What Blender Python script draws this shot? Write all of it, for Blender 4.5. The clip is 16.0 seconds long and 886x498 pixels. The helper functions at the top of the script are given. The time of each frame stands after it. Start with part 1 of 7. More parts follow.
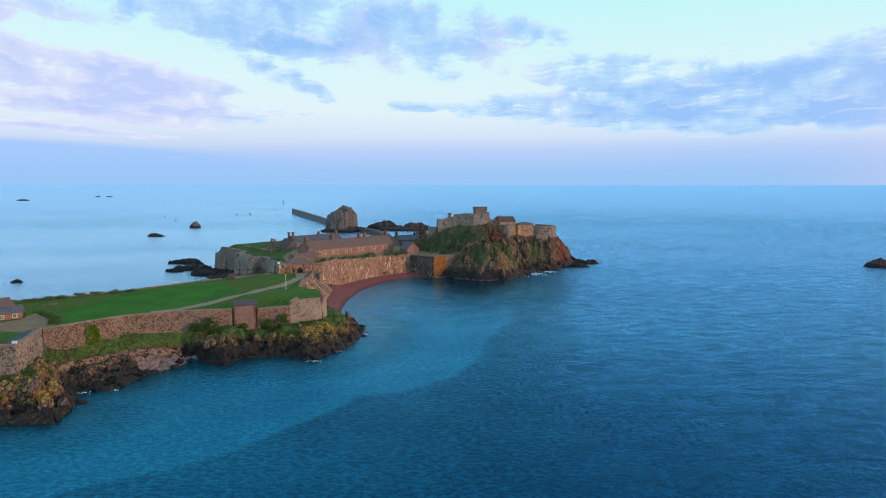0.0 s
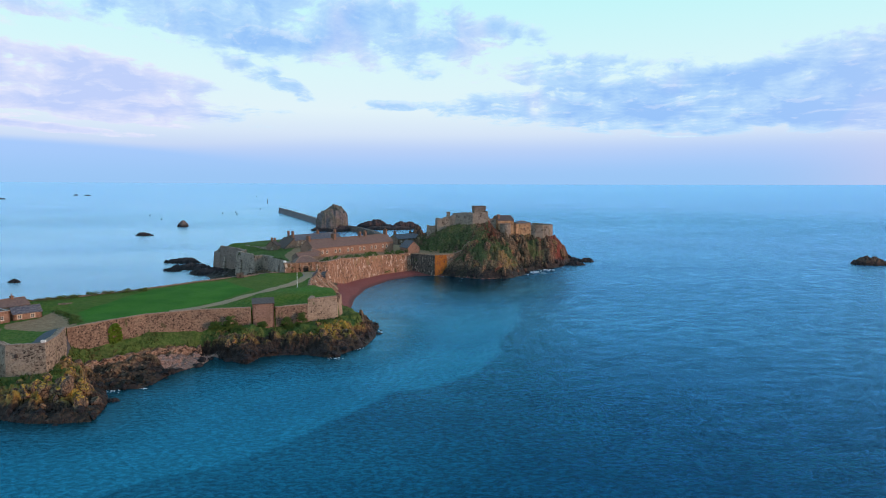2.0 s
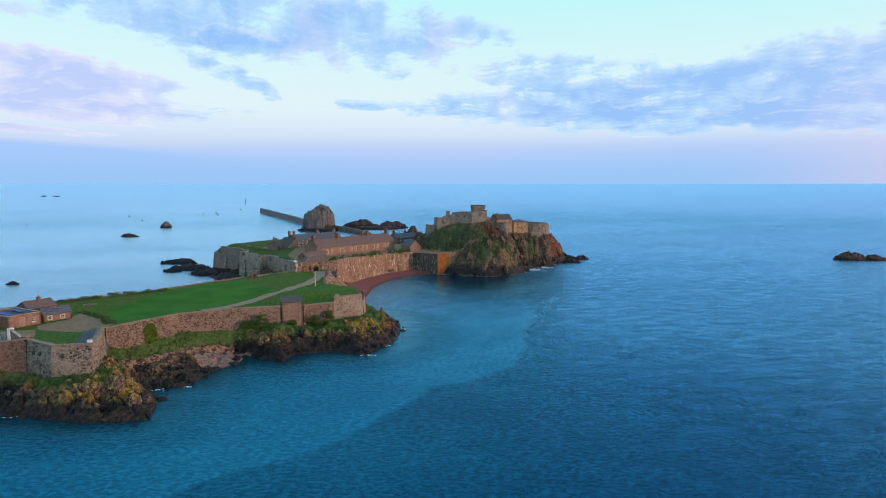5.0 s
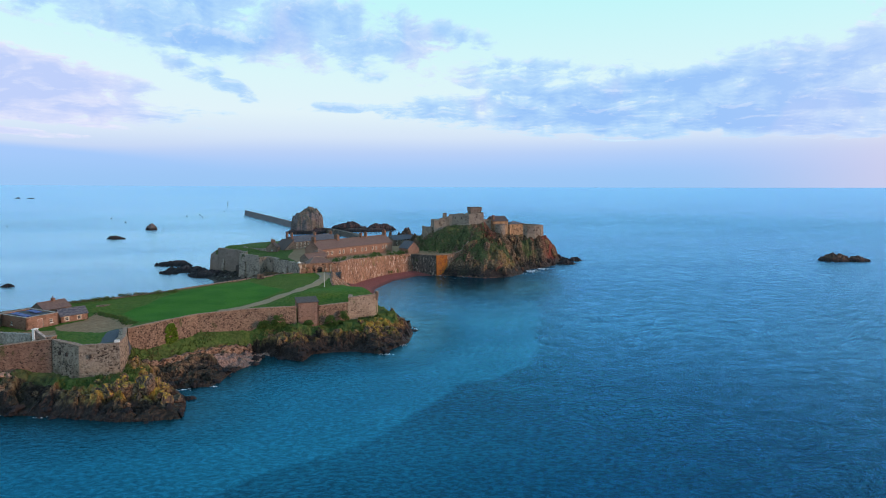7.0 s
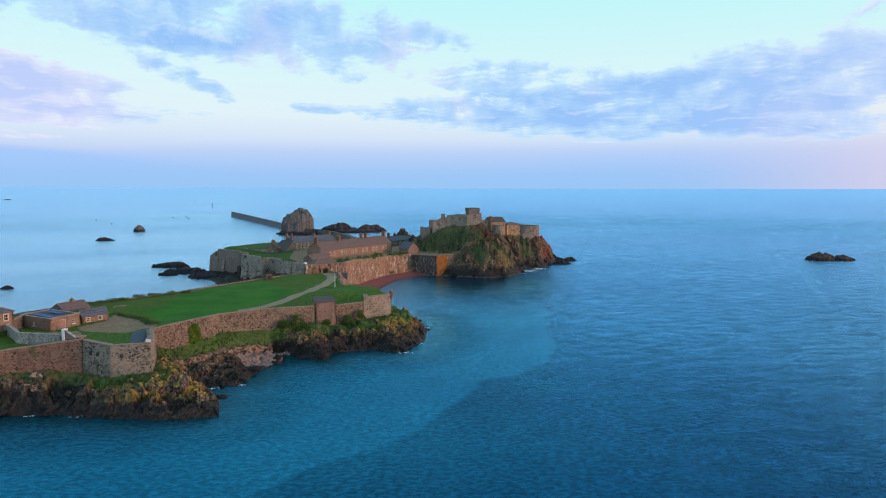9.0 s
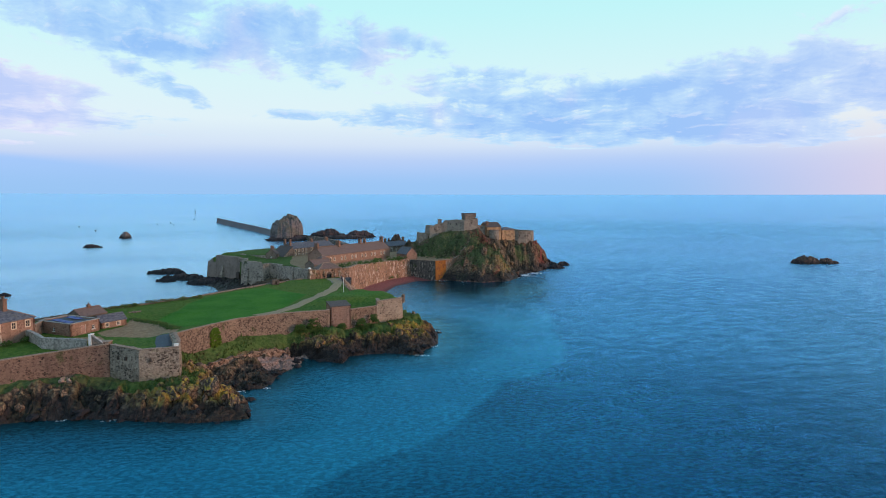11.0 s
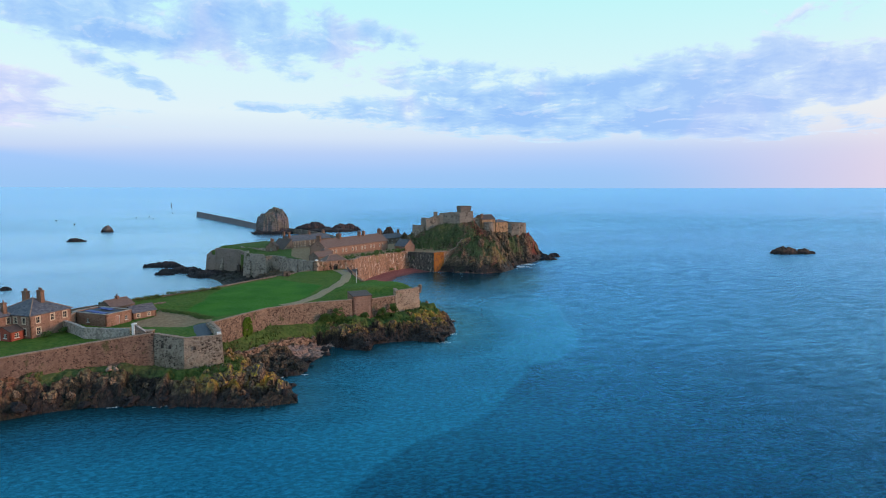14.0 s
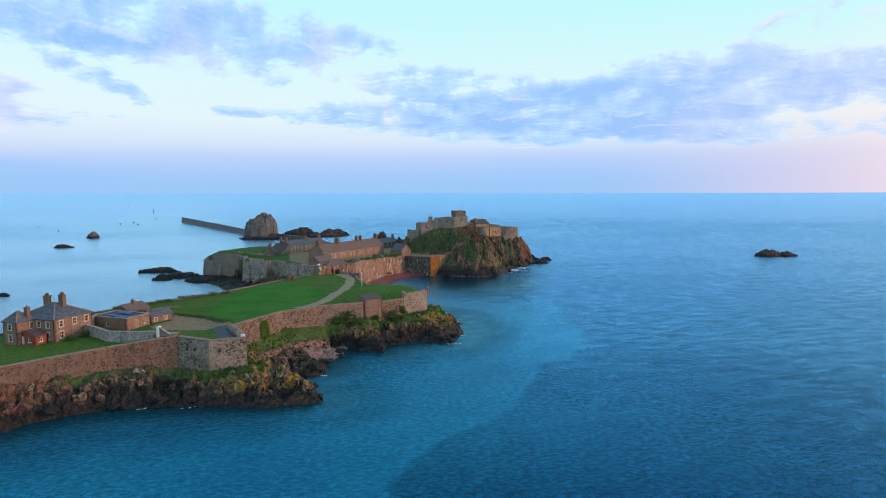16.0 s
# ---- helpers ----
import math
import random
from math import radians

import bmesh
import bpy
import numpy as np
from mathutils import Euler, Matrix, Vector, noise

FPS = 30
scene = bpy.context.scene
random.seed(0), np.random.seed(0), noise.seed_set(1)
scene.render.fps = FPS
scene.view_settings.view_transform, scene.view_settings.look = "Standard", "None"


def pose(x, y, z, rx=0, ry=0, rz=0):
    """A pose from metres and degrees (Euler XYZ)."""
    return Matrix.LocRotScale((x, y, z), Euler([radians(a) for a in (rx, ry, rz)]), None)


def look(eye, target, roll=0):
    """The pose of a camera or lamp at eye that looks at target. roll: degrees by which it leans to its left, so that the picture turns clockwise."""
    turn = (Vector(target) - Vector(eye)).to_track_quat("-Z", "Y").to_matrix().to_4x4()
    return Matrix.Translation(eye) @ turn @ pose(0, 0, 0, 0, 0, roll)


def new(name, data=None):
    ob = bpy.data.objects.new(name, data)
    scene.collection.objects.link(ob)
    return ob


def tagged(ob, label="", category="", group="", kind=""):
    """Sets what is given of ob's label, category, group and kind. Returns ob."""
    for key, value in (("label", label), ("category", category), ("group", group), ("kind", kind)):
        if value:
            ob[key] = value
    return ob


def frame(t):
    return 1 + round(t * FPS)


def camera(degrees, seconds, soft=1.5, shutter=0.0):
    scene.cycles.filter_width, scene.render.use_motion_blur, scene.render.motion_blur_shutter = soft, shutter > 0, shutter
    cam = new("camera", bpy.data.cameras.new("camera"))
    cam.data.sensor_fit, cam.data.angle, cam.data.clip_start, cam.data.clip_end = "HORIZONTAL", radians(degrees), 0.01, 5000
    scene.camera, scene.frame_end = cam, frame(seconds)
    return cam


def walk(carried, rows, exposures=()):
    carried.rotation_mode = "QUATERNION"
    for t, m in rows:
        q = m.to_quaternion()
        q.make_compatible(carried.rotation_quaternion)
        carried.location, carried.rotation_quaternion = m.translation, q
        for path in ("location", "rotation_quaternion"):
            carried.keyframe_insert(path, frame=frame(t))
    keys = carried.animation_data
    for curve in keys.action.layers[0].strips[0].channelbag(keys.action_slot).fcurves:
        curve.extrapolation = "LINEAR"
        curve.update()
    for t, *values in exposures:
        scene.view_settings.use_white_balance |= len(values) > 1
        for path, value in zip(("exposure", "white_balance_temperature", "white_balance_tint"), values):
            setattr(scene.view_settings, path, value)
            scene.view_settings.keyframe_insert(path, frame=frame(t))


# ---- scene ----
cam = camera(68.7, 16.0, soft=1.0)
PATH = [
    (0, (3.425, 14.543, 50.355), (3.409, 16.532, 50.151), 0.1),
    (0.5, (0.505, 13.831, 50.32), (0.506, 15.821, 50.116), 0.1),
    (1, (-2.47, 13.239, 50.411), (-2.453, 15.228, 50.204), 0.1),
    (1.5, (-5.509, 12.578, 50.413), (-5.476, 14.567, 50.205), 0.2),
    (2, (-8.416, 11.93, 50.414), (-8.367, 13.919, 50.207), 0.2),
    (2.5, (-11.326, 11.339, 50.353), (-11.263, 13.328, 50.145), 0.2),
    (3, (-14.326, 10.646, 50.306), (-14.247, 12.634, 50.098), 0.2),
    (3.5, (-17.354, 10.056, 50.275), (-17.259, 12.043, 50.068), 0.1),
    (4, (-20.156, 9.509, 50.28), (-20.047, 11.496, 50.072), 0.1),
    (6.5, (-34.685, 7.229, 49.782), (-34.493, 9.21, 49.581), 0.1),
    (7, (-37.661, 6.827, 49.656), (-37.452, 8.806, 49.458), 0.2),
    (7.5, (-40.63, 6.308, 49.655), (-40.406, 8.285, 49.456), 0.1),
    (8, (-43.508, 5.565, 49.627), (-43.269, 7.541, 49.429), 0.1),
    (8.5, (-46.306, 4.888, 49.65), (-46.052, 6.862, 49.454), 0.2),
    (9, (-49.277, 4.595, 49.541), (-49.006, 6.567, 49.347), 0.2),
    (11.5, (-63.45, 2.214, 49.192), (-63.099, 4.176, 49.019), 0.1),
    (12, (-66.321, 1.645, 49.165), (-65.955, 3.604, 48.991), 0.1),
    (12.5, (-69.011, 1.044, 49.108), (-68.63, 3.0, 48.933), 0.1),
    (13, (-71.736, 0.493, 48.969), (-71.34, 2.445, 48.79), 0.1),
    (13.5, (-74.446, -0.256, 48.951), (-74.037, 1.693, 48.759), 0.1),
    (14, (-77.113, -0.883, 48.936), (-76.689, 1.062, 48.741), 0.1),
    (14.5, (-79.789, -1.534, 48.863), (-79.351, 0.408, 48.671), 0.1),
    (15, (-82.454, -2.109, 48.746), (-81.999, -0.171, 48.559), 0.1),
    (15.5, (-85.041, -2.864, 48.739), (-84.57, -0.929, 48.556), 0.0),
    (16, (-87.69, -3.677, 48.836), (-87.204, -1.745, 48.657), 0.0),
]
walk(cam, [(t, look(eye, target, roll)) for t, eye, target, roll in PATH], [(0, -0.07), (8, -0.07), (13, -0.09), (16, -0.03)])

# ---- light and sky ----
SUN_AZ, SUN_EL = radians(112), radians(7)      # clockwise from +y, height
world = bpy.data.worlds.new("sky")
scene.world = world
world.use_nodes = True


class Nodes:
    """Short way to add nodes to a tree."""

    def __init__(self, tree):
        self.tree = tree
        tree.nodes.clear()

    def add(self, kind, **values):
        n = self.tree.nodes.new(kind)
        for key, value in values.items():
            if key.startswith("i_"):
                n.inputs[key[2:].replace("_", " ")].default_value = value
            elif key.startswith("n_"):
                n.inputs[int(key[2:])].default_value = value
            elif key == "attribute_name":
                n.attribute_name = value
            elif key == "sky_type":
                n.sky_type = value
            elif key == "sun_disc":
                n.sun_disc = value
            elif key == "sun_elevation":
                n.sun_elevation = value
            elif key == "sun_rotation":
                n.sun_rotation = value
        return n

    def wire(self, a, b):
        self.tree.links.new(a, b)

    def put(self, socket, value):
        if hasattr(value, "is_output"):
            self.tree.links.new(value, socket)
        else:
            socket.default_value = value

    def math(self, op, a, b=0.0, c=0.0, clamp=False):
        n = self.tree.nodes.new("ShaderNodeMath")
        n.operation, n.use_clamp = op, clamp
        for i, v in enumerate((a, b, c)):
            self.put(n.inputs[i], v)
        return n.outputs[0]

    def span(self, value, lo, hi, a=0.0, b=1.0, smooth=True):
        n = self.tree.nodes.new("ShaderNodeMapRange")
        n.interpolation_type = "SMOOTHSTEP" if smooth else "LINEAR"
        for i, v in enumerate((value, lo, hi, a, b)):
            self.put(n.inputs[i], v)
        return n.outputs[0]

    def mix(self, fac, a, b, mode="MIX"):
        n = self.tree.nodes.new("ShaderNodeMix")
        n.data_type, n.blend_type = "RGBA", mode
        self.put(n.inputs[0], fac)
        for socket, v in ((n.inputs[6], a), (n.inputs[7], b)):
            self.put(socket, (*v, 1.0) if isinstance(v, tuple) and len(v) == 3 else v)
        return n.outputs[2]

    def noise(self, vector, scale, detail=3.0, rough=0.55, warp=0.0):
        n = self.tree.nodes.new("ShaderNodeTexNoise")
        self.put(n.inputs["Vector"], vector)
        for key, v in (("Scale", scale), ("Detail", detail), ("Roughness", rough), ("Distortion", warp)):
            n.inputs[key].default_value = v
        return n.outputs[0]

    def cells(self, vector, scale, feature="F1", out="Distance", chance=1.0):
        n = self.tree.nodes.new("ShaderNodeTexVoronoi")
        n.feature = feature
        self.put(n.inputs["Vector"], vector)
        n.inputs["Scale"].default_value, n.inputs["Randomness"].default_value = scale, chance
        return n.outputs[out]

    def stretch(self, vector, scale, turn=(0, 0, 0), move=(0, 0, 0)):
        n = self.tree.nodes.new("ShaderNodeMapping")
        self.put(n.inputs["Vector"], vector)
        n.inputs["Scale"].default_value, n.inputs["Rotation"].default_value = scale, turn
        n.inputs["Location"].default_value = move
        return n.outputs[0]

    def ramp(self, fac, stops):
        n = self.tree.nodes.new("ShaderNodeValToRGB")
        self.put(n.inputs[0], fac)
        e = n.color_ramp.elements
        while len(e) < len(stops):
            e.new(0.5)
        for item, (at, col) in zip(e, stops):
            item.position, item.color = at, (*col, 1.0)
        return n.outputs[0]


def build_sky():
    w = Nodes(world.node_tree)
    d = w.add("ShaderNodeTexCoord").outputs["Generated"]
    xyz = w.add("ShaderNodeSeparateXYZ")
    w.wire(d, xyz.inputs[0])
    x, y, z = xyz.outputs
    elev = w.math("ARCSINE", w.math("MINIMUM", w.math("MAXIMUM", z, -1.0), 1.0))
    elev = w.math("MULTIPLY", elev, 180 / math.pi)
    azim = w.math("MULTIPLY", w.math("ARCTAN2", x, y), 180 / math.pi)     # degrees, clockwise from +y
    sky = w.add("ShaderNodeTexSky", sky_type="NISHITA", sun_disc=False, sun_elevation=SUN_EL, sun_rotation=SUN_AZ)
    air = w.mix(1.0, sky.outputs[0], (0.10, 0.10, 0.10), "MULTIPLY")
    clear = w.ramp(w.math("DIVIDE", elev, 60.0, clamp=True), SKY_STOPS)
    base = w.mix(0.93, air, clear)
    # bank of blue haze on the horizon: a clean upper edge in the west, none in the east
    blur = w.span(azim, -24, -6, 0.35, 1.9)
    rim = w.math("ADD", w.span(azim, -36, -14, 3.15, 2.35), w.span(azim, 5, 30, 0.0, 0.5))
    haze = w.span(w.math("DIVIDE", w.math("SUBTRACT", elev, rim), blur), 1.0, -1.0)
    mist = w.mix(w.span(elev, 0.0, 3.0), (0.325, 0.560, 0.905), (0.385, 0.590, 0.965))
    mist = w.mix(w.span(azim, 22, 54, 0.0, 0.8), mist, (0.60, 0.575, 0.86))
    base = w.mix(haze, base, mist)
    # glow of the low sun
    side = w.math("ABSOLUTE", w.math("SUBTRACT", azim, 85.0))
    glow = w.math("MULTIPLY", w.span(side, 58, 18), w.span(elev, 14, 2.0))
    base = w.mix(w.math("MULTIPLY", glow, 0.85), base, (1.0, 0.76, 0.72))
    aureole = w.math("MULTIPLY", w.span(w.math("ABSOLUTE", w.math("SUBTRACT", azim, 95.0)), 52, 5), w.span(elev, 34, 3))
    base = w.mix(aureole, base, (1.9, 1.45, 1.25))
    # cloud cells flatten towards the horizon
    low = w.math("LOGARITHM", w.math("ADD", w.math("MAXIMUM", elev, 0.0), 2.0), math.e)

    def field(lift):
        at = w.add("ShaderNodeCombineXYZ")
        w.wire(azim, at.inputs[0])
        w.wire(w.math("MULTIPLY", w.math("ADD", low, lift), 25.0), at.inputs[1])
        at = at.outputs[0]
        big = w.noise(w.stretch(at, (1, 1, 1), (0, 0, -0.10), (23, 8, 0)), 0.12, 5.0, 0.55, 0.4)
        fine = w.noise(w.stretch(at, (1, 1.15, 1), (0, 0, 0.06), (3, 1, 0)), 0.30, 6.0, 0.60, 0.5)
        wisp = w.noise(w.stretch(at, (1, 0.9, 1), (0, 0, -0.05), (7, 9, 0)), 0.85, 4.0, 0.6, 0.3)
        n = w.math("MULTIPLY", w.math("SUBTRACT", big, 0.5), 2.2)
        n = w.math("ADD", n, w.math("MULTIPLY", w.math("SUBTRACT", fine, 0.5), 2.8))
        return w.math("ADD", n, w.math("MULTIPLY", w.math("SUBTRACT", wisp, 0.5), 0.9))

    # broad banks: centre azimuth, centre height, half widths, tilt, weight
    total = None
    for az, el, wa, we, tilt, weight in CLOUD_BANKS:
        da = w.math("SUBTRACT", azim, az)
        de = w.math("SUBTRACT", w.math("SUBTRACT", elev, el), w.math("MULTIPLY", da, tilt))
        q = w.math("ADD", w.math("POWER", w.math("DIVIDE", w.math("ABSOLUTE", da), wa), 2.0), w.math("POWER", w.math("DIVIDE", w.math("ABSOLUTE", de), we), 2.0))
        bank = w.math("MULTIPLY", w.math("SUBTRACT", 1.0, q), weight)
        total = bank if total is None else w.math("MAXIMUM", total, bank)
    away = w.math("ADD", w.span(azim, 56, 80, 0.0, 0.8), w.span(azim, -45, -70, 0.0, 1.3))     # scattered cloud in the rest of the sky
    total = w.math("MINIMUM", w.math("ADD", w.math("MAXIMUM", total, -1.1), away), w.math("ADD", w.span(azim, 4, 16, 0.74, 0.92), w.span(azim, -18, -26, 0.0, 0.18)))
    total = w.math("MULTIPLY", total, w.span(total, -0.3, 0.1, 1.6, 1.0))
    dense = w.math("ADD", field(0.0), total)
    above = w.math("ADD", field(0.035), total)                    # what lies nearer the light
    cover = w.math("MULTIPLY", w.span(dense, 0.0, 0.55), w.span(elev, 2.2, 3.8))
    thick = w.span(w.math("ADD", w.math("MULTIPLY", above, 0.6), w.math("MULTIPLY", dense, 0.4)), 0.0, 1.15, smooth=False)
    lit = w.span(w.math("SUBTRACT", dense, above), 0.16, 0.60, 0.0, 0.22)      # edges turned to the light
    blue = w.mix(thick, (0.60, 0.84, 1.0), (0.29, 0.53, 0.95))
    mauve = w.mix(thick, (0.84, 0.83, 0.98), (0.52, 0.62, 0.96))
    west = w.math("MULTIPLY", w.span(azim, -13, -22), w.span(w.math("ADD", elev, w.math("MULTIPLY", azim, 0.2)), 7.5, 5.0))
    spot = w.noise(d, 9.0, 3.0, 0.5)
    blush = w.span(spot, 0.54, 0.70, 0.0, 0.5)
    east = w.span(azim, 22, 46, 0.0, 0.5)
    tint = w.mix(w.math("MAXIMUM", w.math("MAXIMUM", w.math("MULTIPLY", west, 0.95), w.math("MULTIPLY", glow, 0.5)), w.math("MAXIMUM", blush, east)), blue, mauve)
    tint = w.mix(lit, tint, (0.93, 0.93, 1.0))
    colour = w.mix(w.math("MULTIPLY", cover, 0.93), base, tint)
    back = w.add("ShaderNodeBackground", i_Strength=SKY_STRENGTH)
    w.wire(colour, back.inputs["Color"])
    out = w.add("ShaderNodeOutputWorld")
    w.wire(back.outputs[0], out.inputs[0])


SKY_STRENGTH = 1.06
SKY_STOPS = ((0.0, (0.48, 0.62, 0.94)), (0.045, (0.55, 0.68, 0.97)), (0.068, (0.69, 0.81, 0.99)), (0.10, (0.79, 0.93, 1.0)),
             (0.15, (0.74, 0.96, 1.0)), (0.25, (0.57, 0.97, 1.0)), (0.5, (0.42, 0.78, 0.95)), (1.0, (0.25, 0.50, 0.85)))
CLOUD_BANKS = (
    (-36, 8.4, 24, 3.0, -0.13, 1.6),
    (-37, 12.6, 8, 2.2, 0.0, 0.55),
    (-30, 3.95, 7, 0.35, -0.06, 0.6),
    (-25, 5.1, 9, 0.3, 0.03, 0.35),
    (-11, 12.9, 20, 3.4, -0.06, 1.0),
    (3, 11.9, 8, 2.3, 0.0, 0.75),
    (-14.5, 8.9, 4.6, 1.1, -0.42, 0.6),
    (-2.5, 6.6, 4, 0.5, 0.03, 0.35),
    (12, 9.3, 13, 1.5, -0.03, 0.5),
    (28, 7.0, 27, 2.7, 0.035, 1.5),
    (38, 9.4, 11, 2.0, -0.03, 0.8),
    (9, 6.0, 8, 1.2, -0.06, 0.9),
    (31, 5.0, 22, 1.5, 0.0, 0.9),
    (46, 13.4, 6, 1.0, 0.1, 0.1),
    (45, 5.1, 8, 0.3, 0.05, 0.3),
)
build_sky()
sun_data = bpy.data.lights.new("sun", "SUN")
sun_data.energy, sun_data.angle, sun_data.color = 2.2, radians(14), (1.0, 0.58, 0.40)
sun_way = Vector((math.sin(SUN_AZ) * math.cos(SUN_EL), math.cos(SUN_AZ) * math.cos(SUN_EL), math.sin(SUN_EL)))
sun = new("sun", sun_data)
sun.matrix_world = look(sun_way * 300, (0, 0, 0))

# ---- materials ----
def material(name):
    m = bpy.data.materials.new(name)
    m.use_nodes = True
    return m, Nodes(m.node_tree)


def finish(n, colour, rough=0.85, bump=None, strength=0.4, distance=0.1, metal=0.0, spec=0.4):
    p = n.add("ShaderNodeBsdfPrincipled")
    n.put(p.inputs["Base Color"], (*colour, 1.0) if isinstance(colour, tuple) else colour)
    n.put(p.inputs["Roughness"], rough)
    p.inputs["Metallic"].default_value = metal
    p.inputs["Specular IOR Level"].default_value = spec
    if bump is not None:
        b = n.add("ShaderNodeBump", i_Strength=strength, i_Distance=distance)
        n.wire(bump, b.inputs["Height"])
        n.wire(b.outputs[0], p.inputs["Normal"])
    out = n.add("ShaderNodeOutputMaterial")
    n.wire(p.outputs[0], out.inputs[0])
    return p


def place(n):
    return n.add("ShaderNodeTexCoord").outputs["Object"]


def rubble(name, light, mid, dark, mortar, size=1.6, holes=0.5, stain=(0.10, 0.09, 0.07), weed=0.0, lime=0.0, run=0.65):
    """Rubble masonry: stones of mixed tone in pale joints, dark open holes, streaks and damp."""
    m, n = material(name)
    v = place(n)
    warp = n.mix(0.06, v, n.add("ShaderNodeTexNoise", i_Scale=1.5).outputs["Color"], "ADD")
    flat = n.stretch(warp, (1.0, 1.0, 1.35))
    tone = n.cells(flat, size, out="Color")
    pick = n.add("ShaderNodeSeparateColor")
    n.wire(tone, pick.inputs[0])
    stone = n.ramp(pick.outputs[0], ((0.0, dark), (0.25, mid), (0.65, light), (1.0, mid)))
    joint = n.cells(flat, size, "DISTANCE_TO_EDGE")
    stone = n.mix(n.span(joint, 0.09, 0.0, 0.0, 0.55), stone, mortar)
    grit = n.noise(v, 6.0, 4.0)
    stone = n.mix(n.span(grit, 0.35, 0.75, 0.0, 0.35), stone, dark)
    gap = n.math("MULTIPLY", n.span(pick.outputs[1], 1.0 - 0.22 * holes, 1.0 - 0.22 * holes + 0.02), n.span(joint, 0.06, 0.16))
    stone = n.mix(n.math("MULTIPLY", gap, 0.92), stone, (0.03, 0.024, 0.02))
    speck = n.noise(v, 1.9, 4.0, 0.62, 0.4)
    stone = n.mix(n.span(speck, 0.54, 0.66, 0.0, 0.30 + 0.4 * min(holes, 1.0)), stone, tuple(c * 0.45 for c in dark))
    stone = n.mix(n.span(speck, 0.42, 0.32, 0.0, 0.5), stone, light)
    streak = n.noise(n.stretch(v, (0.35, 0.35, 0.09)), 1.0, 5.0, 0.65)
    stone = n.mix(n.span(streak, 0.50, 0.72, 0.0, run), stone, stain)
    patch = n.noise(v, 0.16, 4.0, 0.6)
    stone = n.mix(n.span(patch, 0.48, 0.66, 0.0, 0.45), stone, light)
    if lime:
        drip = n.noise(n.stretch(v, (0.9, 0.9, 0.5)), 0.95, 5.0, 0.66)
        zone = n.noise(v, 0.13, 2.0)
        stone = n.mix(n.math("MULTIPLY", n.span(drip, 0.53, 0.63), n.span(zone, 0.40, 0.58, 0.25, min(1.0, lime * 1.35))), stone, (0.66, 0.53, 0.43))
    if weed:
        green = n.noise(n.stretch(v, (0.5, 0.5, 0.3)), 0.6, 4.0, 0.6)
        stone = n.mix(n.span(green, 0.62 - 0.1 * weed, 0.74, 0.0, 0.8), stone, (0.05, 0.075, 0.02))
    high = n.math("SUBTRACT", n.math("ADD", n.span(joint, 0.0, 0.12), n.math("MULTIPLY", grit, 0.5)), gap)
    finish(n, stone, 0.9, high, 0.8, 0.14, spec=0.1)
    return m


def plain(name, colour, rough=0.7, vary=0.25, scale=1.0, metal=0.0, spec=0.4, streaks=False):
    m, n = material(name)
    v = place(n)
    a = n.noise(v, 2.2 * scale, 5.0, 0.6)
    b = n.noise(n.stretch(v, (1, 1, 0.25)) if streaks else v, 0.45 * scale, 4.0, 0.6)
    dark = tuple(c * (1 - vary) for c in colour)
    pale = tuple(min(1.0, c * (1 + vary * 0.7)) for c in colour)
    col = n.mix(n.span(a, 0.3, 0.7), dark, pale)
    col = n.mix(n.span(b, 0.5, 0.75, 0.0, 0.6), col, tuple(c * (1 - 1.4 * vary) if vary < 0.6 else c * 0.3 for c in colour))
    finish(n, col, rough, a, 0.25, 0.03, metal, spec)
    return m


def slate(name, colour, other):
    """Slates in courses, with lichen and odd slates."""
    m, n = material(name)
    v = place(n)
    odd = n.cells(n.stretch(v, (2.2, 2.2, 5.0)), 1.0, out="Color", chance=0.6)
    pick = n.add("ShaderNodeSeparateColor")
    n.wire(odd, pick.inputs[0])
    col = n.mix(pick.outputs[0], colour, other)
    moss = n.noise(v, 0.5, 5.0, 0.65)
    col = n.mix(n.span(moss, 0.50, 0.72, 0.0, 0.5), col, (0.13, 0.105, 0.075))
    edge = n.cells(n.stretch(v, (2.2, 2.2, 5.0)), 1.0, "DISTANCE_TO_EDGE", chance=0.6)
    finish(n, col, 0.7, edge, 0.4, 0.05, spec=0.25)
    return m


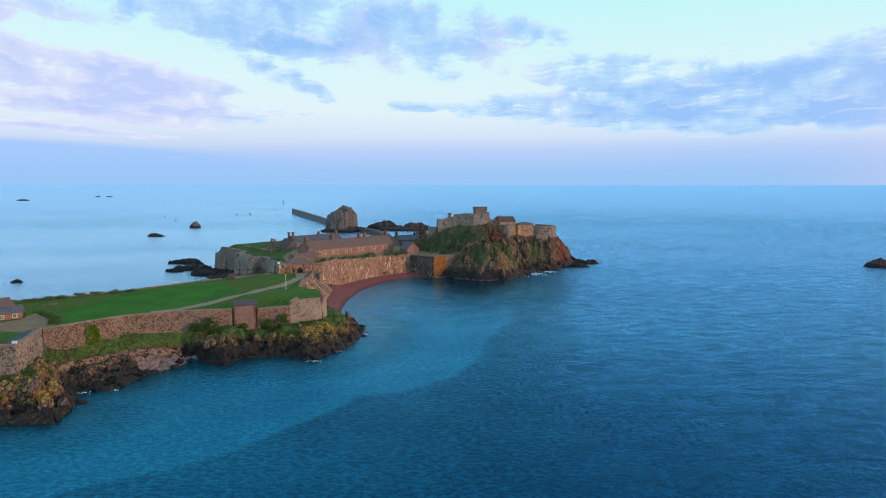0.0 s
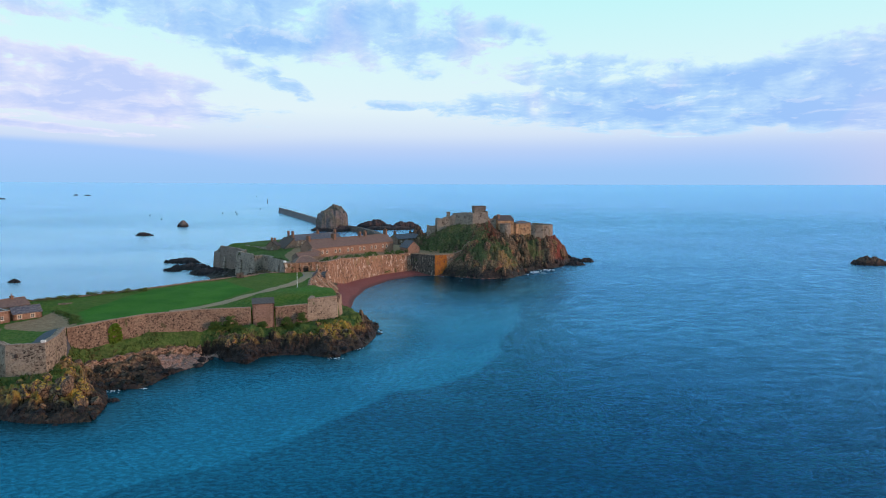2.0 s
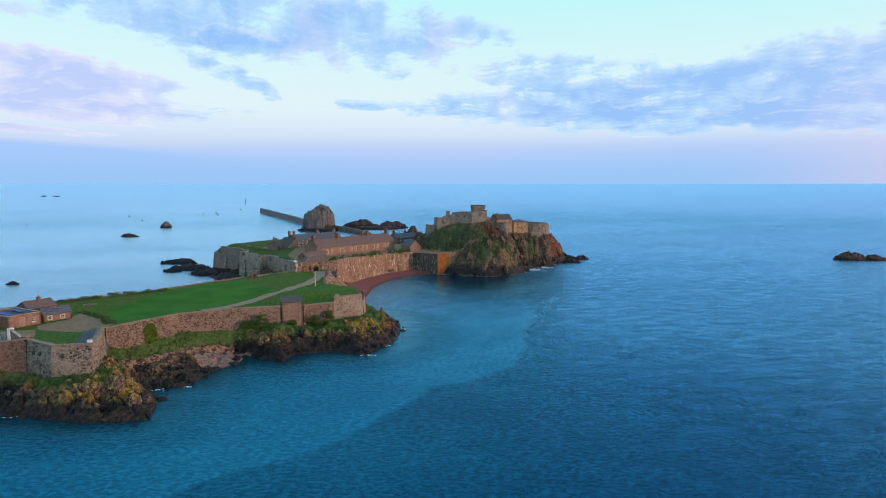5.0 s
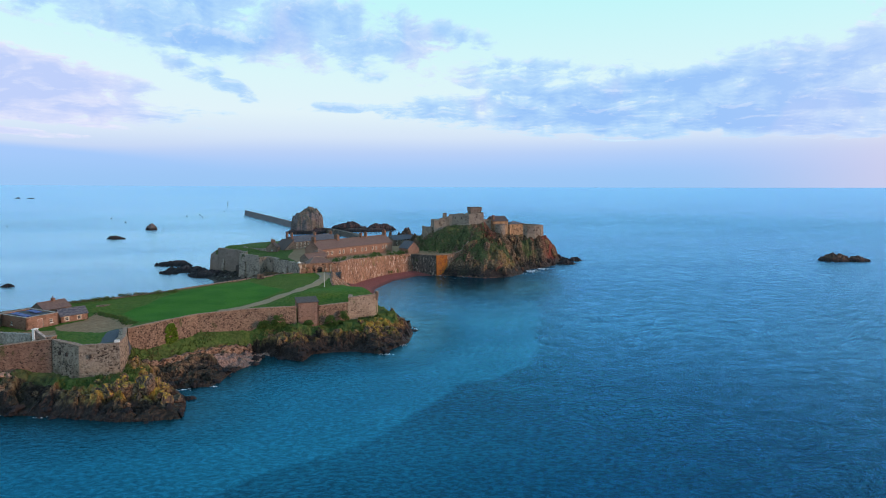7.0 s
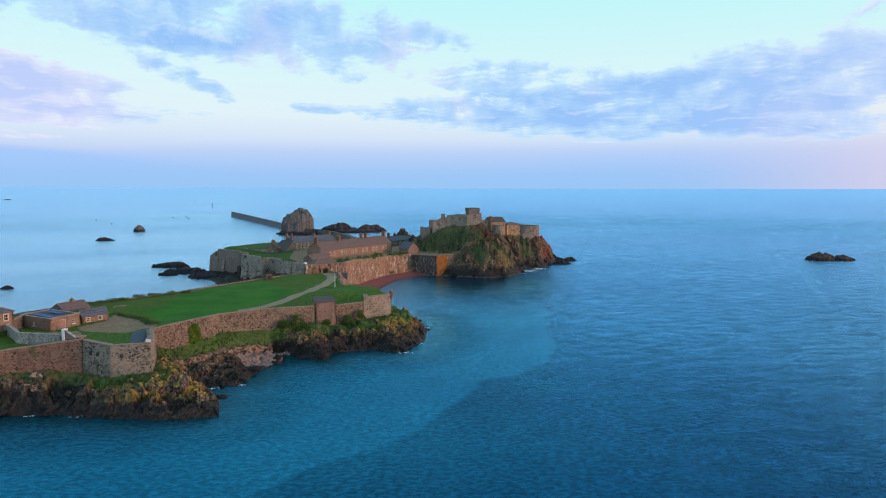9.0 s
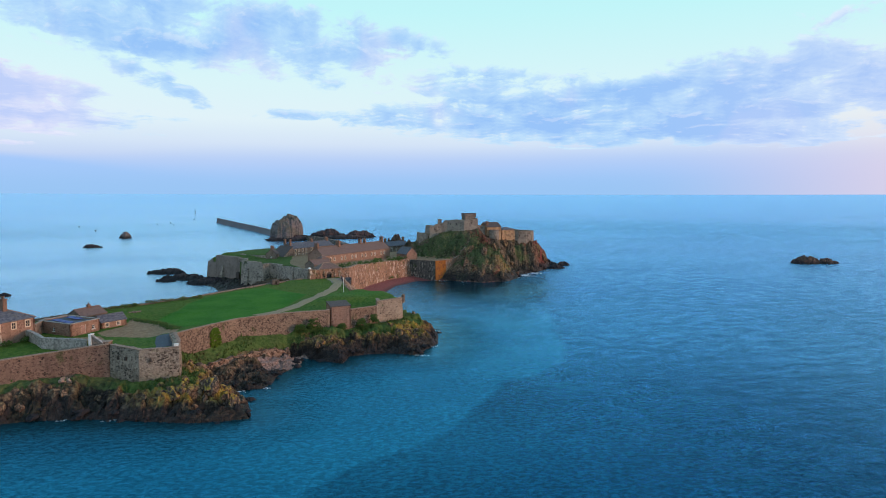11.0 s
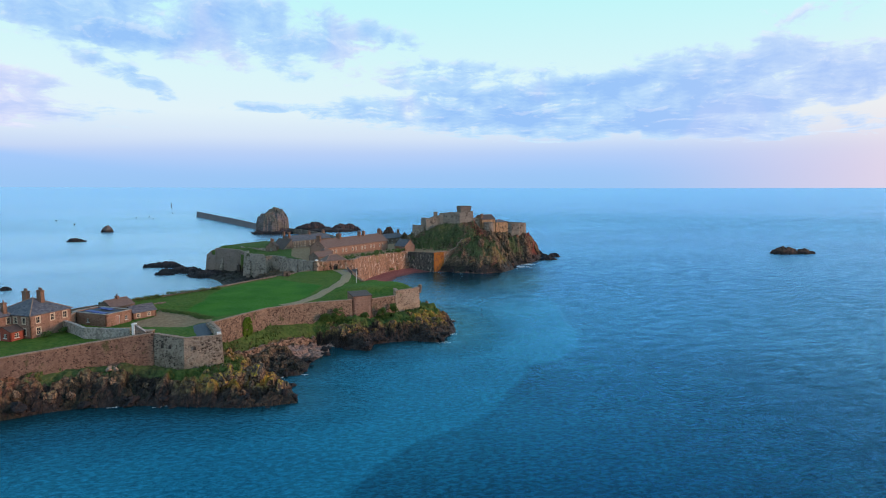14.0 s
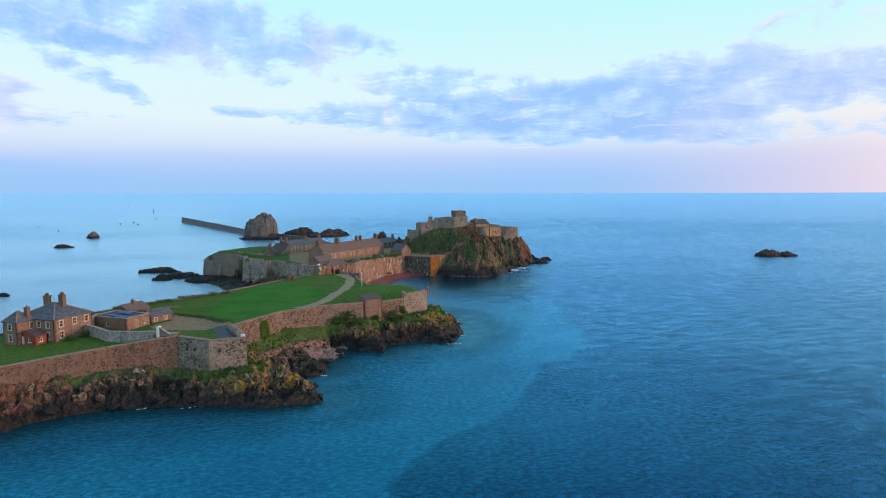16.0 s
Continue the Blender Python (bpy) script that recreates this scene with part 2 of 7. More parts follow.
def terrain_material():
    """Grass, bare earth, shingle and rock, by the coverage stored on the mesh."""
    m, n = material("ground_cover")
    v = place(n)

    def cover(name):
        return n.add("ShaderNodeAttribute", attribute_name=name).outputs["Fac"]

    xyz = n.add("ShaderNodeSeparateXYZ")
    n.wire(v, xyz.inputs[0])
    height = xyz.outputs[2]
    n1 = n.noise(v, 0.22, 5.0, 0.6)
    n2 = n.noise(v, 1.1, 6.0, 0.62)
    n3 = n.noise(v, 4.0, 4.0, 0.6)
    crack = n.cells(n.stretch(v, (1, 1, 0.55), (0.5, 0.3, 0)), 0.75, "DISTANCE_TO_EDGE")
    # rock: red-brown granite, cracked
    rock = n.ramp(n2, ((0.28, (0.030, 0.020, 0.016)), (0.43, (0.11, 0.065, 0.044)), (0.57, (0.25, 0.145, 0.092)), (0.74, (0.38, 0.26, 0.17))))
    rock = n.mix(n.span(n1, 0.46, 0.62, 0.0, 0.7), rock, n.mix(n.span(n3, 0.4, 0.6), (0.035, 0.027, 0.023), (0.10, 0.078, 0.062)))
    drab = n.ramp(n2, ((0.28, (0.035, 0.030, 0.024)), (0.45, (0.10, 0.078, 0.055)), (0.60, (0.19, 0.145, 0.10)), (0.76, (0.30, 0.235, 0.17))))
    rock = n.mix(n.math("MULTIPLY", cover("dry"), 0.6), rock, drab)
    red = cover("red")
    rock = n.mix(n.math("MULTIPLY", red, n.span(n2, 0.2, 0.5)), rock, (0.215, 0.050, 0.042))
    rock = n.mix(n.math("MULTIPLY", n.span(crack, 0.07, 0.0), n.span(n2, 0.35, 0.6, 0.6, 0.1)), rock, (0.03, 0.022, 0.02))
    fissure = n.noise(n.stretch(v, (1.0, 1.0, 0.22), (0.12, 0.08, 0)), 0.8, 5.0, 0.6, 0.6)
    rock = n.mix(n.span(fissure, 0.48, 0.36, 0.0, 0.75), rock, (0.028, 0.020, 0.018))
    # yellow and orange lichen
    spot = n.noise(n.stretch(v, (1, 1, 0.8)), 0.55, 6.0, 0.66)
    lich = n.math("MULTIPLY", cover("lichen"), n.span(n.math("ADD", spot, n.math("MULTIPLY", n3, 0.35)), 0.53, 0.71))
    rock = n.mix(lich, rock, n.mix(n.span(n2, 0.4, 0.65), (0.35, 0.195, 0.028), (0.37, 0.275, 0.050)))
    # dark tide zone with weed
    tide = n.span(n.math("ADD", n.math("SUBTRACT", height, cover("wet")), n.math("MULTIPLY", n.math("SUBTRACT", n.math("ADD", n1, n.math("MULTIPLY", n.math("SUBTRACT", n2, 0.5), 0.5)), 0.5), 10.0)), 5.4, 2.0)
    tide = n.math("MULTIPLY", tide, n.span(cover("sand"), 0.4, 0.1))
    rock = n.mix(n.math("MULTIPLY", tide, 0.93), rock, n.mix(n.span(n2, 0.4, 0.7), (0.016, 0.014, 0.015), (0.045, 0.032, 0.028)))
    # grass
    rough_grass = n.mix(n.span(n2, 0.35, 0.7), (0.043, 0.098, 0.012), (0.105, 0.162, 0.025))
    rough_grass = n.mix(n.span(n1, 0.5, 0.75, 0.0, 0.65), rough_grass, (0.115, 0.130, 0.027))
    rough_grass = n.mix(n.math("MULTIPLY", cover("dry"), 0.75), rough_grass, n.mix(n.span(n2, 0.35, 0.65), (0.055, 0.066, 0.034), (0.120, 0.118, 0.064)))
    mown = n.mix(n.span(n.noise(v, 0.09, 3.0), 0.35, 0.65), (0.026, 0.128, 0.008), (0.045, 0.162, 0.012))
    mown = n.mix(n.span(n3, 0.4, 0.75, 0.0, 0.3), mown, (0.055, 0.145, 0.018))
    turf = n.mix(cover("mown"), rough_grass, mown)
    g = n.math("ADD", n.math("MULTIPLY", n.math("SUBTRACT", n2, 0.5), 0.8), n.math("MULTIPLY", n.math("SUBTRACT", n1, 0.5), 1.5))
    g = n.span(n.math("ADD", cover("grass"), g), 0.36, 0.62)
    col = n.mix(g, rock, turf)
    # dark patches on the wild slopes
    blotch = n.noise(n.stretch(v, (1, 1, 0.7)), 0.085, 5.0, 0.6, 0.5)
    col = n.mix(n.math("MULTIPLY", n.span(blotch, 0.50, 0.60), n.math("MULTIPLY", cover("dry"), 0.62)), col, n.mix(n.span(n2, 0.4, 0.65), (0.020, 0.020, 0.014), (0.052, 0.052, 0.028)))
    # shingle and sand
    sand = n.mix(n.span(n3, 0.35, 0.7), (0.215, 0.070, 0.064), (0.325, 0.125, 0.112))
    sand = n.mix(n.span(height, 0.7, 0.15), sand, (0.15, 0.068, 0.066))
    col = n.mix(n.span(n.math("ADD", cover("sand"), n.math("MULTIPLY", n.math("SUBTRACT", n2, 0.5), 0.35)), 0.42, 0.58), col, sand)
    stones = n.mix(n.span(n3, 0.35, 0.65), (0.13, 0.072, 0.058), (0.42, 0.285, 0.235))
    col = n.mix(n.span(n.math("ADD", cover("shingle"), n.math("MULTIPLY", n.math("SUBTRACT", n2, 0.5), 0.5)), 0.42, 0.6), col, stones)
    # trodden gravel
    gravel = n.mix(n.span(n2, 0.35, 0.7), (0.25, 0.15, 0.085), (0.35, 0.23, 0.135))
    col = n.mix(n.span(n.math("ADD", cover("gravel"), n.math("MULTIPLY", n.math("SUBTRACT", n2, 0.5), 0.5)), 0.4, 0.6), col, gravel)
    high = n.math("ADD", n.math("MULTIPLY", n2, 1.0), n.math("MULTIPLY", n3, 0.5))
    high = n.math("ADD", high, n.math("MULTIPLY", n.math("ADD", n.math("MULTIPLY", n.span(crack, 0.0, 0.12), 0.35), n.math("MULTIPLY", n.span(fissure, 0.36, 0.5), 0.8)), n.span(cover("grass"), 0.6, 0.2)))
    rough = n.mix(tide, (0.9, 0.9, 0.9), (0.45, 0.45, 0.45))
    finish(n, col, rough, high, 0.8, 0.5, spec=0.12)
    return m


def rock_material(name, tones, tide_top=2.6, green=0.0, joints=0.7):
    m, n = material(name)
    v = place(n)
    n1, n2 = n.noise(v, 0.10, 5.0, 0.6), n.noise(v, 0.6, 6.0, 0.64)
    xyz = n.add("ShaderNodeSeparateXYZ")
    n.wire(v, xyz.inputs[0])
    col = n.ramp(n2, ((0.3, tones[0]), (0.5, tones[1]), (0.75, tones[2])))
    if green:
        col = n.mix(n.span(n.math("ADD", n1, n.math("MULTIPLY", xyz.outputs[2], 0.006)), 0.5, 0.66, 0.0, green), col, (0.05, 0.075, 0.02))
    tide = n.span(n.math("ADD", xyz.outputs[2], n.math("MULTIPLY", n1, 3.0)), tide_top + 2.5, tide_top)
    col = n.mix(tide, col, (0.018, 0.016, 0.018))
    crack = n.cells(n.stretch(v, (1, 1, 0.5), (0.4, 0.2, 0)), 0.3, "DISTANCE_TO_EDGE")
    col = n.mix(n.span(crack, 0.08, 0.0, 0.0, joints), col, (0.025, 0.02, 0.02))
    finish(n, col, 0.85, n.math("ADD", n2, n.math("MULTIPLY", n.span(crack, 0.0, 0.2), joints * 1.4)), 0.7, 0.8, spec=0.3)
    return m


def water_material():
    m, n = material("sea_water")
    v = place(n)
    pale = n.add("ShaderNodeAttribute", attribute_name="shallow").outputs["Fac"]
    murk = n.noise(v, 0.02, 4.0, 0.55)
    fringe = n.noise(v, 0.10, 4.0, 0.6)
    pale = n.math("ADD", pale, n.math("MULTIPLY", n.math("SUBTRACT", fringe, 0.5), 0.14))
    deep = n.mix(n.span(murk, 0.35, 0.65), (0.0005, 0.016, 0.036), (0.0008, 0.026, 0.052))
    light = n.mix(n.span(murk, 0.35, 0.65), (0.010, 0.182, 0.296), (0.016, 0.226, 0.345))
    col = n.mix(n.span(pale, 0.22, 0.78, smooth=False), deep, light)
    # dark weed and the cliffs' dark reflection, both as body colour
    col = n.mix(n.add("ShaderNodeAttribute", attribute_name="weedy").outputs["Fac"], col, (0.008, 0.034, 0.038))
    chop = n.noise(n.stretch(v, (0.62, 1.0, 1), (0, 0, 0.22)), 1.15, 6.0, 0.62, 0.3)
    swell = n.noise(n.stretch(v, (0.6, 1.0, 1), (0, 0, 0.5)), 0.07, 3.0, 0.5)
    gust = n.noise(n.stretch(v, (0.5, 1.0, 1), (0, 0, 0.2)), 0.012, 3.0, 0.5)
    high = n.math("ADD", n.math("MULTIPLY", chop, n.span(gust, 0.3, 0.7, 0.7, 1.3)), n.math("MULTIPLY", swell, 1.6))
    ripple = n.noise(n.stretch(v, (0.8, 1.0, 1), (0, 0, 0.3)), 2.6, 4.0, 0.6, 0.2)
    high = n.math("ADD", high, n.math("MULTIPLY", ripple, 0.34))
    waves = n.noise(n.stretch(v, (0.45, 1.0, 1), (0, 0, -0.12)), 0.26, 5.0, 0.62, 0.25)
    high = n.math("ADD", high, n.math("MULTIPLY", waves, 0.9))
    calm = n.add("ShaderNodeAttribute", attribute_name="calm").outputs["Fac"]
    lull = n.add("ShaderNodeAttribute", attribute_name="lull").outputs["Fac"]
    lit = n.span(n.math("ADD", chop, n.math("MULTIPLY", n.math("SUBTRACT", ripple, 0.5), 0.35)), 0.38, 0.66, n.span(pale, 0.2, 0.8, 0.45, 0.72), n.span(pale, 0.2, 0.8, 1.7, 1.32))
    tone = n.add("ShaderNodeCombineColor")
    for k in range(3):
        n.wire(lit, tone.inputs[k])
    col = n.mix(1.0, col, tone.outputs[0], "MULTIPLY")      # light and shade of the wavelets multiplied into the water colour
    bump = n.add("ShaderNodeBump", i_Distance=0.9)
    n.wire(n.math("MULTIPLY", n.span(calm, 0.0, 1.0, 1.0, 0.55), n.span(lull, 0.0, 0.9, 1.0, 0.20)), bump.inputs["Strength"])
    n.wire(high, bump.inputs["Height"])
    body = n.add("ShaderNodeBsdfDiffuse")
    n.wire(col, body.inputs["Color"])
    n.wire(bump.outputs[0], body.inputs["Normal"])
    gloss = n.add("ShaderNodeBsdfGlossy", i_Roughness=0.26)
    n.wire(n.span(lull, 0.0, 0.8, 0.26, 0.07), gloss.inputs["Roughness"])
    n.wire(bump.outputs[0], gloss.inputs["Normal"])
    fres = n.add("ShaderNodeFresnel", i_IOR=1.36)
    n.wire(bump.outputs[0], fres.inputs["Normal"])
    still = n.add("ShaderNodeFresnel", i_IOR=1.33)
    # two Fresnel terms summed to strengthen the reflection
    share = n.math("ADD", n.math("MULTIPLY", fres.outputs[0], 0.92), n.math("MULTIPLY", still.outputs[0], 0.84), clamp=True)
    # calm water: reflection brightened beyond its Fresnel share
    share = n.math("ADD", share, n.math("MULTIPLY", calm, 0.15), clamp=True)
    # painted sheen: reflection colour dark blue looking down, paler at a grazing view
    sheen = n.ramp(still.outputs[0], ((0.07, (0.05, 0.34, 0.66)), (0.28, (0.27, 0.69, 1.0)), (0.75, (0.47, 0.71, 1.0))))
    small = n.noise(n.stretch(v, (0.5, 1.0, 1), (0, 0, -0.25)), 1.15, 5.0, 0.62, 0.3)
    # glints painted into the gloss colour by noise
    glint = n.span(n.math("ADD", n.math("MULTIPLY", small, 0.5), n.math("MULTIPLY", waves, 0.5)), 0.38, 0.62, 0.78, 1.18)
    glint_tint = n.add("ShaderNodeCombineColor")
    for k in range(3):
        n.wire(glint, glint_tint.inputs[k])
    sheen = n.mix(n.span(still.outputs[0], 1.3, 0.35), sheen, n.mix(1.0, sheen, glint_tint.outputs[0], "MULTIPLY"))
    # calm water: pale sky reflection put into the gloss colour
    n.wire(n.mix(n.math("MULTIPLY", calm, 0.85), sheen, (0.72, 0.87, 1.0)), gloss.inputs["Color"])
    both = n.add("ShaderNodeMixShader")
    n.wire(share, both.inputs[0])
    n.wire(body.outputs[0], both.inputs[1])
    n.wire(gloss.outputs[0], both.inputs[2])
    out = n.add("ShaderNodeOutputMaterial")
    n.wire(both.outputs[0], out.inputs[0])
    return m


def foliage(name, dark, pale, sere=None):
    m, n = material(name)
    v = place(n)
    leaf = n.add("ShaderNodeNewGeometry").outputs["Random Per Island"]
    col = n.mix(leaf, dark, pale)
    col = n.mix(n.span(n.noise(v, 0.5, 3.0), 0.4, 0.7, 0.0, 0.5), col, dark)
    if sere:
        col = n.mix(n.span(n.noise(v, 0.13, 4.0, 0.6), 0.46, 0.60, 0.0, 0.85), col, sere)
    finish(n, col, 0.7, spec=0.25)
    return m


M_GROUND = terrain_material()
M_WATER = water_material()
M_PINK = rubble("pink_granite_rubble", (0.385, 0.262, 0.186), (0.235, 0.152, 0.108), (0.085, 0.049, 0.038), (0.26, 0.17, 0.13), 2.4, 0.9, (0.15, 0.09, 0.065), 0.15)
M_BASTION = rubble("bastion_granite_rubble", (0.405, 0.315, 0.235), (0.275, 0.205, 0.155), (0.095, 0.067, 0.051), (0.34, 0.26, 0.20), 1.7, 1.0, (0.15, 0.115, 0.088), 0.2)
M_BATTERY = rubble("battery_granite_rubble", (0.31, 0.19, 0.135), (0.215, 0.125, 0.09), (0.10, 0.058, 0.045), (0.26, 0.165, 0.125), 2.4, 0.45, (0.16, 0.095, 0.07), 0.2)
M_RUINED = rubble("ruined_granite_rubble", (0.42, 0.27, 0.19), (0.27, 0.155, 0.105), (0.08, 0.045, 0.034), (0.20, 0.12, 0.085), 1.5, 1.3, (0.10, 0.06, 0.045), 0.3)
M_PALE = rubble("pale_pink_masonry", (0.50, 0.365, 0.265), (0.385, 0.27, 0.19), (0.20, 0.135, 0.10), (0.42, 0.31, 0.235), 1.9, 0.25, (0.22, 0.15, 0.11), 0.1)
M_GREY = rubble("grey_granite_rubble", (0.40, 0.325, 0.265), (0.27, 0.215, 0.175), (0.10, 0.082, 0.067), (0.33, 0.275, 0.225), 1.1, 0.45, (0.085, 0.075, 0.058), 0.45, 0.2, 0.45)
M_RED = rubble("red_granite_masonry", (0.385, 0.216, 0.138), (0.27, 0.146, 0.095), (0.125, 0.072, 0.052), (0.32, 0.208, 0.152), 1.1, 0.5, (0.13, 0.072, 0.05), 0.35, 0.65, 0.45)
M_CASTLE = rubble("castle_granite", (0.34, 0.275, 0.22), (0.245, 0.192, 0.155), (0.13, 0.10, 0.08), (0.30, 0.25, 0.205), 0.7, 0.0, (0.13, 0.105, 0.08), 0.3)
M_WARM = rubble("warm_castle_granite", (0.52, 0.33, 0.19), (0.38, 0.225, 0.125), (0.17, 0.10, 0.065), (0.42, 0.29, 0.19), 0.8, 0.0, (0.20, 0.13, 0.08), 0.1)
M_HOUSE = rubble("house_granite", (0.40, 0.24, 0.178), (0.31, 0.178, 0.13), (0.19, 0.108, 0.08), (0.39, 0.265, 0.21), 2.2, 0.0, (0.25, 0.15, 0.11))
M_DULL = rubble("weathered_granite", (0.30, 0.23, 0.19), (0.22, 0.165, 0.135), (0.12, 0.09, 0.075), (0.30, 0.25, 0.21), 1.8, 0.1, (0.12, 0.10, 0.085))
M_COPE = plain("weathered_coping", (0.30, 0.20, 0.145), 0.9, 0.35)
M_ORANGE = rubble("orange_lichen_stone", (0.42, 0.165, 0.030), (0.33, 0.115, 0.028), (0.17, 0.07, 0.04), (0.30, 0.125, 0.05), 1.0, 0.15, (0.17, 0.065, 0.042))
M_SLATE = slate("blue_slate", (0.050, 0.054, 0.076), (0.150, 0.142, 0.155))
M_FADED = plain("faded_pink_boards", (0.34, 0.20, 0.16), 0.7, 0.2)
M_REDROOF = slate("red_brown_roof", (0.125, 0.078, 0.066), (0.185, 0.118, 0.098))
M_OLDROOF = slate("weathered_roof", (0.070, 0.050, 0.047), (0.106, 0.076, 0.067))
M_BRICK = rubble("chimney_brick", (0.33, 0.20, 0.145), (0.25, 0.145, 0.105), (0.16, 0.075, 0.05), (0.30, 0.20, 0.15), 3.5, 0.0, (0.18, 0.10, 0.07))
M_WET = rubble("dark_quay_stone", (0.15, 0.125, 0.11), (0.095, 0.08, 0.07), (0.05, 0.042, 0.038), (0.12, 0.105, 0.095), 1.0, 0.0, (0.035, 0.03, 0.026), 0.4, 0.35)
M_QUAY = plain("darker_sea_masonry", (0.155, 0.148, 0.155), 0.9, 0.35, 0.5)
M_WHITE = plain("white_paint", (0.72, 0.70, 0.66), 0.6, 0.15)
M_RENDER = plain("limewashed_render", (0.34, 0.30, 0.27), 0.9, 0.45, 0.8, streaks=True, spec=0.1)
M_CREAM = plain("cream_dressed_stone", (0.62, 0.49, 0.37), 0.8, 0.15)
M_GLASS = plain("window_glass", (0.030, 0.032, 0.038), 0.08, 0.1, spec=0.6)
M_SOLAR = plain("blue_panel", (0.012, 0.04, 0.24), 0.5, 0.25, spec=0.6)
# dark door paint, also the fill that stands for shade in openings
M_DOOR_SHADE = plain("dark_wood_and_shade", (0.06, 0.04, 0.03), 0.6, 0.3)
M_REDDOOR = plain("red_painted_boards", (0.30, 0.065, 0.04), 0.65, 0.25)
M_PATH = plain("worn_gravel", (0.31, 0.235, 0.145), 0.95, 0.22, 1.4, spec=0.1)
M_FORE = plain("forecourt_gravel", (0.26, 0.21, 0.175), 0.95, 0.2, 1.4, spec=0.1)
M_PAVE = plain("grey_paving", (0.075, 0.08, 0.095), 0.85, 0.25, 1.2)
M_CONC = plain("sea_worn_concrete", (0.20, 0.185, 0.185), 0.9, 0.35, 0.5)
M_IRON = plain("dark_iron", (0.035, 0.03, 0.03), 0.6, 0.3)
M_FOAM = plain("sea_foam", (0.78, 0.82, 0.86), 0.9, 0.12)
# reef and islet tones lifted and greyed to stand for distance haze
M_ROCK = rock_material("reef_rock", ((0.030, 0.022, 0.026), (0.070, 0.044, 0.044), (0.13, 0.080, 0.068)))
M_HERM = rock_material("islet_rock", ((0.075, 0.062, 0.066), (0.150, 0.122, 0.120), (0.225, 0.190, 0.182)), 2.5, 0.3, 0.12)
M_BOULDER = rock_material("shore_boulder", ((0.022, 0.016, 0.014), (0.085, 0.05, 0.036), (0.17, 0.10, 0.07)), 1.8)
M_IVY = foliage("ivy_leaves", (0.075, 0.130, 0.008), (0.145, 0.205, 0.018))
M_BUSH = foliage("bush_leaves", (0.036, 0.074, 0.012), (0.088, 0.128, 0.025))

M_BANK = foliage("bank_grass_blades", (0.040, 0.077, 0.013), (0.102, 0.132, 0.030), (0.112, 0.100, 0.042))
M_TUFT = foliage("grass_blades", (0.044, 0.090, 0.013), (0.125, 0.170, 0.032))
M_SCRUB = foliage("dry_scrub", (0.050, 0.078, 0.030), (0.140, 0.165, 0.070), (0.15, 0.135, 0.08))


# ---- building helpers ----
def mesh_of(name, verts, faces, mat, smooth=False):
    me = bpy.data.meshes.new(name)
    me.from_pydata([tuple(v) for v in verts], [], faces)
    me.materials.append(mat)
    if smooth:
        me.polygons.foreach_set("use_smooth", [True] * len(me.polygons))
    me.update()
    return me


def part(name, bm, mat, parent, label=""):
    me = bpy.data.meshes.new(name)
    bmesh.ops.recalc_face_normals(bm, faces=bm.faces)
    bm.to_mesh(me)
    bm.free()
    me.materials.append(mat)
    ob = new(name, me)
    ob.parent = parent
    return tagged(ob, label)


def thing(name, m, label, category, group="", kind=""):
    ob = new(name)
    ob.matrix_world = m
    ob.empty_display_size = 0.5
    return tagged(ob, label, category, group, kind)


def add_box(bm, lo, hi, m=None, taper=0.0):
    x0, y0, z0 = lo
    x1, y1, z1 = hi
    t = taper
    pts = [(x0, y0, z0), (x1, y0, z0), (x1, y1, z0), (x0, y1, z0), (x0 + t, y0 + t, z1), (x1 - t, y0 + t, z1), (x1 - t, y1 - t, z1), (x0 + t, y1 - t, z1)]
    vs = [bm.verts.new(m @ Vector(p) if m else p) for p in pts]
    for f in ((0, 3, 2, 1), (4, 5, 6, 7), (0, 1, 5, 4), (1, 2, 6, 5), (2, 3, 7, 6), (3, 0, 4, 7)):
        bm.faces.new([vs[i] for i in f])
    return vs


def box(name, lo, hi, mat, parent, m=None, taper=0.0, label=""):
    bm = bmesh.new()
    add_box(bm, lo, hi, m, taper)
    return part(name, bm, mat, parent, label)


def solid(name, rings, mat, parent, label="", close=True):
    """A closed skin through rings of points of equal number."""
    bm = bmesh.new()
    vs = [[bm.verts.new(p) for p in r] for r in rings]
    k = len(rings[0])
    for a, b in zip(vs, vs[1:]):
        for i in range(k):
            bm.faces.new((a[i], a[(i + 1) % k], b[(i + 1) % k], b[i]))
    if close:
        bm.faces.new(vs[0][::-1])
        bm.faces.new(vs[-1])
    return part(name, bm, mat, parent, label)


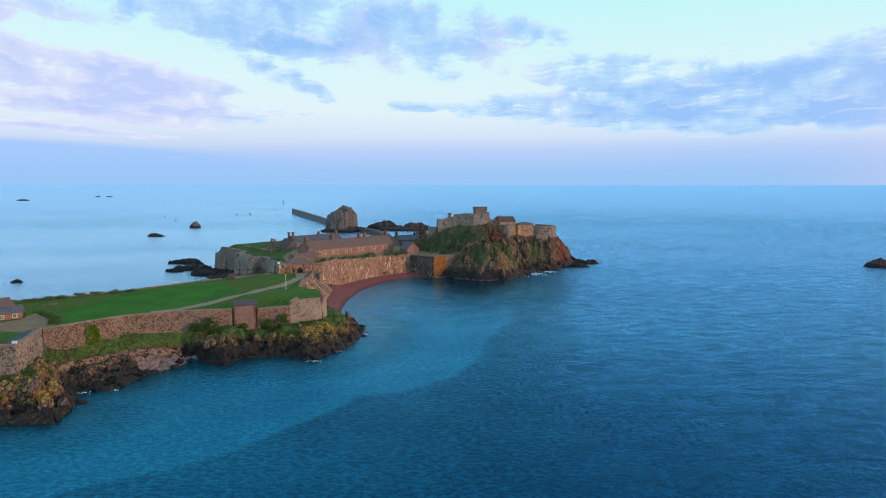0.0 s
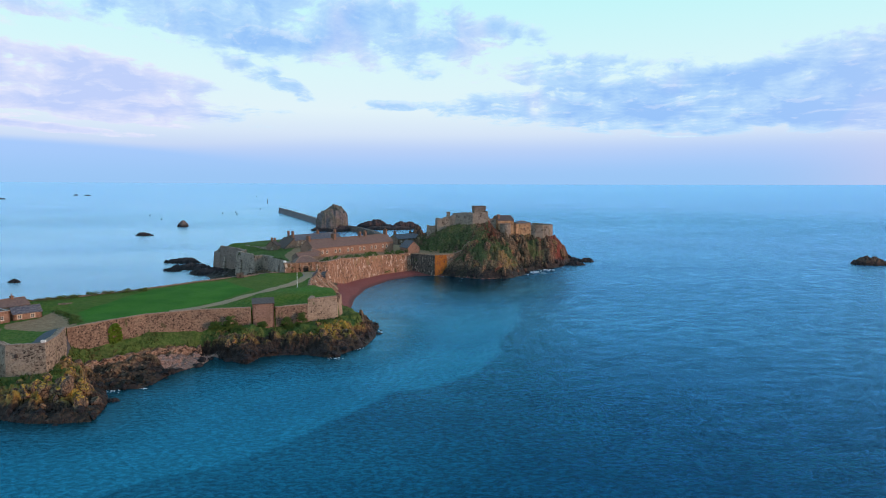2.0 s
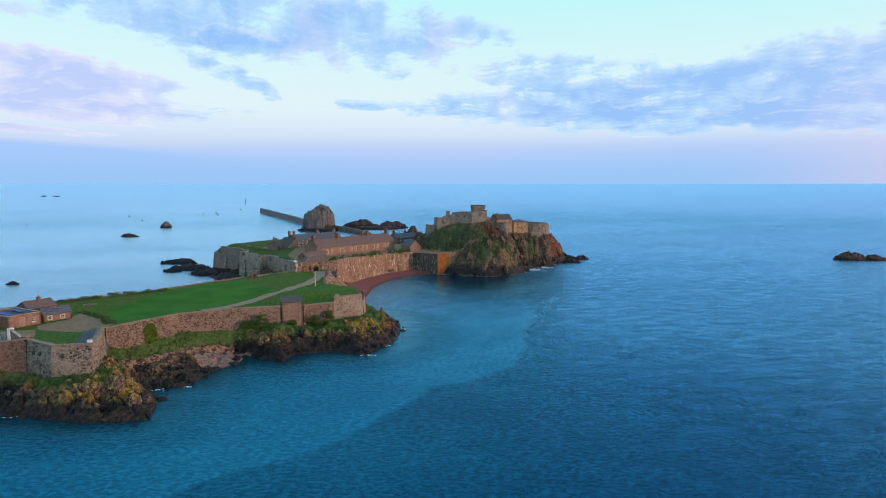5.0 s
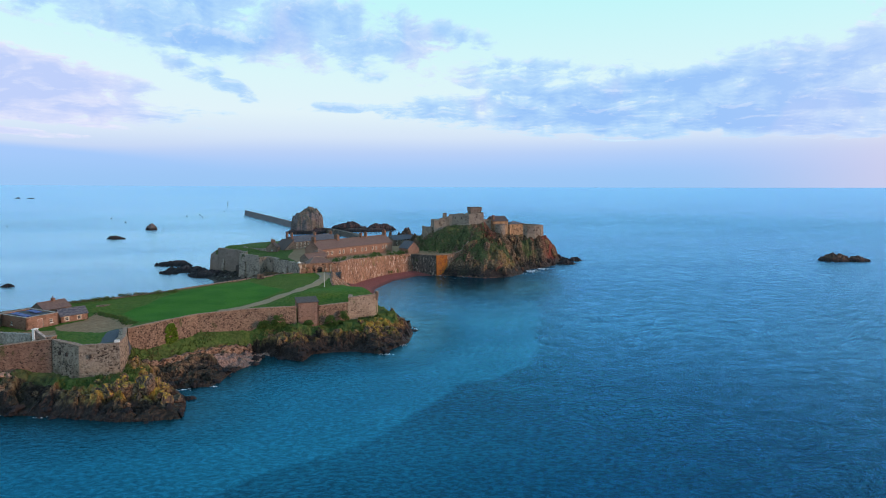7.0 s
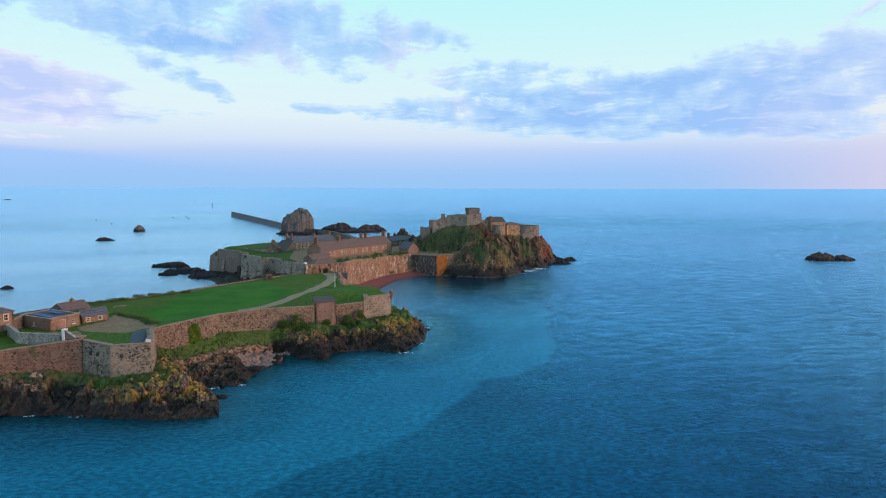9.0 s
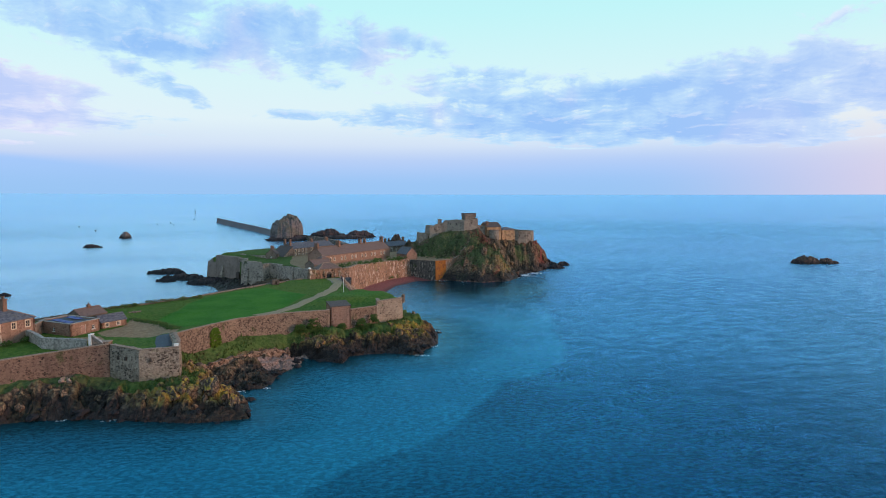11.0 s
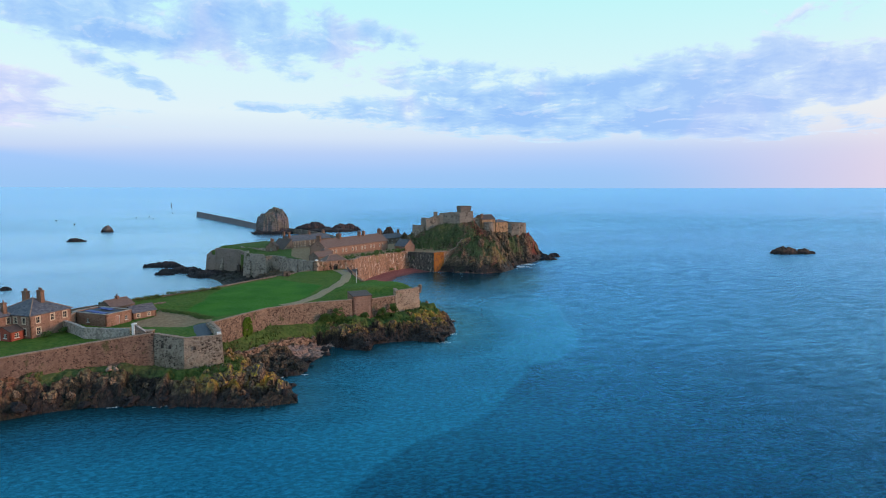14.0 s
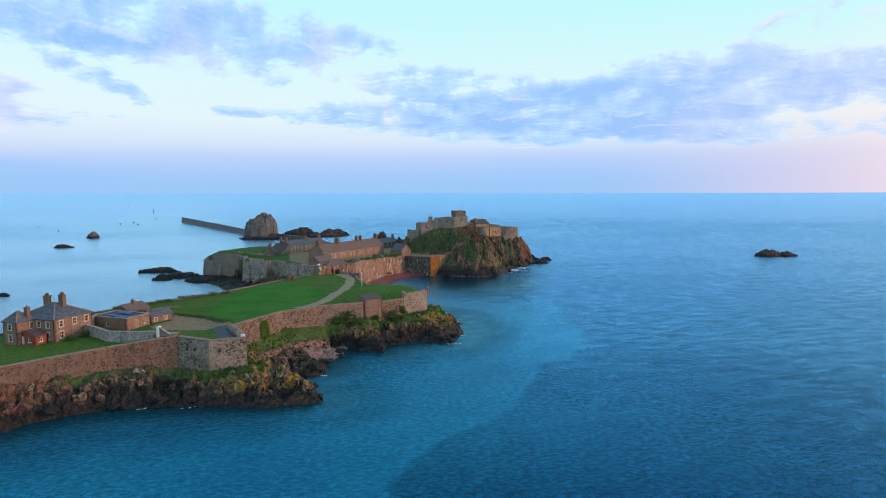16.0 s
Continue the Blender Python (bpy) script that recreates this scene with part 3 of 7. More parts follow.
def facade(name, parent, m, width, height, openings, mat, thick=0.45, depth=0.22):
    """A wall that faces -y of m, with openings (x, z, w, h) cut through it and their reveals."""
    bm = bmesh.new()
    xs = sorted({0.0, width, *[o[0] for o in openings], *[o[0] + o[2] for o in openings]})
    zs = sorted({0.0, height, *[o[1] for o in openings], *[o[1] + o[3] for o in openings]})

    def at(x, y, z):
        return bm.verts.new(m @ Vector((x, y, z)))

    def hole(x, z):
        return any(o[0] < x < o[0] + o[2] and o[1] < z < o[1] + o[3] for o in openings)

    for y in (0.0, thick):
        for x0, x1 in zip(xs, xs[1:]):
            for z0, z1 in zip(zs, zs[1:]):
                if not hole((x0 + x1) / 2, (z0 + z1) / 2):
                    bm.faces.new([at(x0, y, z0), at(x1, y, z0), at(x1, y, z1), at(x0, y, z1)])
    loops = [(0.0, 0.0, width, height), *openings]
    for x, z, w, h in loops:
        c = [(x, z), (x + w, z), (x + w, z + h), (x, z + h)]
        for (xa, za), (xb, zb) in zip(c, c[1:] + c[:1]):
            bm.faces.new([at(xa, 0, za), at(xb, 0, zb), at(xb, thick, zb), at(xa, thick, za)])
    bmesh.ops.remove_doubles(bm, verts=bm.verts, dist=0.001)
    return part(name, bm, mat, parent)


def window(parent, m, x, z, w, h, trim=M_WHITE, surround=None, bars=True, arch=False):
    """A sash window in the opening: frame with glazing bars, pane, sill and a dressed surround."""
    bm = bmesh.new()
    t = min(0.09, w * 0.09)
    y0, y1 = 0.10, 0.18
    for lo, hi in (((x, y0, z), (x + t, y1, z + h)), ((x + w - t, y0, z), (x + w, y1, z + h)), ((x + t, y0, z), (x + w - t, y1, z + t)), ((x + t, y0, z + h - t), (x + w - t, y1, z + h))):
        add_box(bm, lo, hi, m)
    if bars:
        add_box(bm, (x + t, y0 + 0.01, z + h / 2 - t / 2), (x + w - t, y1 - 0.01, z + h / 2 + t / 2), m)
        add_box(bm, (x + w / 2 - t / 3, y0 + 0.02, z + t), (x + w / 2 + t / 3, y1 - 0.02, z + h - t), m)
    win = part("window", bm, trim, parent)
    box("pane", (x + t, 0.135, z + t), (x + w - t, 0.15, z + h - t), M_GLASS, win, m)
    box("sill", (x - 0.12, -0.12, z - 0.14), (x + w + 0.12, 0.16, z), surround or trim, win, m)
    if surround:
        bm = bmesh.new()
        s = 0.2
        add_box(bm, (x - s, -0.05, z), (x, 0.12, z + h), m)
        add_box(bm, (x + w, -0.05, z), (x + w + s, 0.12, z + h), m)
        if arch:
            steps = 7
            r, cx = w / 2, x + w / 2
            pts = [(cx - (r + s) * math.cos(math.pi * i / steps), z + h + (r * 0.7 + s) * math.sin(math.pi * i / steps) - 0.02) for i in range(steps + 1)]
            low = [(cx - r * math.cos(math.pi * i / steps), z + h + r * 0.7 * math.sin(math.pi * i / steps) - 0.02) for i in range(steps + 1)]
            for i in range(steps):
                quad = [pts[i], pts[i + 1], low[i + 1], low[i]]
                a = [bm.verts.new(m @ Vector((px, -0.05, pz))) for px, pz in quad]
                b = [bm.verts.new(m @ Vector((px, 0.02, pz))) for px, pz in quad]
                bm.faces.new(a)
                for j in range(4):
                    bm.faces.new((a[j], a[(j + 1) % 4], b[(j + 1) % 4], b[j]))
        else:
            add_box(bm, (x - s, -0.05, z + h), (x + w + s, 0.12, z + h + s), m)
        part("surround", bm, surround, win)
    return win


def door(parent, m, x, w, h, mat=M_DOOR_SHADE, z=0.0):
    d = box("door", (x + 0.05, 0.14, z), (x + w - 0.05, 0.2, z + h - 0.05), mat, parent, m)
    bm = bmesh.new()
    add_box(bm, (x, 0.08, z), (x + 0.07, 0.22, z + h), m)
    add_box(bm, (x + w - 0.07, 0.08, z), (x + w, 0.22, z + h), m)
    add_box(bm, (x + 0.07, 0.08, z + h - 0.07), (x + w - 0.07, 0.22, z + h), m)
    part("door_frame", bm, M_WHITE, d)
    return d


def chimney(parent, x, y, z0, z1, w=0.9, d=1.4, pots=2, mat=M_BRICK):
    bm = bmesh.new()
    add_box(bm, (x - w / 2, y - d / 2, z0), (x + w / 2, y + d / 2, z1 - 0.3), None, 0.03)
    add_box(bm, (x - w / 2 - 0.1, y - d / 2 - 0.1, z1 - 0.3), (x + w / 2 + 0.1, y + d / 2 + 0.1, z1 - 0.12))
    add_box(bm, (x - w / 2 - 0.02, y - d / 2 - 0.02, z1 - 0.12), (x + w / 2 + 0.02, y + d / 2 + 0.02, z1))
    c = part("chimney", bm, mat, parent, "tall stack with a corbelled cap")
    for i in range(pots):
        py = y + (i - (pots - 1) / 2) * d / max(pots, 1) * 0.8
        rings = []
        for r, z in ((0.20, z1 - 0.02), (0.15, z1 + 0.15), (0.13, z1 + 0.5), (0.17, z1 + 0.56), (0.17, z1 + 0.64)):
            rings.append([(x + r * math.cos(a * math.pi / 4), py + r * math.sin(a * math.pi / 4), z) for a in range(8)])
        solid("chimney_pot", rings, M_BRICK, c)
    return c


def roof_gable(parent, L, D, z0, rise, mat, over=0.3, half=False):
    """Ridge along x over the box 0..L, 0..D."""
    t = 0.16
    o = over
    if half:
        prof = [(-o, z0 - o * rise / D), (D, z0 + rise), (D, z0 + rise - t), (-o, z0 - o * rise / D - t)]
    else:
        k = rise / (D / 2)
        prof = [(-o, z0 - o * k), (D / 2, z0 + rise), (D + o, z0 - o * k), (D + o, z0 - o * k - t), (D / 2, z0 + rise - t), (-o, z0 - o * k - t)]
    r = solid("roof", [[(x, y, z + t) for y, z in prof] for x in (-o * 0.5, L + o * 0.5)], mat, parent)
    if not half:
        box("ridge_tiles", (-o * 0.5, D / 2 - 0.16, z0 + rise + t - 0.06), (L + o * 0.5, D / 2 + 0.16, z0 + rise + t + 0.07), M_BRICK if mat in (M_OLDROOF, M_REDROOF) else M_SLATE, r)
    return r


def roof_hip(parent, L, D, z0, rise, mat, over=0.3, run=None):
    """Hipped roof over 0..L, 0..D; the ridge runs along the longer side."""
    o, t = over, 0.16
    run = run or min(L, D) / 2
    if L >= D:
        ridge = [(run, D / 2), (L - run, D / 2)]
    else:
        ridge = [(L / 2, run), (L / 2, D - run)]
    bm = bmesh.new()
    base = [(-o, -o), (L + o, -o), (L + o, D + o), (-o, D + o)]
    lo = [bm.verts.new((x, y, z0 - 0.1)) for x, y in base]
    mid = [bm.verts.new((x, y, z0 + t - 0.1)) for x, y in base]
    top = [bm.verts.new((x, y, z0 + rise + t)) for x, y in ridge]
    bm.faces.new(lo[::-1])
    for i in range(4):
        bm.faces.new((lo[i], lo[(i + 1) % 4], mid[(i + 1) % 4], mid[i]))
    if L >= D:
        bm.faces.new((mid[0], mid[1], top[1], top[0]))
        bm.faces.new((mid[1], mid[2], top[1]))
        bm.faces.new((mid[2], mid[3], top[0], top[1]))
        bm.faces.new((mid[3], mid[0], top[0]))
    else:
        bm.faces.new((mid[0], mid[1], top[0]))
        bm.faces.new((mid[1], mid[2], top[1], top[0]))
        bm.faces.new((mid[2], mid[3], top[1]))
        bm.faces.new((mid[3], mid[0], top[0], top[1]))
    r = part("roof", bm, mat, parent)
    corners = [Vector((x, y, z0 + t - 0.1)) for x, y in base]
    ends = [Vector((x, y, z0 + rise + t)) for x, y in ridge]
    pairs = [(0, 0), (3, 0), (1, 1), (2, 1)] if L >= D else [(0, 0), (1, 0), (2, 1), (3, 1)]
    lines = [(corners[i], ends[j]) for i, j in pairs] + [(ends[0], ends[1])]
    for a, b in lines:
        if (b - a).length < 0.3:
            continue
        d = (b - a).normalized()
        side = d.cross(Vector((0, 0, 1))).normalized() * 0.14
        up = side.cross(d).normalized() * 0.10
        solid("hip_tiles", [[p - side - up, p + side - up, p + side * 0.6 + up, p - side * 0.6 + up] for p in (a, b)], M_COPE, r)
    return r


def sides(L, D):
    """Frames of the four walls of the box 0..L, 0..D: front, right, back, left."""
    return {"front": (pose(0, 0, 0), L), "right": (pose(L, 0, 0, 0, 0, 90), D), "back": (pose(L, D, 0, 0, 0, 180), L), "left": (pose(0, D, 0, 0, 0, -90), D)}


def gables(parent, L, D, z0, rise, mat):
    for x in (0.0, L - 0.45):
        solid("gable", [[(xx, 0.02, z0), (xx, D - 0.02, z0), (xx, D / 2, z0 + rise)] for xx in (x, x + 0.45)], mat, parent)


def building(name, corner, heading, L, D, base, eave, label, category, mat=M_HOUSE, roof="gable", rise=3.0, roof_mat=M_SLATE, holes=None, stacks=(), trim=M_WHITE, surround=None, arch=False, group=""):
    """A walled and roofed block. corner: its front left corner; heading: degrees from +x of its front."""
    ob = thing(name, pose(corner[0], corner[1], base, 0, 0, heading), label, category, group)
    H = eave - base
    holes = holes or {}
    for side, (m, width) in sides(L, D).items():
        spec = holes.get(side, [])
        wall = facade("wall", ob, m @ pose(0, 0, -1.2), width, H + 1.2, [(x, z + 1.2, w, h) for x, z, w, h, *_ in spec], mat)
        for x, z, w, h, *what in spec:
            if what and what[0] == "door":
                door(wall, m, x, w, h, what[1] if len(what) > 1 else M_DOOR_SHADE, z)
            elif what and what[0] == "blank":
                box("blocked_opening", (x, 0.2, z), (x + w, 0.35, z + h), M_GLASS, wall, m)
            else:
                window(wall, m, x, z, w, h, trim, surround, w > 0.5, arch)
    if roof == "gable":
        gables(ob, L, D, H, rise, mat)
        roof_gable(ob, L, D, H, rise, roof_mat)
    elif roof == "hip":
        roof_hip(ob, L, D, H, rise, roof_mat)
    elif roof == "half":
        roof_gable(ob, L, D, H, rise, roof_mat, half=True)
        for x in (0.0, L - 0.45):
            solid("gable", [[(xx, 0.02, H), (xx, D, H), (xx, D, H + rise)] for xx in (x, x + 0.45)], mat, ob)
    for x, y, z0, z1, w, d, pots in stacks:
        chimney(ob, x, y, z0, z1, w, d, pots)
    return ob


def curtain(name, line, mat, label, thick=1.6, batter=0.5, kind="", category="wall", coping=M_COPE, ragged=0.0, seed=1, step=1.0, rows=7, inner=None, rough=0.07):
    """A battered masonry wall along (x, y, z_foot, z_top) points; the face lies on the right hand of the line."""
    rng = random.Random(seed)
    pts = []
    for a, b in zip(line, line[1:]):
        k = max(1, int(math.dist(a[:2], b[:2]) / step))
        for i in range(k):
            pts.append([a[j] + (b[j] - a[j]) * i / k for j in range(4)])
    pts.append(list(line[-1]))
    n = len(pts)
    for i, p in enumerate(pts):
        p[3] += ragged * (noise.noise(Vector((i * 0.21, seed * 1.7, 0))) + 0.6 * noise.noise(Vector((i * 0.6, seed * 3.1, 5))))
    normal = []
    for i in range(n):
        a, b = pts[max(0, i - 1)], pts[min(n - 1, i + 1)]
        d = Vector((b[0] - a[0], b[1] - a[1])).normalized()
        normal.append(Vector((d.y, -d.x)))
    verts, faces = [], []
    per = rows + 2
    for i in range(n):
        x, y, z0, z1 = pts[i]
        nx, ny = normal[i]
        z0 -= 1.5
        top = z1 + rng.uniform(-0.08, 0.08)
        for r in range(rows):
            f = r / (rows - 1)
            out = batter * (1 - f) + (rng.uniform(-rough, rough) if 0 < r < rows - 1 else 0)
            verts.append((x + nx * out, y + ny * out, z0 + (top - z0) * f))
        verts.append((x - nx * thick, y - ny * thick, top))
        verts.append((x - nx * thick, y - ny * thick, (inner if inner is not None else z0)))
    for i in range(n - 1):
        for r in range(per - 1):
            a = i * per + r
            faces.append((a, a + per, a + per + 1, a + 1))
    faces.append(tuple(range(per - 1, -1, -1)))
    faces.append(tuple((n - 1) * per + r for r in range(per)))
    ob = new(name, mesh_of(name, verts, faces, mat))
    tagged(ob, label, category, "", kind)
    if coping:
        bm = bmesh.new()
        i = 0
        while i < n - 1:
            x, y, z0, z1 = pts[i]
            x2, y2, _, z2 = pts[i + 1]
            nx, ny = normal[i]
            mx, my = normal[i + 1]
            lift = rng.uniform(0.12, 0.2)
            lo = [(x + nx * 0.12, y + ny * 0.12, z1 - 0.05), (x2 + mx * 0.12, y2 + my * 0.12, z2 - 0.05), (x2 - mx * 0.75, y2 - my * 0.75, z2 - 0.05), (x - nx * 0.75, y - ny * 0.75, z1 - 0.05)]
            a = [bm.verts.new(p) for p in lo]
            b = [bm.verts.new((p[0], p[1], p[2] + lift + 0.05)) for p in lo]
            bm.faces.new(a[::-1])
            bm.faces.new(b)
            for j in range(4):
                bm.faces.new((a[j], a[(j + 1) % 4], b[(j + 1) % 4], b[j]))
            i += 1
        part("coping", bm, coping, ob)
    return ob


# ---- shape of the land ----
def hash01(ix, iy, seed):
    h = (ix.astype(np.int64) * 374761393 + iy.astype(np.int64) * 668265263 + seed * 1442695041) & 0xFFFFFFFF
    h = ((h ^ (h >> 13)) * 1274126177) & 0xFFFFFFFF
    return ((h ^ (h >> 16)) & 0xFFFFFF) / float(0xFFFFFF)


def value_noise(x, y, seed=0):
    ix, iy = np.floor(x), np.floor(y)
    fx, fy = x - ix, y - iy
    fx, fy = fx * fx * (3 - 2 * fx), fy * fy * (3 - 2 * fy)
    a, b = hash01(ix, iy, seed), hash01(ix + 1, iy, seed)
    c, d = hash01(ix, iy + 1, seed), hash01(ix + 1, iy + 1, seed)
    return (a * (1 - fx) + b * fx) * (1 - fy) + (c * (1 - fx) + d * fx) * fy


def fbm(x, y, scale, octaves=4, seed=0, ridged=False):
    total, amp, norm = 0.0, 1.0, 0.0
    for o in range(octaves):
        v = value_noise(x * scale + 17.3 * o, y * scale - 9.1 * o, seed + o)
        if ridged:
            v = 1 - abs(2 * v - 1)
        total, norm = total + v * amp, norm + amp
        amp, scale = amp * 0.5, scale * 2.03
    return total / norm


def blocks(x, y, scale, seed=0):
    """Cell noise: tone of the nearest cell and the distance to its rim, for broken rock."""
    px, py = x * scale, y * scale
    best, second = np.full(x.shape, 9.0), np.full(x.shape, 9.0)
    tone = np.zeros(x.shape)
    for dx in (-1, 0, 1):
        for dy in (-1, 0, 1):
            cx, cy = np.floor(px) + dx, np.floor(py) + dy
            qx, qy = cx + hash01(cx, cy, seed), cy + hash01(cx, cy, seed + 7)
            d = np.hypot(px - qx, py - qy)
            near = d < best
            second = np.where(near, best, np.minimum(second, d))
            tone = np.where(near, hash01(cx, cy, seed + 13), tone)
            best = np.where(near, d, best)
    return tone, second - best


def outline(x, y, ring):
    """Distance to a closed ring of (x, y[, z]), the z there, and whether the point lies inside."""
    best = np.full(x.shape, 1e9)
    zed = np.zeros(x.shape)
    inside = np.zeros(x.shape, bool)
    for a, b in zip(ring, ring[1:] + ring[:1]):
        dx, dy = b[0] - a[0], b[1] - a[1]
        t = np.clip(((x - a[0]) * dx + (y - a[1]) * dy) / (dx * dx + dy * dy), 0, 1)
        d = np.hypot(x - a[0] - t * dx, y - a[1] - t * dy)
        near = d < best
        best = np.where(near, d, best)
        if len(a) > 2:
            zed = np.where(near, a[2] + t * (b[2] - a[2]), zed)
        cross = ((a[1] > y) != (b[1] > y))
        at = a[0] + (y - a[1]) / (dy if abs(dy) > 1e-9 else 1e-9) * dx
        inside ^= cross & (x < at)
    return best, zed, inside


def blend(x, y, posts, power=4.0):
    top, low = 0.0, 0.0
    for px, py, pz in posts:
        w = 1.0 / (np.hypot(x - px, y - py) + 1.5) ** power
        top, low = top + w * pz, low + w
    return top / low


COAST = [(-260, 150), (-230, 118), (-200, 124), (-170, 130), (-144, 142), (-139, 146.5), (-132, 149.7), (-124.8, 151.2), (-113, 150.3), (-100, 146.6),
         (-92, 144.4), (-85, 144.2), (-79, 145.2), (-79.5, 150.5), (-81.5, 158.5), (-86, 166), (-78, 167), (-76.2, 172), (-75.5, 178), (-69.6, 190),
         (-69.7, 196), (-66, 192.5), (-58, 187.6), (-56, 195.5), (-50, 197.5), (-44, 197.5), (-36, 194), (-31, 202), (-27, 207.5), (-25, 220),
         (-25, 236), (-33, 246), (-38, 259), (-39.5, 288), (-37, 314), (-28, 340), (-15, 355.5), (-5, 357.5), (2.5, 355.6), (20, 344.5), (35, 348.5),
         (45, 360.6), (48, 373.7), (66, 388), (75, 400), (82, 412), (76, 440), (50, 455), (10, 456), (-20, 447), (-60, 458), (-100, 440), (-128, 405),
         (-134, 391), (-132, 372), (-128, 360), (-120, 345), (-116, 331), (-106, 315), (-100, 300), (-101, 285), (-106, 268), (-114, 254),
         (-124, 242), (-138, 232), (-155, 215), (-170, 198), (-200, 186), (-240, 182)]
LAWN = [(-240, 140, 6), (-200, 133, 6), (-170, 140, 6.2), (-146.5, 151, 7.4), (-137.5, 156, 7.8), (-126.5, 161.5, 7.4), (-113.5, 164.5, 6), (-105, 160.5, 5.2),
        (-97.3, 161.4, 5.6), (-100.8, 178, 9.2), (-94.6, 184.8, 9.0), (-87.8, 194, 8.6), (-77.4, 200.8, 8.2), (-69.2, 204, 7.8), (-61.7, 208, 6.8), (-55, 210.6, 5.6),
        (-46.2, 217, 6), (-37.4, 220.3, 6.4), (-38.6, 229, 6.5), (-42, 240, 7), (-48.5, 247, 8.5), (-53, 257, 9.8), (-55.2, 270, 9.8), (-55.6, 285, 9.6), (-57, 299, 9.4), (-58, 303, 9.4), (-70, 299, 9),
        (-74, 297, 8), (-80.5, 286, 6), (-88, 272, 5), (-97.5, 256.5, 5), (-109, 239.5, 5), (-118.5, 228.5, 5), (-131.5, 219.5, 5), (-146, 207, 5), (-158, 189, 5.5), (-175, 172, 6), (-240, 165, 6)]
WARD = [(-70.0, 297.5, 9.5), (-63, 300.8, 9.5), (-56, 303, 9), (-52.6, 304.5, 5), (-48.6, 317, 2.4), (-42.8, 330.6, 2.2), (-31.8, 351.6, 2.0), (-17.2, 368.3, 1.8), (-4.6, 359.2, 0.0),
        (6, 363.5, 3), (12, 372, 8), (8, 420, 8), (-20, 438, 3), (-60, 447, 3), (-100, 428, 3), (-121, 397, 2), (-128, 385, 2.5), (-122, 377.5, 3), (-111, 365.5, 3),
        (-105, 348.5, 3), (-96.2, 351.5, 4), (-89, 344.8, 5.5), (-71.5, 312, 8)]
KEEP_FOOT = [(-4, 358.6), (2.5, 355.8), (20, 344.7), (35, 348.7), (45, 360.8), (48, 373.9), (66, 388.2), (75, 400.2), (81.5, 412), (75, 439), (50, 453), (10, 452), (-18, 436), (-25, 405), (-22, 386), (-12, 371)]
KEEP_TOP = [(-8.5, 395, 18), (-4, 391.7, 21.5), (5, 392.3, 25), (18, 388, 27), (27, 389.5, 27.5), (31, 389, 22), (39.5, 391.2, 20.5), (46, 401, 17.5), (55.4, 405.5, 17),
            (65.5, 405.8, 17.5), (69, 412, 17.5), (62, 428, 18), (40, 432, 20), (8, 422, 20), (-9, 408, 18)]
LAWN_POSTS = [(-101, 180, 12.3), (-95, 186, 12.4), (-87, 194, 12.4), (-77, 201, 12.2), (-69, 205, 12.0), (-62, 209, 11.3), (-52, 214, 10.9), (-47.5, 218.5, 11.0), (-39, 222, 12.2), (-118, 200, 11.3), (-110, 182, 11.3),
              (-128, 185, 11.2), (-140, 176, 11.4), (-146, 154, 11.2), (-136, 160, 11.4), (-125, 165, 11.5), (-105, 165, 11.6), (-99, 164, 11.8), (-131, 217, 12.2), (-118, 226, 12.3), (-110, 215, 12.3),
              (-108, 237, 12.2), (-97, 254, 12.0), (-88, 269, 11.6), (-80, 283, 10.8), (-72, 294, 10.2), (-58, 290, 10.2), (-60, 275, 10.7), (-57, 252, 11.0), (-75, 240, 11.8), (-90, 230, 12.1), (-72, 220, 11.9),
              (-57, 230, 13.0), (-46, 237, 12.7), (-51, 247, 12.3), (-66, 243, 11.6), (-80, 260, 11.7), (-70, 275, 11.0), (-74, 286, 11.3), (-150, 200, 11.3), (-158, 186, 11.0), (-180, 160, 11.0), (-54, 257, 10.4), (-56, 285, 10.1)]
WARD_POSTS = [(-116, 374, 11.6), (-104, 367, 11.6), (-98, 356, 11.2), (-97, 366, 12.2), (-119, 392, 14.0), (-110, 386, 14.4), (-102, 381, 14.6), (-95, 377, 13.4), (-100, 395, 14.4), (-80, 340, 11.4), (-64, 308, 11.0), (-55, 325, 12.0), (-40, 345, 12.0), (-20, 375, 10.8), (-75, 360, 12.5),
              (-30, 400, 12.0), (-122, 386, 11.5), (-60, 420, 11.0), (-6, 362, 10.6), (3, 366, 11.0)]
MOWN = [(-101, 186), (-112, 203), (-108.5, 214), (-108.5, 226), (-105.5, 239), (-97, 253), (-86.5, 264), (-78, 252), (-69.5, 243), (-75, 219), (-83, 200.5), (-93, 190.5)]
YARD = [(-119.5, 196), (-120.5, 208), (-112, 201), (-103.5, 188), (-101.0, 183.5), (-101.2, 179.5), (-106, 178.6), (-113, 180), (-119.5, 181.5), (-124, 188)]
COURT = [(-137, 183), (-132, 175.5), (-128.5, 171.5), (-118.5, 167.5), (-116, 174), (-121, 184), (-127, 183.5)]
SHINGLE = [(-84.5, 187), (-79.5, 192.6), (-75.5, 196.8), (-69, 198), (-64.5, 192.5), (-68, 185.0), (-73, 181.5), (-80, 182.5)]


COVE = [(-97.5, 174), (-95.6, 178.6), (-91.2, 182.7), (-86.4, 188.8), (-80, 194.0), (-74, 198.4), (-66, 197), (-62, 188), (-74, 168), (-86, 167), (-91, 170)]


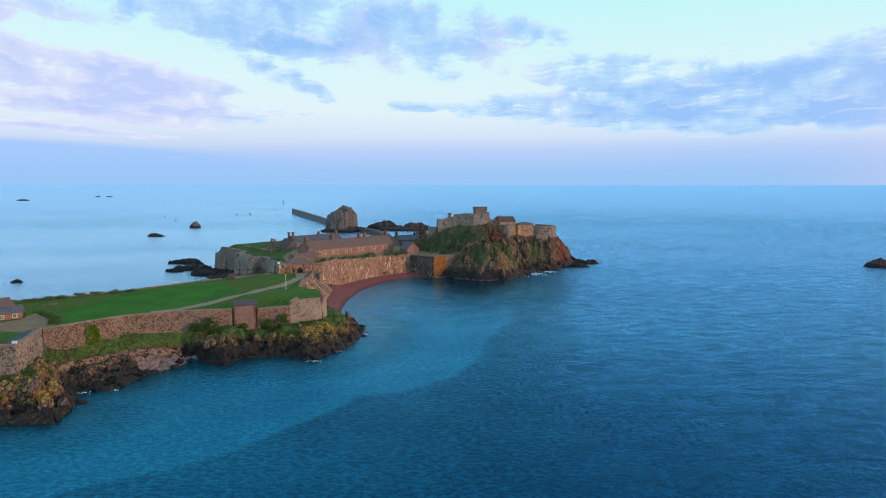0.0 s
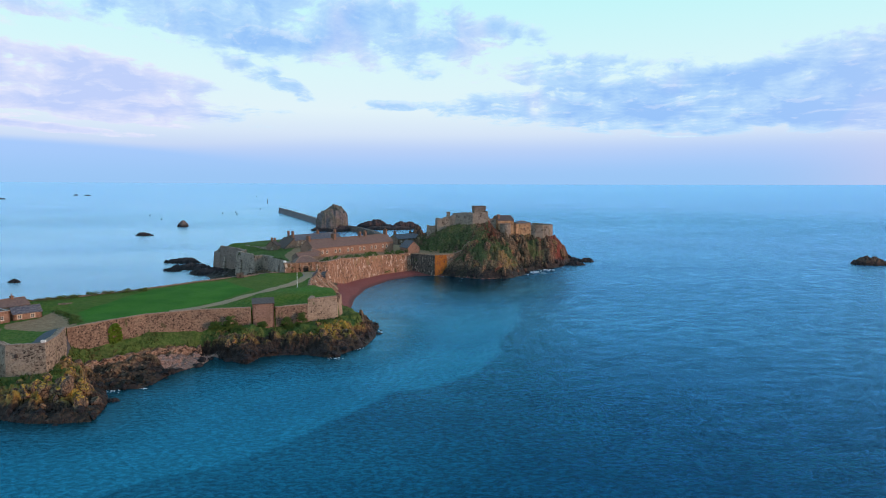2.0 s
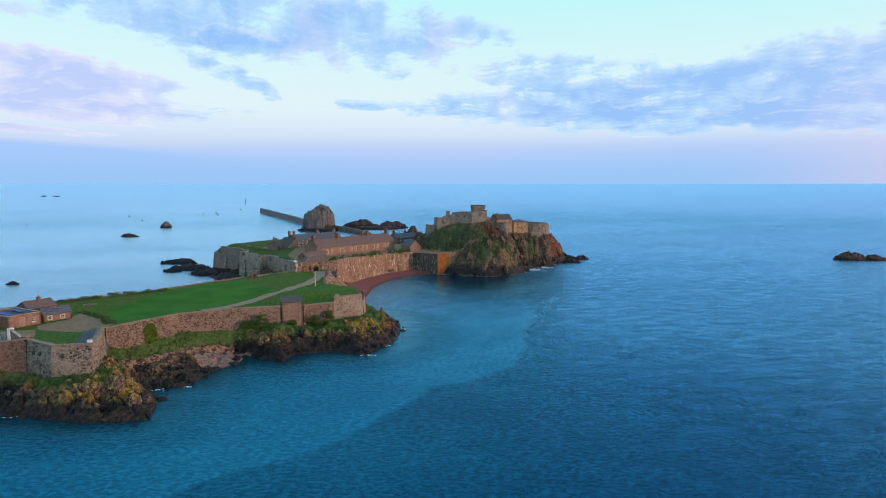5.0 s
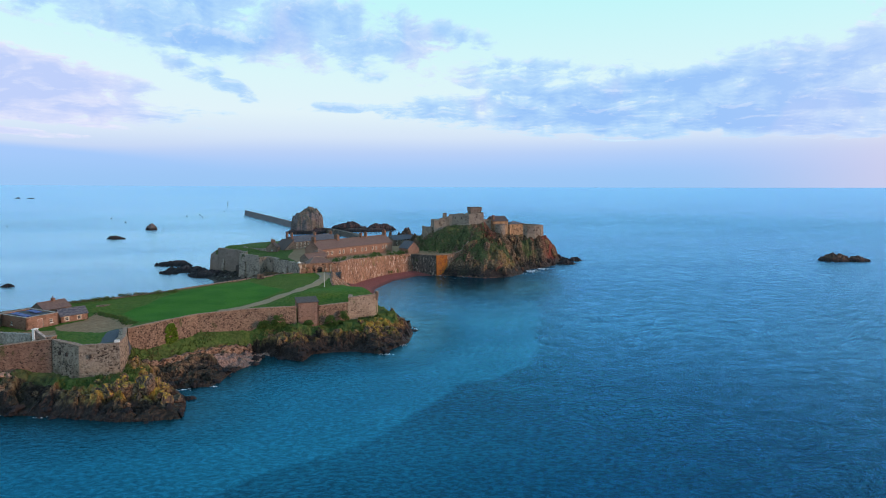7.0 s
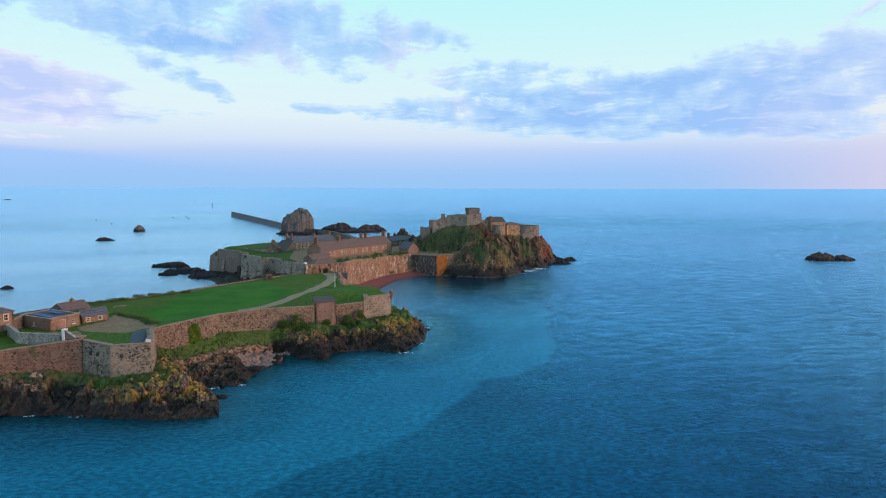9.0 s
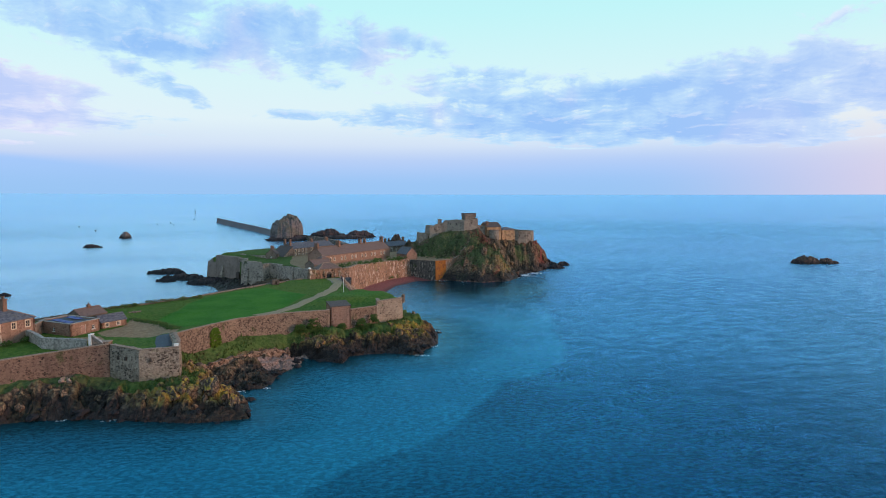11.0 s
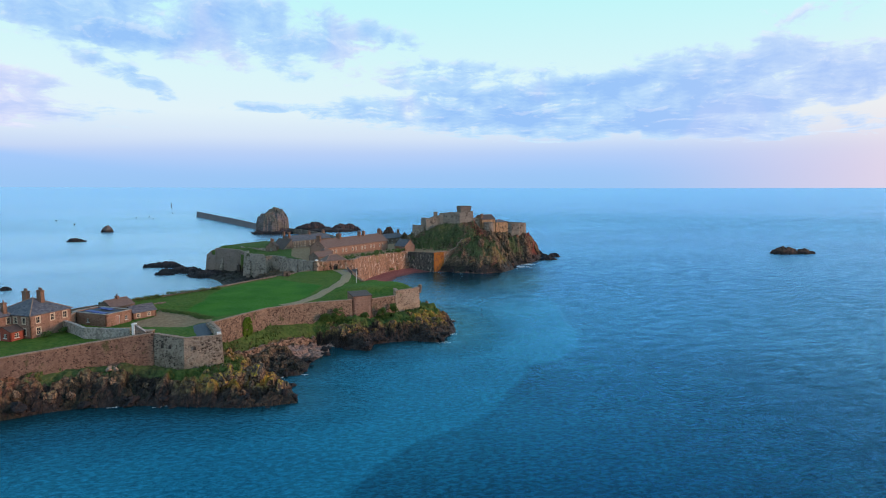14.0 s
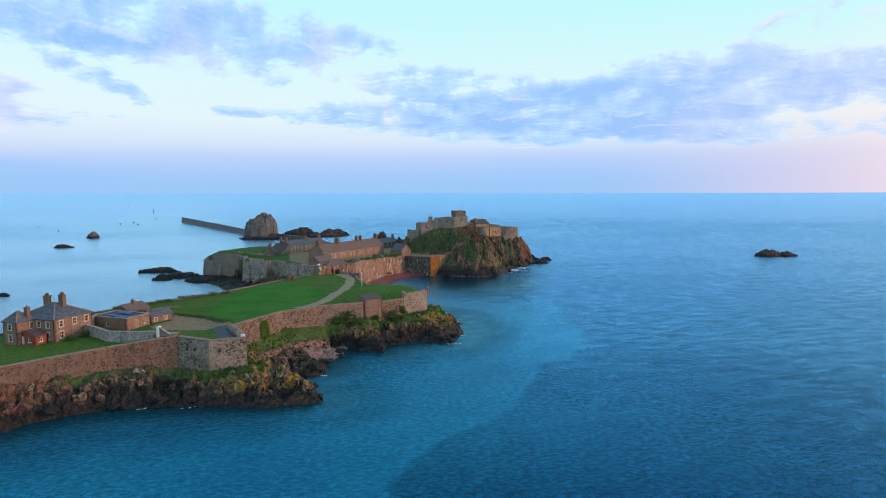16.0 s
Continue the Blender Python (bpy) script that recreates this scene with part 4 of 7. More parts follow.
def land(x, y):
    """Height of the land, and what lies on it."""
    d0, _, on = outline(x, y, COAST)
    dl, zl, in_l = outline(x, y, LAWN)
    dw, zw, in_w = outline(x, y, WARD)
    df, _, in_f = outline(x, y, KEEP_FOOT)
    dk, zk, in_k = outline(x, y, KEEP_TOP)
    tone, rim = blocks(x + 2.2 * fbm(x, y, 0.3, 2, 5), y + 2.2 * fbm(x, y, 0.3, 2, 9), 0.30, 3)
    tone2, rim2 = blocks(x, y, 0.75, 8)
    ridge = fbm(x, y, 0.14, 5, 21, True)
    broken = (tone - 0.5) * 2.1 + (tone2 - 0.5) * 0.9 + (ridge - 0.55) * 2.8 + (fbm(x, y, 0.42, 4, 33, True) - 0.55) * 1.8 - 0.75 * np.exp(-rim * 7) - 0.25 * np.exp(-rim2 * 6)
    # cliffs below the lawn
    s = d0 / (d0 + dl + 1e-6)
    shelf = np.interp(s, (0, 0.12, 0.35, 0.62, 0.8, 1), (0, 0.22, 0.55, 0.82, 0.95, 1.0))
    open_side = np.clip((np.asarray(y) - 238) / 20, 0, 1) * (np.asarray(x) > -60)
    shelf = shelf * (1 - open_side) + np.interp(s, (0, 0.5, 1), (0, 0.22, 0.72)) * open_side
    low = zl * shelf
    amount = np.clip(np.minimum(s * 5, (1 - s) * 2.2), 0, 1) * (1 - 0.85 * open_side)
    low = low + broken * amount * (1.15 + 0.5 * np.exp(-(((x + 90) / 12.0) ** 2 + ((y - 157) / 12.0) ** 2))) * (1 - 0.6 * np.exp(-(((x + 90) / 9.0) ** 2 + ((y - 157) / 9.0) ** 2)))
    # spur of rock before the round corner of the wall
    spur = np.exp(-(((x + 88) / 7.5) ** 2 + ((y - 153) / 7.0) ** 2))
    low = low + spur * (1.3 + broken * 0.5)
    sh, _, in_sh = outline(x, y, SHINGLE)
    pocket = np.where(in_sh, np.clip(sh / 2.5, 0, 1), 0)
    low = low * (1 - pocket) + pocket * np.clip(0.25 * d0, 0.15, 2.0)
    # cove cut back to the foot of the low shore wall
    co, _, in_co = outline(x, y, COVE)
    low = np.where(in_co, np.minimum(low, np.clip(0.1 + 0.20 * d0, 0, 2.4) + broken * 0.8), np.minimum(low, 3.9 + 1.05 * co + 0.25 * broken * np.clip(co - 4, 0, 1)))
    # shore below the inner ward
    s2 = d0 / (d0 + dw + 1e-6)
    shore = zw * s2 + broken * 0.5 * np.clip((-60 - np.asarray(x)) / 20, 0, 1) * np.clip(s2 * 4, 0, 1)
    low = np.where(dl < dw, low, shore)
    # castle rock
    s3 = df / (df + dk + 1e-6)
    crag = zk * (0.85 * s3 + 0.15 * np.clip(s3 * 2.2, 0, 1)) + (broken * 1.7 + (fbm(x, y, 0.055, 3, 40, True) - 0.5) * 7.5) * np.clip(np.minimum(s3 * 4, (1 - s3) * 3), 0, 1)
    around = np.arctan2(y - 402, x - 26)
    far = np.hypot(y - 402, x - 26)
    ribs = fbm(around * 30, far * 0.10, 0.28, 4, 55, True) - 0.52
    tone3, rim3 = blocks(x + 4 * fbm(x, y, 0.1, 2, 15), y, 0.10, 19)
    crag = crag + ((tone3 - 0.5) * 6.0 - 1.6 * np.exp(-rim3 * 5)) * np.clip((72 - np.asarray(x)) / 14, 0, 1) * np.clip(np.minimum(s3 * 4, (1 - s3) * 3), 0, 1)
    crag = crag + ribs * 4.5 * np.clip(np.minimum(s3 * 4, (1 - s3) * 2.5), 0, 1)
    knoll = 3.2 * np.exp(-(((x - 27) / 9.0) ** 2 + ((y - 359) / 8.0) ** 2)) + 3.0 * np.exp(-(((x - 62) / 8.0) ** 2 + ((y - 396) / 7.0) ** 2))
    gully = 4.0 * np.exp(-(((x - 44) / 3.5) ** 2 + ((y - 374) / 14.0) ** 2))
    crag = crag + (knoll - gully) * np.clip((1 - s3) * 3, 0, 1) * np.clip(s3 * 3, 0, 1)
    crag = np.where(in_k, zk + 1.0, crag)
    h = low
    lawn = blend(x, y, LAWN_POSTS) + (fbm(x, y, 0.12, 3, 2) - 0.5) * 0.35
    ward = blend(x, y, WARD_POSTS) + (fbm(x, y, 0.15, 3, 4) - 0.5) * 0.3
    h = np.where(in_l, lawn, h)
    h = np.where(in_w, ward, h)
    h = np.where(in_f & (crag > h), crag, h)
    h = np.where(on, np.maximum(h, 0.02), -0.5 - np.minimum(d0 * 0.6, 5.0))
    rocky = in_f & (crag >= h - 0.05)
    # coverage
    cov = {}
    mo, _, in_m = outline(x, y, MOWN)
    ya, _, in_y = outline(x, y, YARD)
    cov["mown"] = np.where(in_m, np.clip(mo / 1.0, 0, 1), 0.0)
    # sunlit top of the mound painted with the brighter mown colour
    cov["mown"] = np.maximum(cov["mown"], np.where(in_l, 0.6 * np.exp(-(((x + 51) / 12.0) ** 2 + ((y - 238) / 7.0) ** 2)), 0.0))
    cov["gravel"] = np.where(in_y, np.clip(0.3 + ya / 2.5, 0, 1), np.clip(0.3 - ya / 2.5, 0, 1))
    cc, _, in_c = outline(x, y, COURT)
    cov["gravel"] = np.where(in_c, np.clip(0.35 + cc / 2.0, 0, 0.8), cov["gravel"])
    court = in_w & (x > -83 + np.clip((350 - np.asarray(y)) * 0.35, 0, 20)) & (x < 16) & (y > 315) & ~rocky
    cov["gravel"] = np.where(court, 0.75, cov["gravel"])
    bench = np.clip((s - 0.32) * 3.0, 0, 1) * np.clip((h - 3.0) / 1.2, 0, 1) * (dl < 12) * (1 - 0.4 * open_side)
    left = np.clip((np.asarray(x) + 106) / -6.0, 0, 1)
    bench = bench * (1 + 0.45 * np.clip((np.asarray(x) + 82) / 8, 0, 1)) * (1 - 0.42 * left) * (1 - 0.85 * np.exp(-(((x + 37) / 7.0) ** 2 + ((y - 212) / 9.0) ** 2))) * (1 - 0.8 * np.clip((np.asarray(x) + 134) / -8.0, 0, 1)) * (1 - 0.95 * spur) * np.clip(0.05 + 1.9 * fbm(x, y, 0.085, 3, 77), 0, 1.15)
    grass = np.where(in_l | in_w, 1.0, np.where(dl < dw, bench * 0.95, np.clip(s2 - 0.5, 0, 1) * 0.6))
    turf = np.clip((co - 0.2) * 2, 0, 1) * np.clip((6.5 - dl) / 2, 0, 1) * (~in_co) * np.clip((np.asarray(y) - 171) / 3, 0, 1) * np.clip((-66 - np.asarray(x)) / 6, 0, 1) * (h > 3.6)
    grass = np.where(in_l | in_w, grass, np.maximum(grass, 0.93 * turf))
    green = 0.95 * np.exp(-(((x - 2) / 15.0) ** 2 + ((y - 380) / 12.0) ** 2)) + 0.62 * np.exp(-(((x - 19) / 8.0) ** 2 + ((y - 362) / 8.0) ** 2)) + 0.55 * np.exp(-(((x - 52) / 7.0) ** 2 + ((y - 393) / 8.0) ** 2)) + 0.5 * np.exp(-(((x - 36) / 6.0) ** 2 + ((y - 372) / 9.0) ** 2))
    grass = np.where(rocky, np.clip(green * 0.92 + 0.22 * (x < 66) - 0.5 * ribs + 0.5 * (fbm(x, y, 0.07, 3, 81) - 0.5), 0, 0.9) * (h > 4), grass)
    cov["grass"] = grass
    beach = (~in_l) & (~in_w) & (~rocky) & (y > 244) & (x > -62) & (y < 375)
    cov["sand"] = np.where(beach, np.clip((3.9 - h) * 2, 0, 1) * np.clip((y - 244) / 8, 0, 1), 0.0)
    cov["shingle"] = pocket
    lich = np.exp(-(((x + 92) / 11.0) ** 2 + ((y - 155) / 9.0) ** 2)) + 1.1 * np.exp(-(((x + 40) / 12.0) ** 2 + ((y - 211) / 10.0) ** 2)) + 0.35 * np.exp(-(((x + 62) / 16.0) ** 2 + ((y - 199) / 8.0) ** 2)) + 0.10
    cov["lichen"] = np.clip(np.where(rocky, 0.04 + 0.35 * np.exp(-(((x - 36) / 9.0) ** 2 + ((y - 358) / 9.0) ** 2)), lich), 0, 1) * np.clip((h - 1.8) / 1.5, 0, 1)
    cov["wet"] = np.where(rocky, 0.9 - 0.6 * np.clip((x - 55) / 15, 0, 1), 1.3 * left - 0.3 * np.clip((np.asarray(x) + 84) / 14, 0, 1) - 1.2 * np.clip((np.asarray(x) + 134) / -8.0, 0, 1) + 1.6 * np.exp(-((x + 58) / 18.0) ** 2) - 1.0 * spur - 3.4 * np.exp(-(((x + 87) / 6.5) ** 2 + ((y - 177) / 7.5) ** 2)) - 2.0 * np.exp(-(((x + 80) / 8.0) ** 2 + ((y - 190) / 6.0) ** 2)))
    cov["dry"] = np.where(rocky, 1.0, np.where(in_l, 0.0, np.where(in_w, 0.35, 0.45 + 0.35 * left)))
    cov["red"] = np.where(rocky, np.clip(np.exp(-(((x - 71) / 7.0) ** 2 + ((y - 402) / 10.0) ** 2)) + 0.95 * np.exp(-(((x - 28) / 5.0) ** 2 + ((y - 382) / 10.0) ** 2)), 0, 1), 0.35 * np.exp(-(((x + 30) / 8.0) ** 2 + ((y - 214) / 9.0) ** 2)) + 0.45 * np.clip((np.asarray(x) + 130) / -10.0, 0, 1))
    return h, cov, rocky, beach


def ground_at(x, y):
    return float(land(np.array([float(x)]), np.array([float(y)]))[0][0])


def build_land():
    gx = np.concatenate([np.arange(-262, -150, 1.6), np.arange(-150, -18, 0.5), np.arange(-18, 90, 0.85)])
    gy = np.concatenate([np.arange(114, 136, 2.0), np.arange(136, 250, 0.5), np.arange(250, 340, 1.1), np.arange(340, 412, 0.8), np.arange(412, 462, 2.0)])
    X, Y = np.meshgrid(gx, gy)
    X, Y = X + 0.0, Y + 0.0
    jx = (hash01(np.round(X * 50), np.round(Y * 50), 91) - 0.5) * 0.3
    jy = (hash01(np.round(X * 50), np.round(Y * 50), 92) - 0.5) * 0.3
    h, cov, rocky, beach = land(X + jx, Y + jy)
    X, Y = X + jx, Y + jy
    ny, nx = X.shape
    idx = np.arange(nx * ny).reshape(ny, nx)
    quads = np.stack([idx[:-1, :-1], idx[:-1, 1:], idx[1:, 1:], idx[1:, :-1]], -1).reshape(-1, 4)
    flat_h = h.ravel()
    keep = flat_h[quads].max(1) > -2.0
    quads = quads[keep]
    crag = rocky.ravel()[quads].mean(1) > 0.5
    sand = (beach.ravel()[quads].mean(1) > 0.5) & ~crag
    pts = np.stack([X.ravel(), Y.ravel(), flat_h], -1)
    for name, mask, label, category in (("ground", ~crag & ~sand, "grassy plateau above broken brown granite cliffs and dark tidal rock", "ground"),
                                        ("castle_rock", crag, "steep red-brown granite crag, part grown with grass", "rock"),
                                        ("beach", sand, "curved beach of damp reddish shingle", "beach")):
        q = quads[mask]
        used, inverse = np.unique(q.ravel(), return_inverse=True)
        me = bpy.data.meshes.new(name)
        me.from_pydata(pts[used].tolist(), [], inverse.reshape(-1, 4).tolist())
        for key, values in cov.items():
            a = me.attributes.new(key, "FLOAT", "POINT")
            a.data.foreach_set("value", values.ravel()[used].astype(np.float32))
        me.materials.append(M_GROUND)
        smooth = np.zeros(len(me.polygons), bool)
        smooth[:] = (cov["grass"].ravel()[q].mean(1) > 0.8) | (cov["sand"].ravel()[q].mean(1) > 0.5)
        me.polygons.foreach_set("use_smooth", smooth)
        me.update()
        tagged(new(name, me), label, category, kind="structure")


def sea_level(x, y):
    """The sea sheet lifts a little towards its far rim."""
    return np.interp(np.hypot(np.asarray(x) + 40, y), (0, 650, 760, 850, 950, 1100, 4900, 9000), (0, 0, 1.6, 4.4, 7.6, 9.6, 29.0, 56.0))


def build_sea():
    """One sheet out to the horizon; its far rim lifts a little, as the eye sees it."""
    near = np.arange(-220, 141, 2.5)
    out = 4.0 * 1.17 ** np.arange(1, 44)
    far = np.cumsum(out)
    far = far * (4900 - 220) / far[-1]
    gx = np.concatenate([-220 - far[::-1], near, 140 + far])
    neary = np.arange(60, 421, 2.5)
    gy = np.concatenate([60 - far[::-1], neary, 420 + far])
    X, Y = np.meshgrid(gx, gy)
    r = np.hypot(X + 40, Y)
    Z = sea_level(X, Y)
    edge = [(-70, 60), (-70, 99), (-56, 115.5), (-42, 124.5), (-33, 135), (-24.5, 150), (-17.5, 164), (-7, 168), (2.5, 177), (9, 187), (15, 207), (24, 238), (33, 281), (34, 330), (30, 345),
            (-10, 370), (-60, 300), (-60, 200), (-140, 180), (-200, 150), (-200, 60)]
    d, _, inside = outline(X, Y, edge)
    shallow = np.clip(0.5 + (np.where(inside, d, -d) + 5.0 * (fbm(X, Y, 0.05, 4, 62) - 0.5)) / 4.5, 0, 1)
    inner = np.clip((d - 22) / 25, 0, 1) * inside                       # a second, fainter fringe further in
    dc, _, on = outline(X, Y, COAST)
    shallow = shallow * (0.80 + 0.20 * fbm(X, Y, 0.03, 3, 60)) - 0.10 * inner * np.clip((230 - Y) / 60, 0, 1)
    # sand carried out past the fringe
    veil = np.exp(-np.where(inside, 0, d) / 34.0) * np.clip((330 - Y) / 90, 0, 1) * (0.55 + 0.9 * (fbm(X, Y, 0.025, 3, 66) - 0.5))
    shallow = np.maximum(shallow, 0.38 * veil + 0.22 + 0.13 * np.exp(-(((X + 38) / 45.0) ** 2 + ((Y - 116) / 26.0) ** 2)))
    shallow = shallow + (0.16 * np.exp(-((d - 9.0) / 8.0) ** 2) - 0.05) * inside * np.clip((260 - Y) / 80, 0, 1)      # paler band along the edge of the sand
    # turquoise cut near the crag, standing for its dark reflection
    fade = np.clip((325 - Y) / 100, 0.08, 1)
    shallow = shallow * fade
    # weed with painted cliff reflection, stronger towards the shore
    weedy = np.clip(1.0 - dc / (22.0 + 10.0 * np.clip((-85 - X) / 30, 0, 1)), 0, 1) ** 1.1 * 0.95
    lee = np.clip((0.02 - X / np.maximum(Y, 1.0)) * 3.6, 0, 1) * np.clip((Y - 215) / 60, 0, 1)      # sheltered, smoother water; also masks the painted pale reflection
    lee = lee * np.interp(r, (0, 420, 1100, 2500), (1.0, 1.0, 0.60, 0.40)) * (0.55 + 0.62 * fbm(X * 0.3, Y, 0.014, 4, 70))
    lull = np.maximum(np.exp(-(((X - 14) / 48.0) ** 2 + ((Y - 324) / 44.0) ** 2)), 0.85 * np.clip(1.15 - dc / 22.0, 0, 1) * (Y < 260) * (X > -260) * (X < 40))         # lee of the crag
    ny, nx = X.shape
    idx = np.arange(nx * ny).reshape(ny, nx)
    quads = np.stack([idx[:-1, :-1], idx[:-1, 1:], idx[1:, 1:], idx[1:, :-1]], -1).reshape(-1, 4)
    me = bpy.data.meshes.new("sea")
    me.from_pydata(np.stack([X.ravel(), Y.ravel(), Z.ravel()], -1).tolist(), [], quads.tolist())
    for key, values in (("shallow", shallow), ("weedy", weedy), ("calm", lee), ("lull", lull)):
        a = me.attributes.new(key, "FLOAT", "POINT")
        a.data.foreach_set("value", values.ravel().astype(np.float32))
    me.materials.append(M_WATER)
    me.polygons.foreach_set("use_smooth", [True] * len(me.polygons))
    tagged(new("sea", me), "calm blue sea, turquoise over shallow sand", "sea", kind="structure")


build_sea()
build_land()


def sea_rock(name, x, y, rx, ry, h, label, mat=M_ROCK, seed=1, turn=0.0, step=None, steep=0.6, flat=1.0, detail=0.5, kind="", group="", category="rock", lean=0.0):
    """A rock that stands out of the sea: a broken dome with an uneven shore."""
    k = step or max(rx, ry) / 22
    gx, gy = np.arange(-rx * 1.3, rx * 1.3 + k, k), np.arange(-ry * 1.3, ry * 1.3 + k, k)
    U, V = np.meshgrid(gx, gy)
    f = 3.0 / max(rx, ry)
    rad = np.hypot(U / rx, V / ry) + (fbm(U + 50 * seed, V, f, 4, seed) - 0.5) * 0.75
    tone, rim = blocks(U + 31 * seed, V, f * 1.6, seed + 3)
    body = np.clip(1 - rad, -0.35, 1)
    up = np.sign(body) * np.abs(body) ** steep
    Z = h * flat * up + h * detail * ((tone - 0.5) * 0.5 + (fbm(U, V + 9 * seed, f * 1.5, 5, seed + 5, True) - 0.55) * 0.9) * np.clip(body * 4, 0, 1)
    Z = Z * (1 + lean * U / rx)
    Z = np.where(body <= 0, body * h * 1.2 - 0.3, Z)
    ny, nx = U.shape
    idx = np.arange(nx * ny).reshape(ny, nx)
    quads = np.stack([idx[:-1, :-1], idx[:-1, 1:], idx[1:, 1:], idx[1:, :-1]], -1).reshape(-1, 4)
    quads = quads[Z.ravel()[quads].max(1) > -0.6]
    c, s = math.cos(radians(turn)), math.sin(radians(turn))
    pts = np.stack([(U * c - V * s).ravel(), (U * s + V * c).ravel(), Z.ravel()], -1)
    used, inverse = np.unique(quads.ravel(), return_inverse=True)
    me = bpy.data.meshes.new(name)
    me.from_pydata(pts[used].tolist(), [], inverse.reshape(-1, 4).tolist())
    me.materials.append(mat)
    ob = new(name, me)
    ob.location = (x, y, float(sea_level(x, y)))
    return tagged(ob, label, category, group, kind)


# ---- rocks and breakwater out at sea ----
sea_rock("rock_islet", -106, 682, 17, 17, 25, "high square-topped brown rock islet with grassy flanks", M_HERM, 4, 0, 0.8, 0.20, 0.90, 0.30, lean=0.14)
sea_rock("rock_shelf", -104, 674, 24, 13, 5.5, "low dark rock shelf round the islet", M_ROCK, 12, 0, 1.2, 0.5)
sea_rock("reef", -66, 716, 22, 9, 9, "dark jagged reef behind the castle", M_ROCK, 7, -8, 0.8, 0.7, 0.8, 0.6)
sea_rock("reef", -32, 706, 20, 8, 8.5, "dark jagged reef with a square hump", M_ROCK, 33, 4, 0.8, 0.95, 0.9, 0.45)
sea_rock("reef", -45, 690, 30, 9, 4, "low dark reef beside the causeway", M_ROCK, 9, 0, 1.0)
sea_rock("sea_rock", -270, 712, 5.6, 4.5, 6.2, "small brown sea stack standing alone", M_HERM, 11, 0, 0.5, 0.5)
sea_rock("sea_rock", -268, 612, 8, 3.5, 3.2, "small dark sea rock", M_ROCK, 13, 0, 0.5, 0.6)
sea_rock("sea_rock", -213, 335, 2.9, 1.9, 1.6, "small dark rock awash", M_ROCK, 15, 0, 0.3)
sea_rock("sea_rock", 264.5, 405, 9.5, 5.0, 4.9, "low red-brown rock island in open water", M_BOULDER, 17, -12, 0.6, 0.5)
sea_rock("sea_rock", 280, 402, 7.5, 4.0, 3.6, "low dark rock ledge beside the rock island", M_BOULDER, 38, -10, 0.6, 0.5)
sea_rock("sea_rock", -865, 1334, 13, 5, 2.6, "far dark rock on the water", M_ROCK, 19)
sea_rock("sea_rock", -872, 1632, 6, 4, 2.4, "far dark rock on the water", M_ROCK, 21)
sea_rock("sea_rock", -844, 1632, 9, 4, 2.0, "far dark rock on the water", M_ROCK, 22)
sea_rock("sea_rock", -160, 413, 11, 4.5, 2.8, "flat dark tidal reef off the bastion", M_ROCK, 23, -6, 0.5, 0.55, 1.0, 0.9)
sea_rock("sea_rock", -142, 384, 13, 5.5, 3.0, "jagged dark tidal reef below the bastion", M_ROCK, 44, -14, 0.5, 0.5, 1.0, 0.9)
sea_rock("sea_rock", -151, 376, 6, 2.4, 1.6, "low dark rock ledge awash", M_ROCK, 46, -10, 0.4, 0.55, 1.0, 0.9)
sea_rock("sea_rock", -128, 366, 10, 8, 3.0, "flat dark tidal reef below the bastion", M_ROCK, 25, 0, 0.6, 0.5, 1.0, 0.7)
sea_rock("sea_rock", -14, 470, 10, 9, 20, "tall red-brown rock standing behind the castle ward", M_BOULDER, 52, 10, 0.6, 0.35, 0.85, 0.4)
sea_rock("sea_rock", 82, 403, 6.5, 3.4, 2.4, "dark rock awash at the foot of the crag", M_ROCK, 27, 0, 0.4)
sea_rock("sea_rock", 93, 420, 6, 3, 2.4, "dark rock awash beyond the foot of the crag", M_ROCK, 31, 8, 0.4)
sea_rock("sea_rock", 84, 424, 7, 4, 2.6, "dark rock awash at the foot of the crag", M_ROCK, 28, 5, 0.5)


